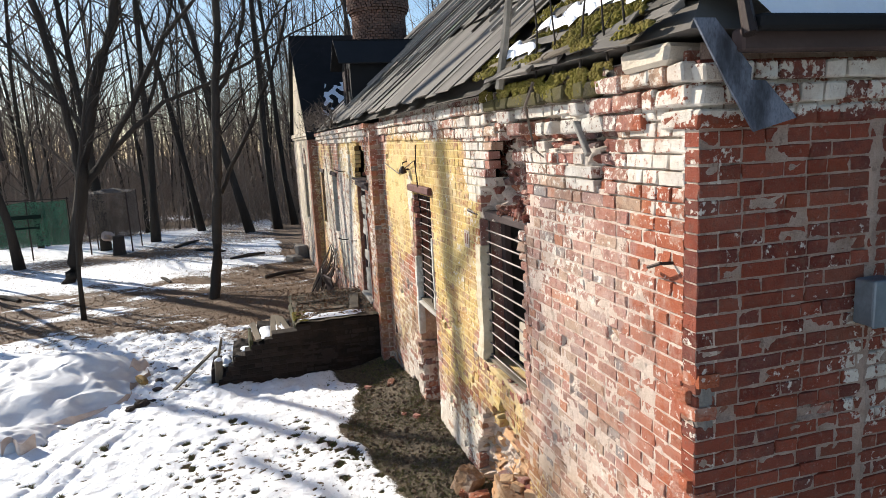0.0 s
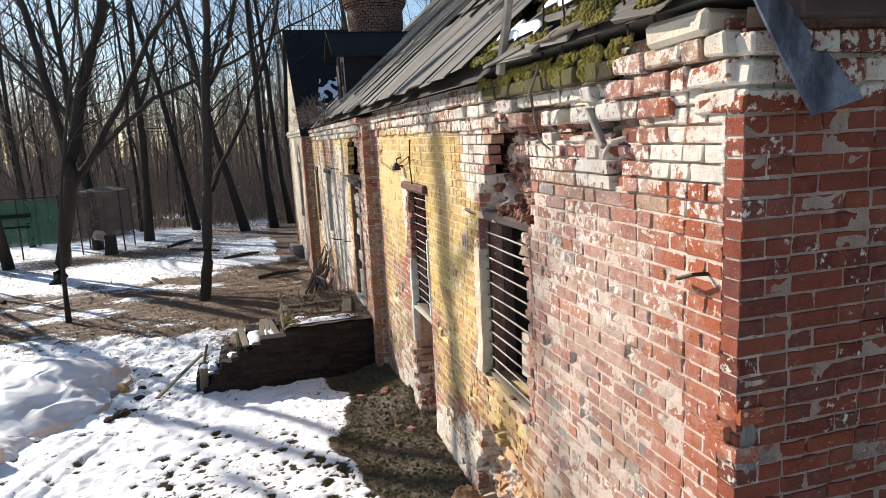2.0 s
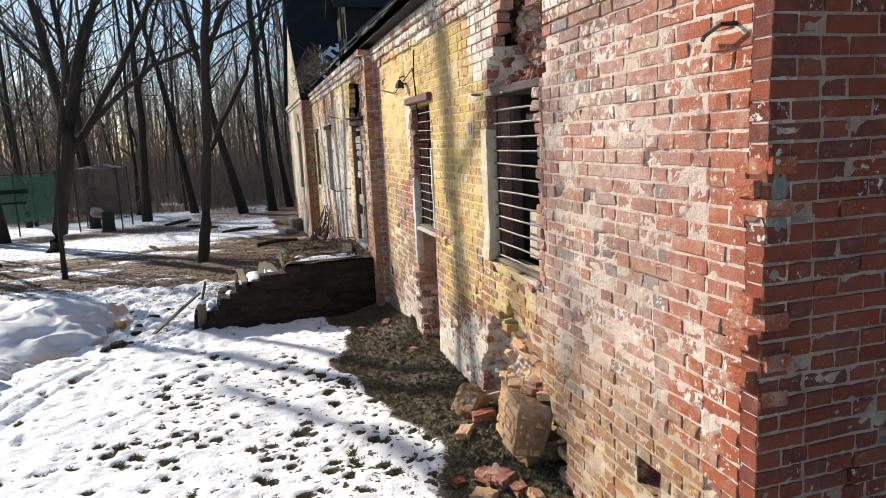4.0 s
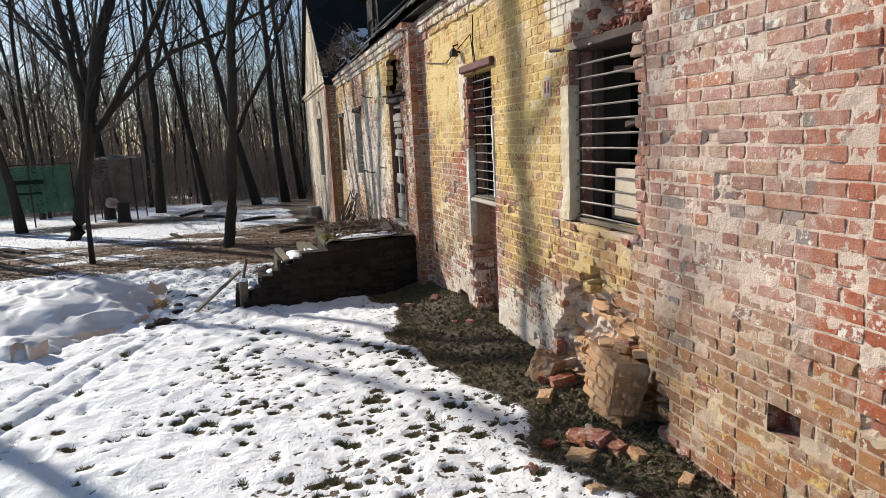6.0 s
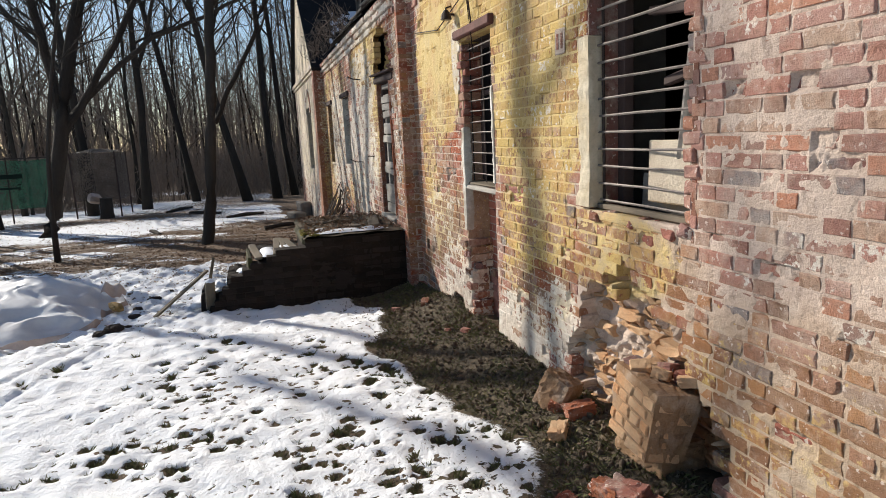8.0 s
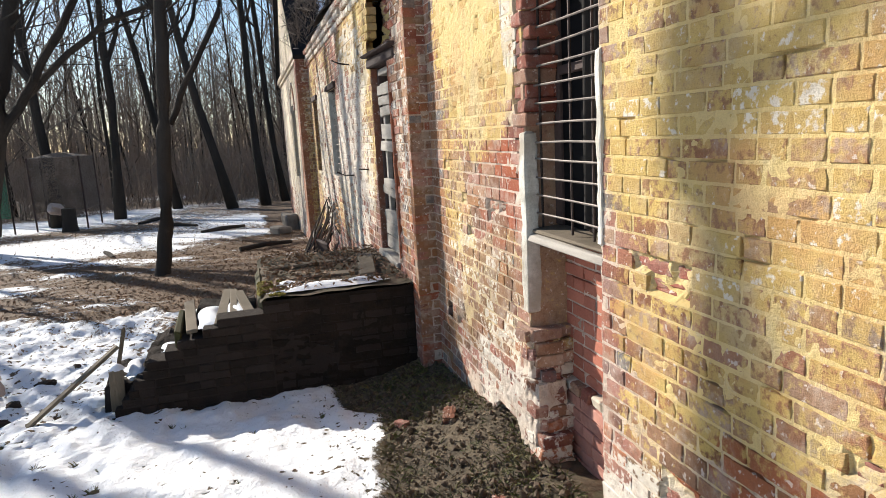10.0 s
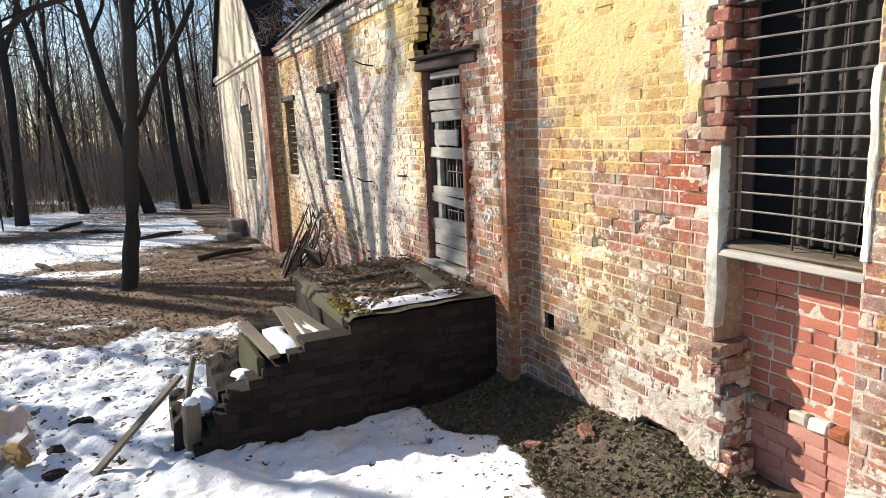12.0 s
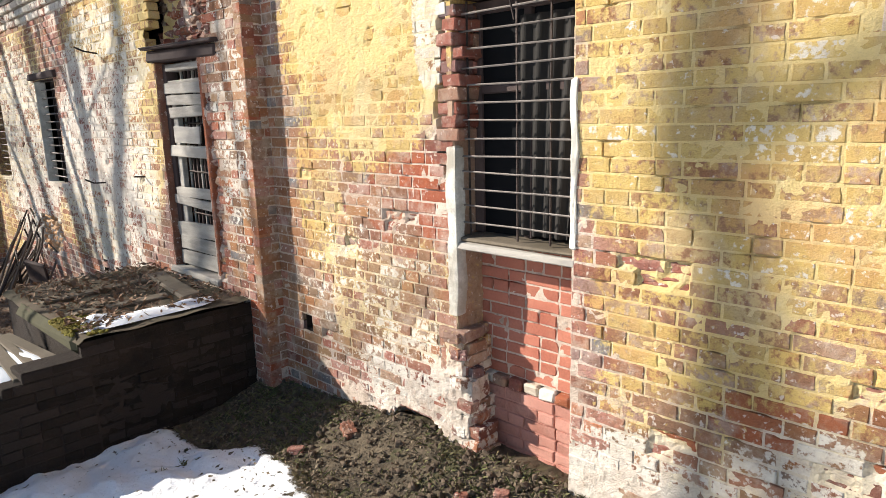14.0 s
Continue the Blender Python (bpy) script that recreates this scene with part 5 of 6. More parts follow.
for z in (1.23, 1.62, 2.06):
    part("rail", Shape().tube([(1.87, 10.73, z), (1.87, 11.43, z + 0.01)], [0.008, 0.008], 6), iron, dr)
part("threshold", Shape().box(1.70, 1.95, 10.6, 11.56, 0.655, 0.715, 0.012, 0.006), wood_grey, dr)
single("door_beam", Shape().block(pose(1.80, 10.98, 2.655, 0.8, 0, 0), 0.17, 1.3, 0.10, 0.014, 0.01, r), wood_dark, "dark weathered beam over the door", "beam")
single("door_beam", Shape().block(pose(1.76, 10.95, 2.725, 1.2, 0, 0.5), 0.2, 1.36, 0.03, 0.008, 0.01, r), wood_dark, "thin dark board on the door beam", "board")

for nm, hole, x, n in (("a", W3, X2, 12), ("b", W4, X2, 12), ("c", W5, X3, 8)):
    gg = thing("window_grille", (x + 0.07, hole[0], hole[2]), "iron grille in a narrow window", "grille", "narrow windows")
    rods(gg, x + 0.07, hole[0], hole[1], [hole[2] + 0.08 + k * (hole[3] - hole[2] - 0.1) / n for k in range(n + 1)], [(hole[0] + hole[1]) / 2], hole[2], hole[3])
    ff = thing("window", (x + 0.2, hole[0], hole[2]), "dark window behind bars with a grey frame", "window", "narrow windows")
    part("pane", Shape().box(x + 0.215, x + 0.22, hole[0], hole[1], hole[2], hole[3]), glass_dark, ff, "pane blackened for the unlit room behind")
    for y in (hole[0] + 0.03, (hole[0] + hole[1]) / 2, hole[1] - 0.03):
        part("frame", Shape().box(x + 0.19, x + 0.23, y - 0.03, y + 0.03, hole[2], hole[3], 0.005), wood_dark, ff)
    if nm != "c":
        single("wood_lintel", Shape().block(pose(x + 0.02, (hole[0] + hole[1]) / 2, hole[3] + 0.05, 0, 0, 0), 0.12, hole[1] - hole[0] + 0.25, 0.09, 0.01, 0.008, r), wood_dark, "dark lintel board over a narrow window", "lintel")
# arch over the far window
ar = Shape()
for k in range(9):
    w = math.pi * (k + 0.5) / 9
    ar.block(pose(X3 + 0.02, 21.25 + 0.72 * math.cos(w), 2.6 + 0.6 * math.sin(w), math.degrees(w) - 90, 0, 0), 0.1, 0.22, 0.16, 0.01, 0.006, r)
single("window_arch", ar, brick_front, "ochre brick arch over the far window", "arch", kind="structure")

# ---- porch and steps ----
PT = 0.63
porch = thing("porch", (1.0, 11.0, -0.1), "damp brick porch darkened as in shade, with a mossy earth-covered landing", "porch")
py0 = 10.13
dw_ = hollow([(0.3, 0.1, 0.3, 0.2, 0.03)], 4)
wall("front_wall", "damp brick retaining wall, darkened as in shade", (0.42, py0, 0), (1, 0, 0), (0, -1, 0), 0.0, X2 - 0.42 + 0.02, -0.35, PT - 0.03, [], dw_, stone_dark, stone_dark, seed=41, rough=2.0, owner=porch)
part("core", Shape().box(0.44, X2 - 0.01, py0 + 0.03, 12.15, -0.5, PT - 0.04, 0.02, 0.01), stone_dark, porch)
part("landing", Shape().grid(lambda u, v: (0.40 + (X2 - 0.42) * u, 10.1 + 2.05 * v, PT + 0.02 * wobble(u * 5, v * 9) - 0.03 * (u < 0.02)), 30, 50), plain("mossy earth", (0.10, 0.075, 0.052), 0.95, vary=0.55, scale=10, second=(0.06, 0.052, 0.03)), porch, "mossy earth-covered landing", True)
part("edge_beam", Shape().box(0.38, 0.46, 10.2, 11.6, PT - 0.12, PT + 0.002, 0.03, 0.02), plain("mossy rotten wood", (0.06, 0.055, 0.028), 0.95, vary=0.5, scale=14, second=(0.04, 0.036, 0.02)), porch, "mossy edge beam")
part("slab", Shape().block(pose(0.95, 11.4, PT + 0.014, 0, 0, 4), 0.9, 0.16, 0.03, 0.01, 0.008, r), wood_step, porch, "grey plank lying in the earth")
part("slab", Shape().block(pose(0.9, 10.75, PT + 0.012, 0, 0, -3), 0.8, 0.13, 0.03, 0.01, 0.008, r), wood_step, porch, "grey plank lying in the earth")
mp = Shape()
for k in range(500):
    x, y = 0.40 + 0.22 * r.random() ** 1.5, 10.14 + 0.6 * r.random()
    if wobble(x, y, 3, 6) > -0.1:
        cushion(mp, (x, y, PT + 0.012), (-0.4, -0.2, 1), r.uniform(0.008, 0.024), r.uniform(0.006, 0.02))
part("moss", mp, moss, porch, "yellow-green moss on the landing's corner", kind="stuff")
part("board", Shape().block(pose(1.46, 11.0, PT + 0.03, 0, 0, -8), 0.16, 1.1, 0.035, 0.008, 0.008, r), wood_step, porch)
for x, y, a, b in ((0.95, 10.32, 0.5, 0.12), (1.3, 10.35, 0.25, 0.08), (0.65, 10.5, 0.15, 0.1)):
    single("snow_patch", Shape().grid(lambda u, v: (x + a * (u - 0.5) * 2 * (0.8 + 0.2 * math.sin(9 * v)), y + b * (v - 0.5) * 2, PT + 0.012 + 0.04 * math.sin(math.pi * u) * math.sin(math.pi * v)), 12, 6), snow_mat, "thin snow on the porch edge", "snow", "snow on the porch", smooth=True)
stairs = thing("stairs", (-0.3, 11.0, -0.2), "ruined porch steps of brick and loose mossy planks", "stairs")
for c in range(13):
    z1 = 0.50 - c * 0.072
    left = float(np.interp(z1 - 0.02, (-0.3, -0.19, 0.08, 0.16, 0.29, 0.38, 0.47), (-0.88, -0.84, -0.62, -0.55, -0.38, -0.17, 0.06))) + r.uniform(-0.03, 0.02)
    x1, first = 0.46, True
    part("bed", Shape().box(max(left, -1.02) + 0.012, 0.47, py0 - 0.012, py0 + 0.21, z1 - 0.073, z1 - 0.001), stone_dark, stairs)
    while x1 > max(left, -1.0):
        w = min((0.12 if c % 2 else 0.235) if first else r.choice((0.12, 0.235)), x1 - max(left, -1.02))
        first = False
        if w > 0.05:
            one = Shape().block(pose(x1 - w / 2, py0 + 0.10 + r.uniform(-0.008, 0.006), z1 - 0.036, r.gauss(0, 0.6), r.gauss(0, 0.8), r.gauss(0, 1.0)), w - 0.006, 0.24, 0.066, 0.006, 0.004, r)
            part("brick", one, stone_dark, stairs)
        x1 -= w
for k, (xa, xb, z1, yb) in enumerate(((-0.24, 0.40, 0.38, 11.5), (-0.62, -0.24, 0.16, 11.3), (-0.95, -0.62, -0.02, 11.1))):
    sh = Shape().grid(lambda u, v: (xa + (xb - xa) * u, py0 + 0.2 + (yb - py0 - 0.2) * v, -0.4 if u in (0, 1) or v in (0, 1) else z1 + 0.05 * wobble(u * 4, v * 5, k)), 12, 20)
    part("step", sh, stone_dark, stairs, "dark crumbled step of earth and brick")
for x0, xk, y0, y1, z0, z1, w in ((0.33, 0.20, 10.22, 11.25, 0.44, 0.47, 0.10), (0.17, 0.15, 10.35, 11.35, 0.45, 0.47, 0.07), (0.06, 0.10, 10.2, 11.38, 0.43, 0.46, 0.085), (-0.17, -0.26, 10.2, 11.15, 0.40, 0.44, 0.09)):
    m = look((x0, y0, z0), (xk, y1, z1))
    part("plank", Shape().block(m @ pose(0, 0, -(y1 - y0) / 2), w, 0.035, y1 - y0, 0.006, 0.006, r), wood_step, stairs, "loose grey plank")
part("riser", Shape().block(pose(-0.30, 10.55, 0.24, 0, 4, 3), 0.05, 0.75, 0.36, 0.01, 0.012, r), plain("mossy wood", (0.06, 0.055, 0.03), 0.95, vary=0.5, scale=14, second=(0.05, 0.05, 0.015)), stairs, "mossy upright board")
for x0, x1, ya, yb, z1 in ((0.09, 0.28, 10.25, 11.0, 0.425), (-0.14, 0.05, 10.22, 10.95, 0.41), (-0.45, -0.3, 10.4, 10.6, 0.2), (-0.75, -0.62, 10.3, 10.75, 0.06)):
    sn = Shape().grid(lambda u, v: (x0 + (x1 - x0) * u + 0.02 * math.sin(7 * v), ya + (yb - ya) * v, z1 + 0.05 * (math.sin(math.pi * u) * math.sin(math.pi * v)) ** 0.5), 8, 14)
    single("snow_patch", sn, snow_mat, "snow lying between the step planks", "snow", "snow on the porch", smooth=True)
m = look((-1.49, 10.2, -0.22), (-0.89, 10.6, 0.2))
single("plank", Shape().block(m @ pose(0, 0, -0.42), 0.08, 0.03, 0.98, 0.008, 0.008, r), wood_step, "long grey-brown plank leaning on the lowest step", "plank")
m = look((-0.83, 10.45, 0.02), (-0.73, 10.47, 0.43))
single("plank", Shape().block(m @ pose(0, 0, -0.2), 0.08, 0.03, 0.46, 0.008, 0.008, r), wood_step, "short grey-brown board standing on the steps", "plank")
for x, y, h, q in ((-0.80, 10.26, 0.36, 0.055),):
    ob = thing("post_stub", (x, y, -0.2), "short rotten wooden post with a cap of snow", "post")
    part("post", lump(pose(x, y, -0.2 + h / 2, 2, 3, 12), 2 * q, 2 * q, h, 8, 0.07, 31), wood_step, ob)
    part("snow_cap", Shape().grid(lambda u, v: (x + 0.012 + q * 1.25 * u * math.cos(2 * math.pi * v), y + q * 1.2 * u * math.sin(2 * math.pi * v), -0.2 + h + 0.045 * (1 - u * u) - 0.01), 5, 12), snow_mat, ob, "cap of snow", True)
for k, (x, y, z, sx, sy) in enumerate(((-0.68, 10.5, -0.02, 0.16, 0.2), (-0.98, 10.45, -0.17, 0.2, 0.16), (-0.42, 10.6, 0.12, 0.12, 0.22), (-0.8, 10.75, -0.05, 0.2, 0.25))):
    single("snow_patch", lump(pose(x, y, z, 0, 0, 40 * k), sx, sy, 0.07, 8, 0.15, 90 + k, round_by=0.4), snow_mat, "lump of snow on the ruined steps", "snow", "snow on the porch", smooth=True)

# ---- trees ----
def grow(trunk, crown, p, d, length, rad, level, r, wild=0.12, low=0.38, twigs=1.0):
    """One stem or branch and all that grows from it."""
    n = 8 if level == 0 else (6 if level == 1 else (3 if level == 2 else 2))
    pts, rads = [Vector(p)], [rad * (1.35 if level == 0 else 1.0)]
    d = Vector(d).normalized()
    tip = 0.3 if level == 0 else 0.25
    for i in range(n):
        d = (d + Vector((r.gauss(0, wild), r.gauss(0, wild), r.gauss(0, wild * 0.5) + (0.05 if level else 0.02)))).normalized()
        pts.append(pts[-1] + d * (length / n))
        rads.append(rad * (1 - (1 - tip) * (i + 1) / n))
    (trunk if level == 0 else crown).tube(pts, rads, (9, 6, 4, 3)[min(level, 3)], level == 0)
    if level >= 3:
        return
    many = (11 if low > 0.3 else 20, 7, 4)[level]
    many = max(2, int(many * (twigs if level else min(1, twigs * 1.6))))
    low = low if level == 0 else 0.2
    for k in range(many):
        f = low + (1 - low) * (k + r.random()) / many
        i = min(n - 1, int(f * n))
        q = pts[i].lerp(pts[i + 1], f * n - i)
        a = r.uniform(0, 2 * math.pi)
        e = (pts[i + 1] - pts[i]).normalized()
        side = e.cross(Vector((math.cos(a), math.sin(a), 0.3))).normalized()
        tilt = r.uniform(0.55, 1.25)
        grow(trunk, crown, q, e * math.cos(tilt) + side * math.sin(tilt) + Vector((0, 0, 0.25)), length * r.uniform(0.28, 0.5) * (1 - 0.45 * f), rads[i] * r.uniform(0.35, 0.5), level + 1, r, 0.21, 0.2, twigs)


def tree(name, at, height, rad, lean, seed, label, limbs=(), twigs=1.0, group="", low=0.38, mat=None, boughs=()):
    """A bare tree. limbs: heavy limbs (height up the stem, direction, length, radius)."""
    r = random.Random(seed)
    t, c = Shape(), Shape()
    ob = thing(name, at, label, "tree", group)
    base = Vector(at)
    for n, (depth, r0, r1, path) in enumerate(boughs):
        pts = [Vector((x, depth + 0.12 * math.sin(2.1 * i + n), z)) for i, (x, z) in enumerate(path)]
        full = []
        for a, b in zip(pts, pts[1:]):
            for i in range(4):
                full.append(a.lerp(b, i / 4) + Vector((r.gauss(0, 0.025), r.gauss(0, 0.025), 0)) * (i > 0))
        full.append(pts[-1])
        (c if n else t).tube(full, [r0 + (r1 - r0) * i / (len(full) - 1) for i in range(len(full))], 9, True)
        e = (pts[-1] - pts[-2]).normalized()
        grow(c, c, pts[-1], e, 5.0, r1, 1, r, 0.16, 0.2, twigs)
        for k in range(int(2.2 * len(full) * min(1.0, 2 * twigs))):
            i = r.randint(len(full) // 4 if n else len(full) // 2, len(full) - 2)
            a = r.uniform(0, 2 * math.pi)
            side = e.cross(Vector((math.cos(a), math.sin(a), 0.3))).normalized()
            grow(c, c, full[i], e * 0.6 + side + Vector((0, 0, 0.3)), r.uniform(0.8, 2.6), r1 * r.uniform(0.12, 0.3), 2, r, 0.2, 0.2, twigs)
    if not boughs:
        grow(t, c, base - Vector((0, 0, 0.15)), (lean[0], lean[1], 1), height, rad, 0, r, 0.05, low, twigs)
    for h, d, length, lr in limbs:
        f = h / height
        q = base + Vector((lean[0], lean[1], 1)).normalized() * h
        grow(c, c, q, d, length, lr, 1, r, 0.17, 0.2, twigs * 1.5)
    part("trunk", t, bark, ob, smooth=True)
    part("crown", c, mat or bark, ob, "bare brown branches")
    return ob


DARK = "tall bare tree with dark bark"
tree("tree", (-1.3, 16.8, lay(-1.3, 16.8)), 14, 0.115, (0.03, 0.0), 2, "slender bare tree with a forked dark trunk among leaf litter",
     boughs=((16.8, 0.135, 0.08, ((-1.32, -0.6), (-1.08, 0.6), (-0.84, 2.74), (-0.71, 4.48), (-0.51, 6.15), (-0.4, 8.5))), (16.8, 0.055, 0.035, ((-0.82, 2.3), (-0.32, 3.24), (0.23, 4.4), (0.69, 5.29), (1.1, 6.6))), (16.8, 0.06, 0.04, ((-0.70, 4.5), (-0.25, 5.41), (0.03, 6.16), (0.3, 7.8)))))
tree("tree", (-4.0, 16.0, lay(-4.0, 16.0)), 9, 0.05, (0.0, 0.02), 3, "thin young bare tree standing in leaf litter", twigs=0.7)
tree("tree", (-5.75, 22.0, lay(-5.75, 22.0)), 13, 0.2, (0.12, 0.0), 4, "stout bare tree with several heavy mossy limbs", twigs=0.8,
     boughs=((22.0, 0.235, 0.11, ((-5.85, -0.8), (-5.5, 0.4), (-4.95, 2.8), (-4.35, 5.26), (-3.62, 7.17), (-3.2, 9.0))), (22.1, 0.13, 0.09, ((-5.02, 2.4), (-5.12, 4.03), (-5.3, 5.6), (-5.5, 6.84), (-5.9, 9.0))),
             (21.9, 0.115, 0.06, ((-4.95, 2.4), (-4.1, 3.51), (-3.21, 5.03), (-2.42, 6.55), (-1.72, 7.3))), (22.0, 0.085, 0.045, ((-4.85, 2.7), (-3.31, 4.16), (-2.5, 4.86), (-1.05, 5.4), (0.2, 6.0)))))
tree("tree", (-8.6, 27.0, lay(-8.6, 27.0)), 15, 0.16, (0.0, 0.0), 5, DARK, [(4, (-0.4, 0.2, 1), 7, 0.08)], twigs=0.5)
tree("tree", (-4.85, 33.6, lay(-4.85, 33.6)), 19, 0.19, (0.04, 0.0), 6, DARK, [(6, (0.4, 0.1, 1), 8, 0.1)])
tree("tree", (-0.45, 34.5, lay(-0.45, 34.5)), 20, 0.2, (-0.2, 0.0), 7, "tall bare tree leaning over the snow", [(7, (0.3, 0.1, 1), 8, 0.09)])
tree("tree", (0.95, 35.0, lay(0.95, 35.0)), 21, 0.19, (-0.1, 0.0), 8, DARK)
tree("tree", (1.9, 36.5, lay(1.9, 36.5)), 21, 0.16, (-0.09, 0.0), 9, DARK)
tree("tree", (-3.0, 37.5, lay(-3.0, 37.5)), 21, 0.17, (-0.06, 0.0), 12, DARK)
tree("tree", (-10.6, 29.0, lay(-10.6, 29.0)), 17, 0.22, (-0.03, 0.0), 10, DARK, [(2.4, (0.3, 0, 1), 9, 0.12)], twigs=0.5)
tree("tree", (-6.6, 31.5, lay(-6.6, 31.5)), 16, 0.19, (0.0, 0.0), 13, DARK, [(5, (-0.3, 0, 1), 9, 0.12)])
# trees beyond the picture's edge, whose shadows lie on wall and snow
tree("tree", (-7.4, 18.5, lay(-7.4, 18.5)), 11.5, 0.17, (0.005, 0.0), 21, DARK, twigs=0.12,
     boughs=((18.5, 0.115, 0.075, ((-7.4, -0.6), (-7.38, 4.0), (-7.4, 9.3))), (18.5, 0.085, 0.045, ((-7.4, 9.1), (-7.95, 10.2), (-8.7, 11.6))), (18.5, 0.09, 0.05, ((-7.4, 9.2), (-7.25, 10.5), (-7.0, 12.0)))))
tree("tree", (-9.5, 14.6, lay(-9.5, 14.6)), 14, 0.15, (0.03, 0.02), 23, DARK, twigs=0.3)
# slim trees further off to the side, whose stems throw stripes over the snow
for k, (x, y, h, q) in enumerate(((-8.6, 20.6, 8.0, 0.08), (-9.4, 20.9, 8.2, 0.07), (-8.2, 21.4, 7.8, 0.09), (-9.1, 22.3, 8.5, 0.07), (-10.0, 22.6, 8.8, 0.09), (-7.9, 22.4, 8.0, 0.06), (-9.9, 24.0, 9.0, 0.10), (-10.6, 21.4, 8.6, 0.06), (-11.4, 23.6, 9.2, 0.08))):
    tree("tree", (x, y, lay(x, y)), h, q, (0.02, 0.03), 33 + k, DARK, twigs=0.3)
tree("tree", (-12.0, 21.9, lay(-12.0, 21.9)), 24, 0.17, (0.02, 0.02), 31, DARK, [(9.5, (0.35, 0.3, 1), 9, 0.09), (10.5, (-0.4, -0.3, 1), 9, 0.09)], twigs=0.15)
# the wood behind: a few grown models, planted many times
models = []
for k in range(7):
    ob = tree("tree", (0, 0, 0), 17 + 1.2 * k, 0.06 + 0.011 * k, (0.03 * math.sin(k), 0.03 * math.cos(k * 2)), 50 + k, "bare tree of the wood behind the yard", twigs=0.8, group="trees of the wood", low=0.1, mat=twig)
    models.append(ob)
r = random.Random(77)
spots, k = [], 0
while len(spots) < 150:
    y = 34 + 62 * r.random() ** 1.25
    x = r.uniform(-0.95 * y - 8, 0.28 * y + 6)
    if y < 40 and -6 < x < 2.5 and r.random() < 0.7:
        continue
    if -4 < y - 1.3 * (1.9 - x) < 19 and y < 80:
        continue
    spots.append((x, y))
for i, (x, y) in enumerate(spots):
    m = pose(x, y, lay(x, y), 0, 0, r.uniform(0, 360)) @ Matrix.Scale(r.uniform(0.75, 1.2), 4)
    src = models[i % 7]
    if i < 7:
        src.matrix_basis = m
    else:
        ob = copy_thing(src, Matrix.Identity(4))
        ob.matrix_basis = m
# undergrowth and far stems, past counting
w = Shape()
for k in range(3600):
    y = 40 + 85 * r.random() ** 1.1
    x = r.uniform(-1.0 * y - 6, 0.3 * y + 8)
    z = lay(x, y)
    h = r.choice((2.5, 4, 5, 8, 13)) * r.uniform(0.6, 1.2)
    q = 0.008 + 0.0032 * h
    lx, ly = r.gauss(0, 0.09) * h, r.gauss(0, 0.05) * h
    w.tube([(x, y, z - 0.1), (x + lx * 0.4, y + ly * 0.4, z + h * 0.5), (x + lx, y + ly, z + h)], [q, q * 0.7, q * 0.2], 3, False)
    for j in range(9):
        f = r.uniform(0.2, 0.98)
        a = r.uniform(0, 2 * math.pi)
        p0 = Vector((x + lx * f, y + ly * f, z + h * f))
        w.tube([p0, p0 + Vector((math.cos(a) * 0.25, math.sin(a) * 0.25, r.uniform(0.15, 0.4))) * h * r.uniform(0.4, 0.9)], [q * 0.5, q * 0.15], 3, False)
for k in range(1500):
    y = 85 + 70 * r.random()
    x = r.uniform(-1.0 * y - 6, 0.3 * y + 8)
    h = r.uniform(9, 19)
    q = 0.05 + 0.07 * r.random()
    p0 = Vector((x, y, lay(x, y)))
    w.tube([p0, p0 + Vector((r.gauss(0, 0.5), 0, h))], [q, q * 0.3], 3, False)
    for j in range(7):
        a, b = p0 + Vector((0, 0, h * r.uniform(0.15, 0.95))), r.uniform(0, 2 * math.pi)
        w.tube([a, a + Vector((math.cos(b), math.sin(b), r.uniform(0.3, 1.2))) * r.uniform(1.2, 3)], [q * 0.45, q * 0.15], 3, False)
for k in range(2100):
    y = 38 + 60 * r.random() ** 1.2
    x = r.uniform(-1.0 * y - 6, 0.3 * y + 8)
    z = lay(x, y)
    for j in range(9):
        a, q = r.uniform(0, 2 * math.pi), r.uniform(1.2, 3.6)
        e = Vector((math.cos(a) * r.uniform(0.2, 0.9), math.sin(a) * r.uniform(0.2, 0.9), 1.0)) * q
        p0 = Vector((x + r.gauss(0, 0.3), y + r.gauss(0, 0.3), z))
        w.tube([p0, p0 + e * 0.6, p0 + e + Vector((e.x * 0.3, e.y * 0.3, -0.3 * r.random() * q))], [0.016, 0.011, 0.004], 3, False)
single("undergrowth", w, plain("grey-brown brushwood", (0.27, 0.21, 0.165), 0.9, vary=0.4, scale=3), "dense bare undergrowth and thin stems of the wood", "wood", kind="stuff")

# ---- things on and by the wall ----
r = random.Random(91)
# hanging torn sheet at the corner
ts = thing("torn_sheet", (2.1, 2.33, 3.5), "blue-grey torn roofing sheet hanging from the corner", "sheet")
pts = [(1.775, 3.80), (1.875, 3.80), (2.05, 3.60), (2.045, 3.55), (2.12, 3.545), (2.28, 3.385), (2.06, 3.335), (1.92, 3.55)]
front = [(x, 2.30 - 0.05 * (3.78 - z), z) for x, z in pts]
back = [(x, 2.312 - 0.05 * (3.78 - z), z) for x, z in pts]
part("sheet", Shape().add(front + back, [tuple(range(7, -1, -1)), tuple(range(8, 16))] + [(i, (i + 1) % 8, (i + 1) % 8 + 8, i + 8) for i in range(8)]), tarred, ts)
part("pipe_stub", Shape().tube([(1.96, 2.2, 3.72), (1.965, 2.25, 3.87)], [0.03, 0.025], 8), iron, ts)
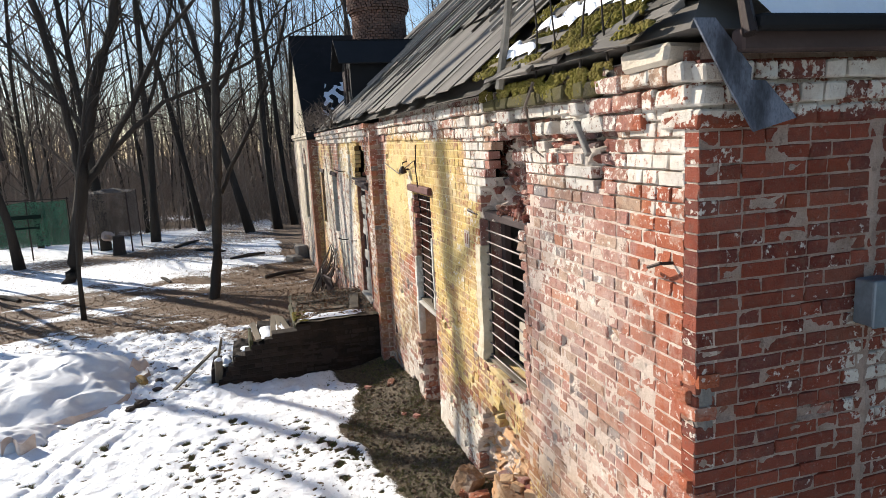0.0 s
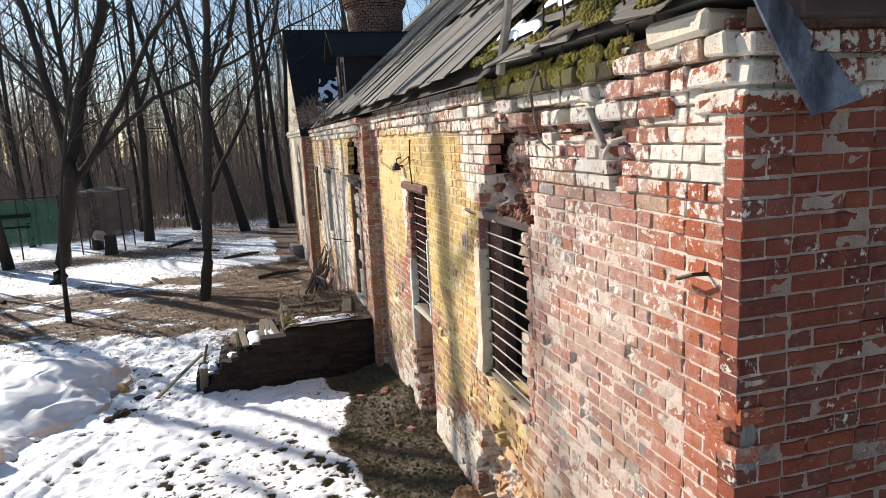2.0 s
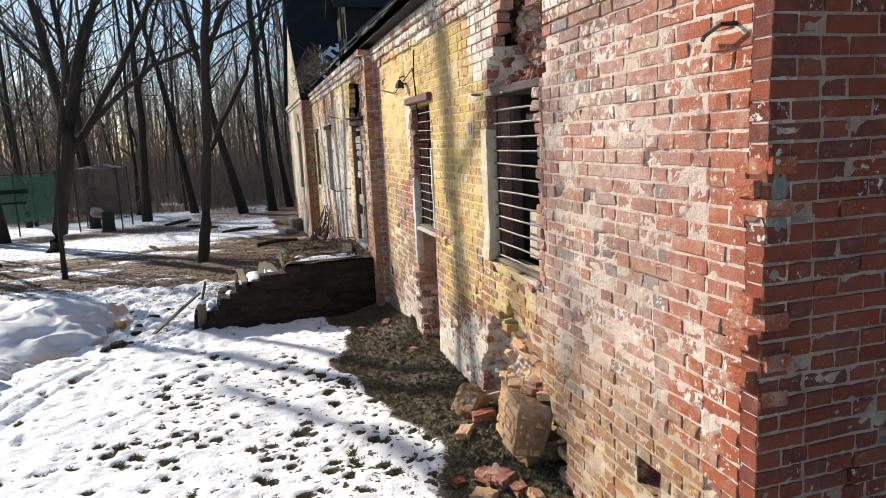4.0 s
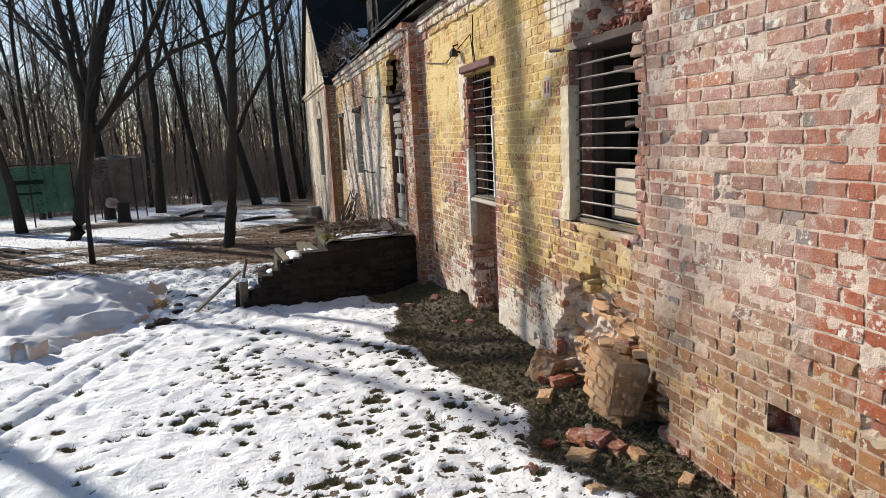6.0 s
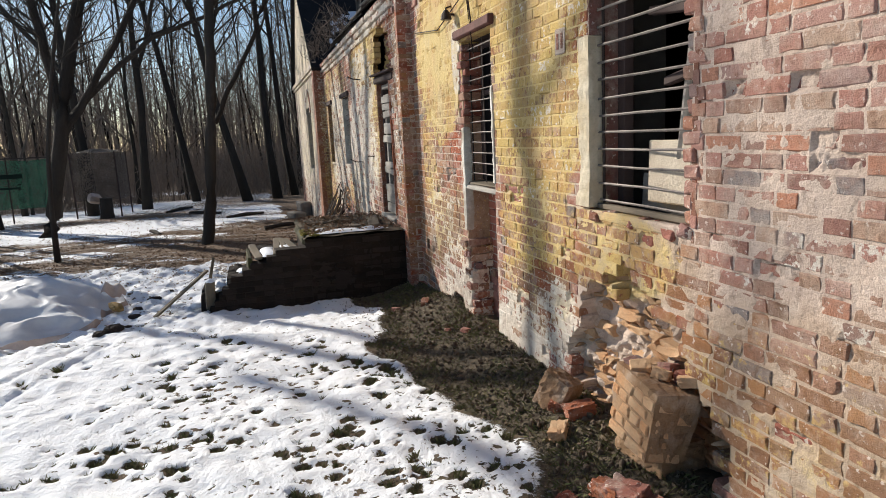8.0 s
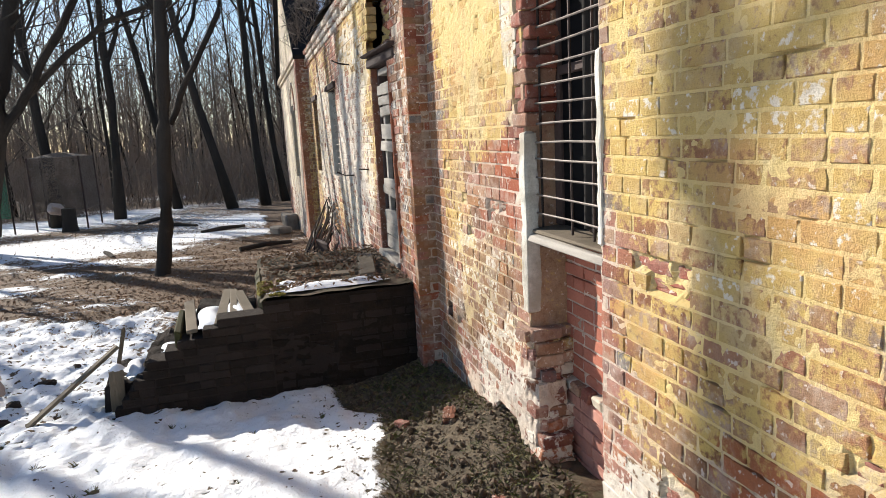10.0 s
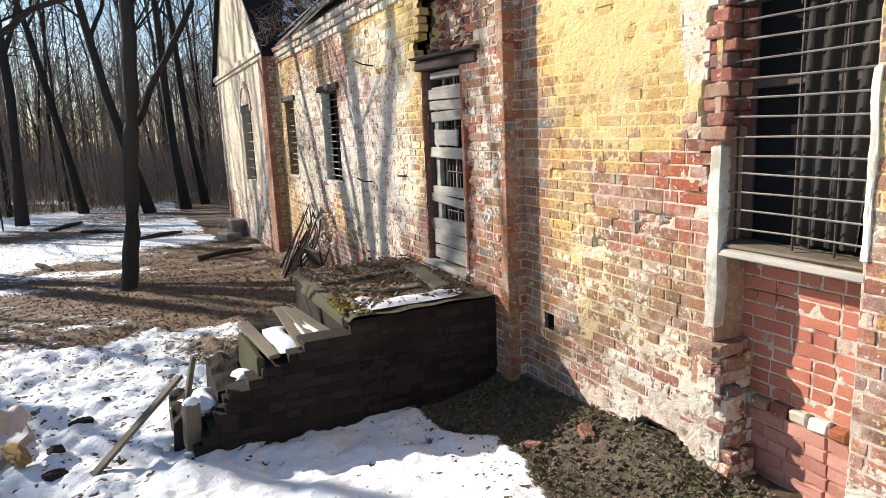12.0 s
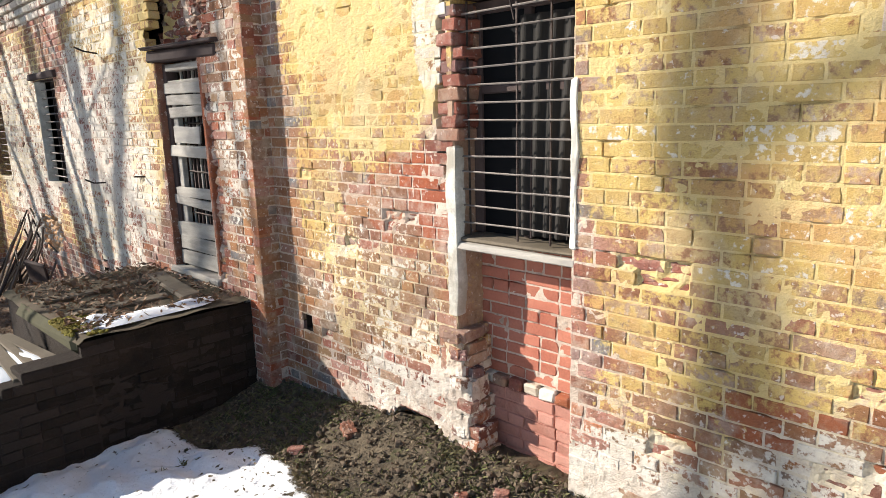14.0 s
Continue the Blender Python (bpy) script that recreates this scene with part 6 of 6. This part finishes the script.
# meter box on the end wall
mb = thing("metal_box", (2.87, 2.38, 2.49), "small flat grey metal box on the end wall", "box")
part("body", Shape().box(2.79, 2.95, 2.30, 2.41, 2.375, 2.60, 0.008), zinc, mb)
part("lid", Shape().box(2.785, 2.955, 2.288, 2.302, 2.37, 2.605, 0.006), zinc, mb)
cb2 = thing("corner_bricks", (1.9, 2.43, 1.2), "loosened orange bricks bulging from the wall's corner", "bricks")
for k in range(9):
    z = 1.28 + k * COURSE + 0.3 * (k > 5)
    part("brick", lump(pose(1.972 - 0.02 * math.sin(k * 1.3) ** 2, 2.508 - 0.012 * math.sin(k * 0.9) ** 2, z, r.gauss(0, 2), r.gauss(0, 2), r.gauss(0, 4)), 0.12 + 0.08 * (k % 2), 0.20 - 0.08 * (k % 2), 0.068, 8, 0.05, 50 + k), brick_front, cb2)
single("mortar_patch", lump(pose(1.965, 2.445, 2.07, 0, 0, 10), 0.11, 0.06, 0.26, 12, 0.16, 77, round_by=0.3), stone_grey, "grey mortar patch smeared on the wall's corner", "mortar")
# hooks and pegs of rusty iron
for pts in ([(1.93, 2.60, 2.73), (1.84, 2.62, 2.73), (1.83, 2.70, 2.70), (1.86, 2.75, 2.69)], [(1.75, 12.87, 2.80), (1.60, 12.87, 2.82), (1.52, 12.9, 2.86)], [(1.75, 13.13, 1.43), (1.60, 13.1, 1.44), (1.5, 13.05, 1.49)], [(1.75, 12.0, 1.55), (1.62, 12.0, 1.56)], [(1.92, 8.2, 3.1), (1.85, 8.2, 3.08), (1.84, 8.15, 2.98)]):
    single("iron_hook", Shape().tube(pts, [0.009] * len(pts), 6), iron, "bent rusty iron hook in the wall", "hook", "iron hooks")
single("hanging_wire", Shape().tube([(1.88, 9.6, 3.05), (1.87, 8.6, 2.93), (1.86, 7.6, 3.12), (1.86, 7.45, 2.55)], [0.006] * 4, 5), iron, "loose dark wire hanging along the wall", "wire")
single("hanging_wire", Shape().tube([(1.86, 7.5, 3.3), (1.84, 7.48, 3.0), (1.86, 7.46, 2.75)], [0.008] * 3, 5), iron, "short dark cable end on the wall", "wire")
ins = thing("insulator", (1.86, 8.1, 2.98), "small dark lamp holder on the wall", "lamp holder")
part("bracket", Shape().tube([(1.91, 8.1, 3.0), (1.82, 8.1, 3.0)], [0.012, 0.012], 6), iron, ins)
part("cup", Shape().tube([(1.82, 8.1, 3.04), (1.82, 8.1, 3.0), (1.82, 8.1, 2.95)], [0.02, 0.045, 0.055], 10), iron, ins)
# painted number on the wall, not to be read: a pale plate with bars
pn = thing("number_plate", (1.89, 5.78, 2.42), "pale painted number panel with dark marks", "plate")
part("panel", Shape().box(1.893, 1.9, 5.72, 5.86, 2.34, 2.50, 0.003, 0.004), mortar_bare, pn)
for y in (5.82, 5.76):
    part("bar", Shape().box(1.889, 1.894, y - 0.014, y + 0.014, 2.37, 2.47, 0.002), brick_bare, pn, "faded red bar")
# diagonal batten under the broken eave
single("loose_batten", Shape().block(pose(1.86, 3.42, 3.33, 52, 0, 0), 0.03, 0.24, 0.035, 0.005, 0.004, r), wood_grey, "loose batten stuck in the broken eave", "batten")

# brick pier stump below the first window
bs = thing("brick_pier", (1.75, 4.75, 0.0), "broken lump of tan brickwork leaning out of the wall's foot", "masonry")
pm = pose(1.81, 4.59, 0.32, 3, 9, -5) @ Matrix.Scale(0.92, 4)
part("core", lump(pm, 0.30, 0.52, 0.44, 22, 0.04, 3, 0.16), mortar_raw, bs)
part("foot", lump(pose(1.9, 4.66, 0.05, 0, 0, 5), 0.3, 0.42, 0.24, 16, 0.08, 8), mortar_raw, bs)
for row in range(5):
    zr = -0.178 + row * 0.078
    low = 1 - 0.16 * (0.22 - zr) / 0.44
    y = -0.25 * low + 0.05 * (row % 2)
    while y < 0.24 * low:
        w = min(r.choice((0.115, 0.22)), 0.26 * low - y)
        if w > 0.05 and r.random() < 0.9:
            part("brick", Shape().block(pm @ pose(-0.112 * low, y + w / 2, zr, r.gauss(0, 1.5), r.gauss(0, 2), r.gauss(0, 1.5)), 0.09, w - 0.014, 0.062, 0.008, 0.006, r), brick_worn, bs)
        y += w
    for x in (-0.07, 0.06):
        if r.random() < 0.85:
            part("brick", Shape().block(pm @ pose(x * low, -0.222 * low, zr, r.gauss(0, 1.5), r.gauss(0, 1.5), r.gauss(0, 3)), 0.10, 0.06, 0.062, 0.010, 0.008, r), brick_worn, bs)
for k in range(6):
    single("loose_brick", lump(pose(1.87 + r.uniform(-0.08, 0.1), 4.40 + 0.07 * k, 0.53 + r.uniform(0, 0.02), r.uniform(-20, 20), r.uniform(-15, 15), r.uniform(0, 180)), 0.11 * r.uniform(0.6, 1.2), 0.085, 0.055, 7, 0.12, k), brick_raw if k % 2 else brick_worn, "broken brick lying on the lump of brickwork", "brick", "loose bricks")
for k, (x, y, q) in enumerate(((1.55, 4.42, 1.4), (1.40, 4.33, 1.0), (1.62, 4.25, 0.9), (1.5, 4.5, 1.2), (1.68, 4.1, 0.8), (1.3, 4.6, 0.7), (1.05, 4.35, 0.7), (1.55, 5.2, 1.0), (1.75, 5.3, 1.2), (1.7, 5.5, 1.0), (1.3, 3.95, 0.8), (1.6, 8.7, 0.8), (1.3, 8.9, 0.6), (1.75, 3.7, 0.6), (1.66, 7.4, 0.6), (1.55, 7.6, 0.45))):
    single("loose_brick", lump(pose(x, y, lay(x, y) + 0.03 * q, r.uniform(-15, 15), r.uniform(-12, 12), r.uniform(0, 180)), 0.2 * q * r.uniform(0.6, 1), 0.105 * q, 0.07 * q, 7, 0.2, 40 + k), (brick_raw, brick_worn, brick_bare)[k % 3], "broken brick lying in the soil by the wall", "brick", "loose bricks")
st2 = lump(pose(1.72, 5.55, 0.08, 20, 10, 30), 0.2, 0.22, 0.25, 10, 0.1, 61)
single("stone", st2, mortar_raw, "tan stone lying against the wall's foot", "stone")

# ---- saplings and dry stalks ----
def stalk(name, label, category, p, h, rad, lean, r, twigs, mat, group=""):
    """An upright stem with a few side twigs."""
    ob = thing(name, p, label, category, group)
    pts = [Vector(p)]
    for i in range(5):
        pts.append(pts[-1] + Vector((lean[0] + r.gauss(0, 0.07), lean[1] + r.gauss(0, 0.07), 1)) * h / 5)
    part("stem", Shape().tube(pts, [rad * (1 - 0.75 * i / 5) for i in range(6)], 6), mat, ob)
    for k in range(twigs):
        i = r.randint(1, 4)
        a = r.uniform(0, 6.28)
        part("twig", Shape().tube([pts[i], pts[i] + Vector((math.cos(a) * 0.3, math.sin(a) * 0.3, 0.5)) * h * r.uniform(0.1, 0.25), pts[i] + Vector((math.cos(a) * 0.45, math.sin(a) * 0.45, 1.0)) * h * r.uniform(0.12, 0.3)], [rad * 0.35, rad * 0.25, rad * 0.1], 4, False), mat, ob)


stalk("sapling", "grey sapling growing out of the eave", "sapling", (1.78, 4.5, 3.70), 2.1, 0.034, (0.0, -0.04), r, 7, plain("pale grey bark", (0.26, 0.23, 0.19), 0.9, vary=0.5, scale=20))
for y, h in ((3.95, 1.4), (3.7, 1.0), (3.35, 1.5), (3.05, 0.8), (2.85, 0.9)):
    stalk("dry_stalk", "thin dry stalk growing from the mossy eave", "stalk", (1.82, y, 3.72), h, 0.007, (-0.05, 0.03), r, 3, bark, "stalks on the eave")
sp = Shape().tube([(1.80, 3.95, 3.70), (1.76, 4.0, 3.55), (1.80, 4.02, 3.4), (1.78, 3.92, 3.27), (1.8, 3.82, 3.22)], [0.012, 0.011, 0.01, 0.008, 0.005], 6)
single("hanging_root", sp, twig, "bent root hanging from the broken eave", "root")
vs = Shape()
for k in range(160):
    y = 13.2 + 4.8 * r.random()
    p0 = Vector((X2 - 0.02 - r.uniform(0, 0.3), y, up(1.7) + 0.05))
    p0.z = EAVE_Z + r.uniform(-0.1, 0.2)
    vs.tube([p0, p0 + Vector((r.uniform(-0.25, 0.1), r.uniform(-0.3, 0.3), r.uniform(0.0, 0.35))), p0 + Vector((r.uniform(-0.4, 0.2), r.uniform(-0.5, 0.5), r.uniform(-0.1, 0.55)))], [0.006, 0.005, 0.002], 3, False)
single("creeper", vs, twig, "tangle of dry creeper on the far eave", "creeper", kind="stuff")
# rusted junk and sticks against the wall beyond the porch
jk = thing("scrap_heap", (1.4, 16.2, -0.3), "heap of sticks and rusty scrap leaning on the wall", "scrap heap")
for k in range(22):
    y = 15.4 + 1.6 * r.random()
    x = 1.2 + 0.4 * r.random()
    h = r.uniform(0.5, 1.1)
    part("stick", Shape().tube([(x - 0.15, y + r.uniform(-0.4, 0.4), lay(x, y) - 0.03), (x + 0.2, y, lay(x, y) + h * 0.7), (min(1.7, x + 0.35), y + r.uniform(-0.1, 0.1), lay(x, y) + h)], [0.018, 0.016, 0.012], 5), iron if k % 3 == 0 else twig, jk)
part("panel", Shape().block(pose(1.5, 15.5, 0.0, 8, -14, 20), 0.04, 0.4, 0.5, 0.01, 0.01, r), wood_dark, jk)
part("wheel_rim", Shape().tube([(1.4 + 0.05 * math.cos(a), 16.1 + 0.28 * math.cos(a), 0.05 + 0.28 * math.sin(a)) for a in [2 * math.pi * i / 16 for i in range(17)]], [0.015] * 17, 5, False), iron, jk)
st3 = Shape().block(pose(1.35, 23.2, -0.35, 0, 0, 5), 0.35, 0.8, 0.5, 0.04, 0.03, r)
single("stone_block", st3, stone_grey, "grey stone block at the far corner's foot", "stone")
st3 = Shape().block(pose(1.05, 22.3, -0.42, 0, 0, 20), 0.4, 0.5, 0.2, 0.04, 0.03, r)
single("stone_block", st3, stone_grey, "flat grey stone by the wall's foot", "stone")

# ---- sheeting heap ----
heap = thing("sheeting_heap", (-3.4, 10.8, -0.15), "heap covered with dirty white sheeting and snow", "heap")


def heap_top(a, q):
    """Height of the draped cover at the bearing a and share q of the way to its rim."""
    x, y = 1.95 * q * math.cos(a), 1.75 * q * math.sin(a)
    body = 0.40 * sm(1.25, 0.45, q) + 0.10 * math.exp(-((x - 1.15) / 0.55) ** 2 - ((y - 0.35) / 0.5) ** 2)
    fold = 0.5 - abs(wobble(x * 0.8 + 0.35 * wobble(x, y, 1, 1.7), y * 1.1, 5, 1.9))
    small = 0.5 - abs(wobble(x + 0.2 * wobble(x, y, 3, 3), y * 0.6, 7, 5.0))
    pleat = 0.022 * math.sin(17 * a + 3 * math.sin(5 * a)) * sm(0.6, 1.0, q)
    return body + 0.13 * (fold - 0.35) + 0.05 * (small - 0.35) + pleat


HX, HY = -3.95, 10.85
rim_k = lambda a: 1 + 0.10 * wobble(math.cos(a) * 2, math.sin(a) * 2, 3, 1.3) + 0.025 * math.sin(9 * a)


def heap_at(a, q):
    x, y = HX + 1.95 * q * rim_k(a) * math.cos(a), HY + 1.75 * q * rim_k(a) * math.sin(a)
    return (x, y, lay(x, y) + max(0.03, heap_top(a, q)))


part("cover", Shape().grid(lambda u, v: heap_at(2 * math.pi * u, 1.0 * v), 150, 80), cloth_white, heap, "white sheeting lying in folds", True)


def skirt(u, v):
    a = radians(-75 + 110 * u)
    x, y, z = heap_at(a, 1.0)
    g0 = lay(x, y) + 0.01
    k = 1 + (0.02 + 0.05 * wobble(u * 9, 0, 3)) * v
    return (HX + (x - HX) * k + 0.015 * math.sin(40 * u) * v, HY + (y - HY) * k, g0 + (z + 0.012 - g0) * (1 - v) ** 0.8)


part("flap", Shape().grid(skirt, 110, 8, True), cloth_pink, heap, "dirty pinkish hanging edge of sheeting", True)
fl = Shape().grid(lambda u, v: (-2.16 + 0.20 * u + 0.05 * math.sin(3 * v), 10.75 + 0.12 * u + 0.34 * v, lay(-2, 11) + 0.30 + 0.10 * math.sin(math.pi * v) - 0.13 * u * u + 0.03 * math.sin(8 * u + 4 * v)), 16, 12)
part("fold", fl, cloth_pink, heap, "folded corner of sheeting", True)
part("board_end", lump(pose(-1.98, 10.66, lay(-2, 10.7) + 0.13, 0, 16, 22), 0.15, 0.42, 0.10, 10, 0.12, 4, round_by=0.45), plain("yellow-brown board", (0.36, 0.23, 0.08), 0.8), heap, "yellow-brown board end")
h2 = thing("sheeting_heap", (-3.6, 8.8, -0.15), "smaller crumpled bundle of pinkish white sheeting", "heap")
hb = Shape().grid(lambda u, v: (-3.75 + 0.95 * u + 0.05 * math.sin(8 * v), 8.5 + 0.75 * v + 0.05 * math.sin(9 * u), lay(-3.4, 8.9) + 0.26 * (math.sin(math.pi * u) * math.sin(math.pi * v)) ** 0.45 + 0.045 * abs(wobble(u * 3, v * 4, 2, 2.0)) - 0.02), 36, 30)
part("cover", hb, cloth_white, h2, "", True)
hb = Shape().grid(lambda u, v: (-3.2 + 0.35 * u, 8.45 + 0.12 * math.sin(7 * u) + 0.04 * v, lay(-3.2, 8.5) + 0.2 * v + 0.02 * math.sin(15 * u)), 18, 6)
part("flap", hb, cloth_pink, h2, "", True)
for k, (x, y, q) in enumerate(((-1.72, 10.35, 1.0), (-1.85, 9.75, 1.5), (-1.98, 9.62, 1.1), (-1.72, 9.88, 0.8), (-1.6, 11.2, 1.2), (-1.45, 11.6, 0.9), (-1.75, 10.8, 0.9))):
    single("clod", lump(pose(x, y, lay(x, y) + 0.035 * q, 0, 0, 50 * k), 0.17 * q, 0.13 * q, 0.09 * q, 9, 0.22, k, round_by=0.55), soil_clod, "dark clod of earth in the snow", "clod", "clods")

# ---- fence and netting at the wood's edge ----
fn = thing("net_fence", (-11.0, 29.6, -0.7), "green netting fence on thin posts at the wood's edge", "fence")
for k in range(8):
    x = -18.0 + 1.5 * k
    part("post", Shape().tube([(x, 29.9, lay(x, 29.9) - 0.2), (x + 0.03, 29.9, 1.75)], [0.03, 0.025], 6), iron, fn)
part("net", Shape().grid(lambda u, v: (-18.0 + 10.5 * u, 29.86 + 0.06 * math.sin(30 * u), -0.2 + 1.85 * v - 0.06 * math.sin(math.pi * (u * 7 % 1)) * v), 120, 4), net_green, fn, "green netting")
part("top_rail", Shape().tube([(-18.0, 29.88, 1.75), (-7.4, 29.88, 1.68)], [0.025, 0.025], 6), iron, fn)
for y0, a in ((-9.6, 0.95), (-9.55, 0.6)):
    part("bar", Shape().box(y0, y0 + (1.15 if a > 0.8 else 1.0), 29.76, 29.78, a - 0.05 * (a < 0.8) , a + (0.16 if a > 0.8 else 0.03), 0.004), plain("dark print", (0.008, 0.02, 0.014), 0.9), fn, "dark unreadable print")
cg = thing("net_cage", (-6.0, 30.6, -0.6), "brown netting cage on thin posts", "cage")
for x, y in ((-6.9, 30.2), (-5.3, 30.2), (-5.2, 32.0), (-7.0, 32.0)):
    part("post", Shape().tube([(x, y, lay(x, y) - 0.2), (x, y, 1.78)], [0.03, 0.03], 6), wood_dark, cg)
part("net", Shape().grid(lambda u, v: (-6.9 + 1.6 * u, 30.2 + 0.03 * math.sin(20 * u), -0.1 + 1.85 * v), 24, 4), net_brown, cg, "brown netting")
part("net", Shape().grid(lambda u, v: (-5.3 + 0.1 * u, 30.2 + 1.8 * u, -0.1 + 1.85 * v), 12, 4), net_brown, cg, "brown netting")
part("roof_net", Shape().grid(lambda u, v: (-6.95 + 1.75 * u, 30.2 + 1.8 * v, 1.76 + 0.16 * math.sin(math.pi * u) * math.sin(math.pi * v)), 12, 8), net_brown, cg, "sagging brown netting")
single("sack", Shape().block(pose(-6.1, 29.6, 0.02, 10, 10, 20), 0.5, 0.42, 0.36, 0.09, 0.07, r), cloth_pink, "crumpled pale sack by the netting", "sack")
sx, sy = -5.65, 29.3
sp = Shape().tube([(sx, sy, lay(sx, sy) - 0.1), (sx, sy, lay(sx, sy) + 0.2), (sx + 0.02, sy, lay(sx, sy) + 0.8)], [0.3, 0.24, 0.22], 12)
single("tree_stump", sp, bark, "dark tree stump in the snow", "stump")
for x, y, s in ((-3.2, 31.0, 1.0), (-2.0, 27.5, 0.8), (-0.5, 24.5, 0.7), (0.6, 19.5, 0.6), (-2.8, 20.5, 0.5), (-6.8, 20.0, 0.7)):
    sp = Shape()
    a = r.uniform(0, 3)
    sp.tube([(x - s * math.cos(a), y - s * math.sin(a), lay(x, y) + 0.05), (x, y, lay(x, y) + 0.09), (x + s * math.cos(a), y + s * math.sin(a), lay(x, y) + 0.06)], [0.06 * s + 0.02, 0.06 * s + 0.02, 0.04], 7)
    single("fallen_branch", sp, bark, "dark fallen branch on the ground", "branch", "fallen branches")

# ---- tufts, leaves and crumbs of soil ----
gs = Shape()


def blade(x, y, z, h, lean, a, w=0.004):
    dx, dy = math.cos(a), math.sin(a)
    gs.add([(x - dy * w, y + dx * w, z), (x + dy * w, y - dx * w, z), (x + dx * lean * 0.5, y + dy * lean * 0.5, z + h * 0.75), (x + dx * lean, y + dy * lean, z + h)], [(0, 1, 2), (1, 3, 2)])


for hx, hy, hr in holes:
    if hr < 0.022 and r.random() < 0.5:
        continue
    z = lay(hx, hy) - 0.01
    for k in range(int(8 + 420 * hr)):
        a = r.uniform(0, 6.28)
        q = hr * 0.75 * r.random() ** 0.6
        blade(hx + q * math.cos(a), hy + q * math.sin(a), z, r.uniform(0.02, 0.055) + hr * 0.35, r.uniform(0.0, 0.05), r.uniform(0, 6.28), 0.003)
for k in range(17000):
    y = 2.7 + 7.3 * r.random()
    x = 1.95 - 1.15 * r.random()
    if snow_at(x, y) > 0.45 or wobble(x, y, 3, 1.6) + r.uniform(-0.5, 0.5) < -0.05:
        continue
    blade(x, y, lay(x, y) - 0.01, r.uniform(0.015, 0.06), r.uniform(0.02, 0.08), r.uniform(0, 6.28), 0.0028)
single("grass", gs, grass_mat, "winter grass tufts poking through the snow", "grass", kind="stuff")

lf, lw = Shape(), Shape()
for k in range(46000):
    if k < 35500:
        y = 11.0 + 17 * r.random() ** 1.5
        x = r.uniform(-0.42 * y, 1.6) if y > 13 else r.uniform(-5.0, 1.6)
        if y < 13.1 and x > 0.3 and k >= 900:
            continue
        big = r.uniform(0.012, 0.032)
    else:
        y = 2.7 + 7.4 * r.random()
        x = 1.95 - 1.2 * r.random()
        big = r.uniform(0.006, 0.019)
    s = snow_at(x, y) if k >= 900 else 0.0
    if s > 0.5 and r.random() < 0.86:
        continue
    if 900 <= k < 35500 and litter_at(x, y) < r.random():
        continue
    z = lay(x, y) + 0.012 + (0.03 if s > 0.4 else 0)
    if k < 900:
        x, y, z, big = r.uniform(0.45, 1.7), r.uniform(10.2, 12.1), PT + 0.035, r.uniform(0.015, 0.04)
    m = pose(x, y, z, r.gauss(0, 28), r.gauss(0, 28), r.uniform(0, 360))
    pts = [m @ Vector(p) for p in ((-big, 0, 0), (0, -big * 0.55, big * 0.25), (big, 0, r.uniform(-0.2, 0.3) * big), (0, big * 0.55, big * 0.25))]
    (lf if k < 35500 else lw).add(pts, [(0, 1, 2), (0, 2, 3)])
single("plant_litter", lw, litter_mat, "grey-brown leaf crumbs along the wall", "litter", kind="stuff")
single("leaves", lf, leaf_mat, "brown fallen leaves on the ground", "leaves", kind="stuff")

cl = Shape()
for k in range(2600):
    y = 2.7 + 7.4 * r.random()
    x = 1.93 - 1.1 * r.random() ** 1.3
    if snow_at(x, y) > 0.4:
        continue
    a = 0.008 + 0.022 * r.random() ** 3
    cl.block(pose(x, y, lay(x, y) + a * 0.3, r.uniform(0, 90), r.uniform(0, 90), r.uniform(0, 90)), a * 2, a * 1.5, a, a * 0.3, a * 0.2, r)
single("soil_crumbs", cl, plain("soil and brick crumbs", (0.11, 0.08, 0.055), 0.95, vary=0.6, scale=20, second=(0.07, 0.05, 0.035)), "crumbs of soil, brick and stone along the wall", "soil", kind="stuff")
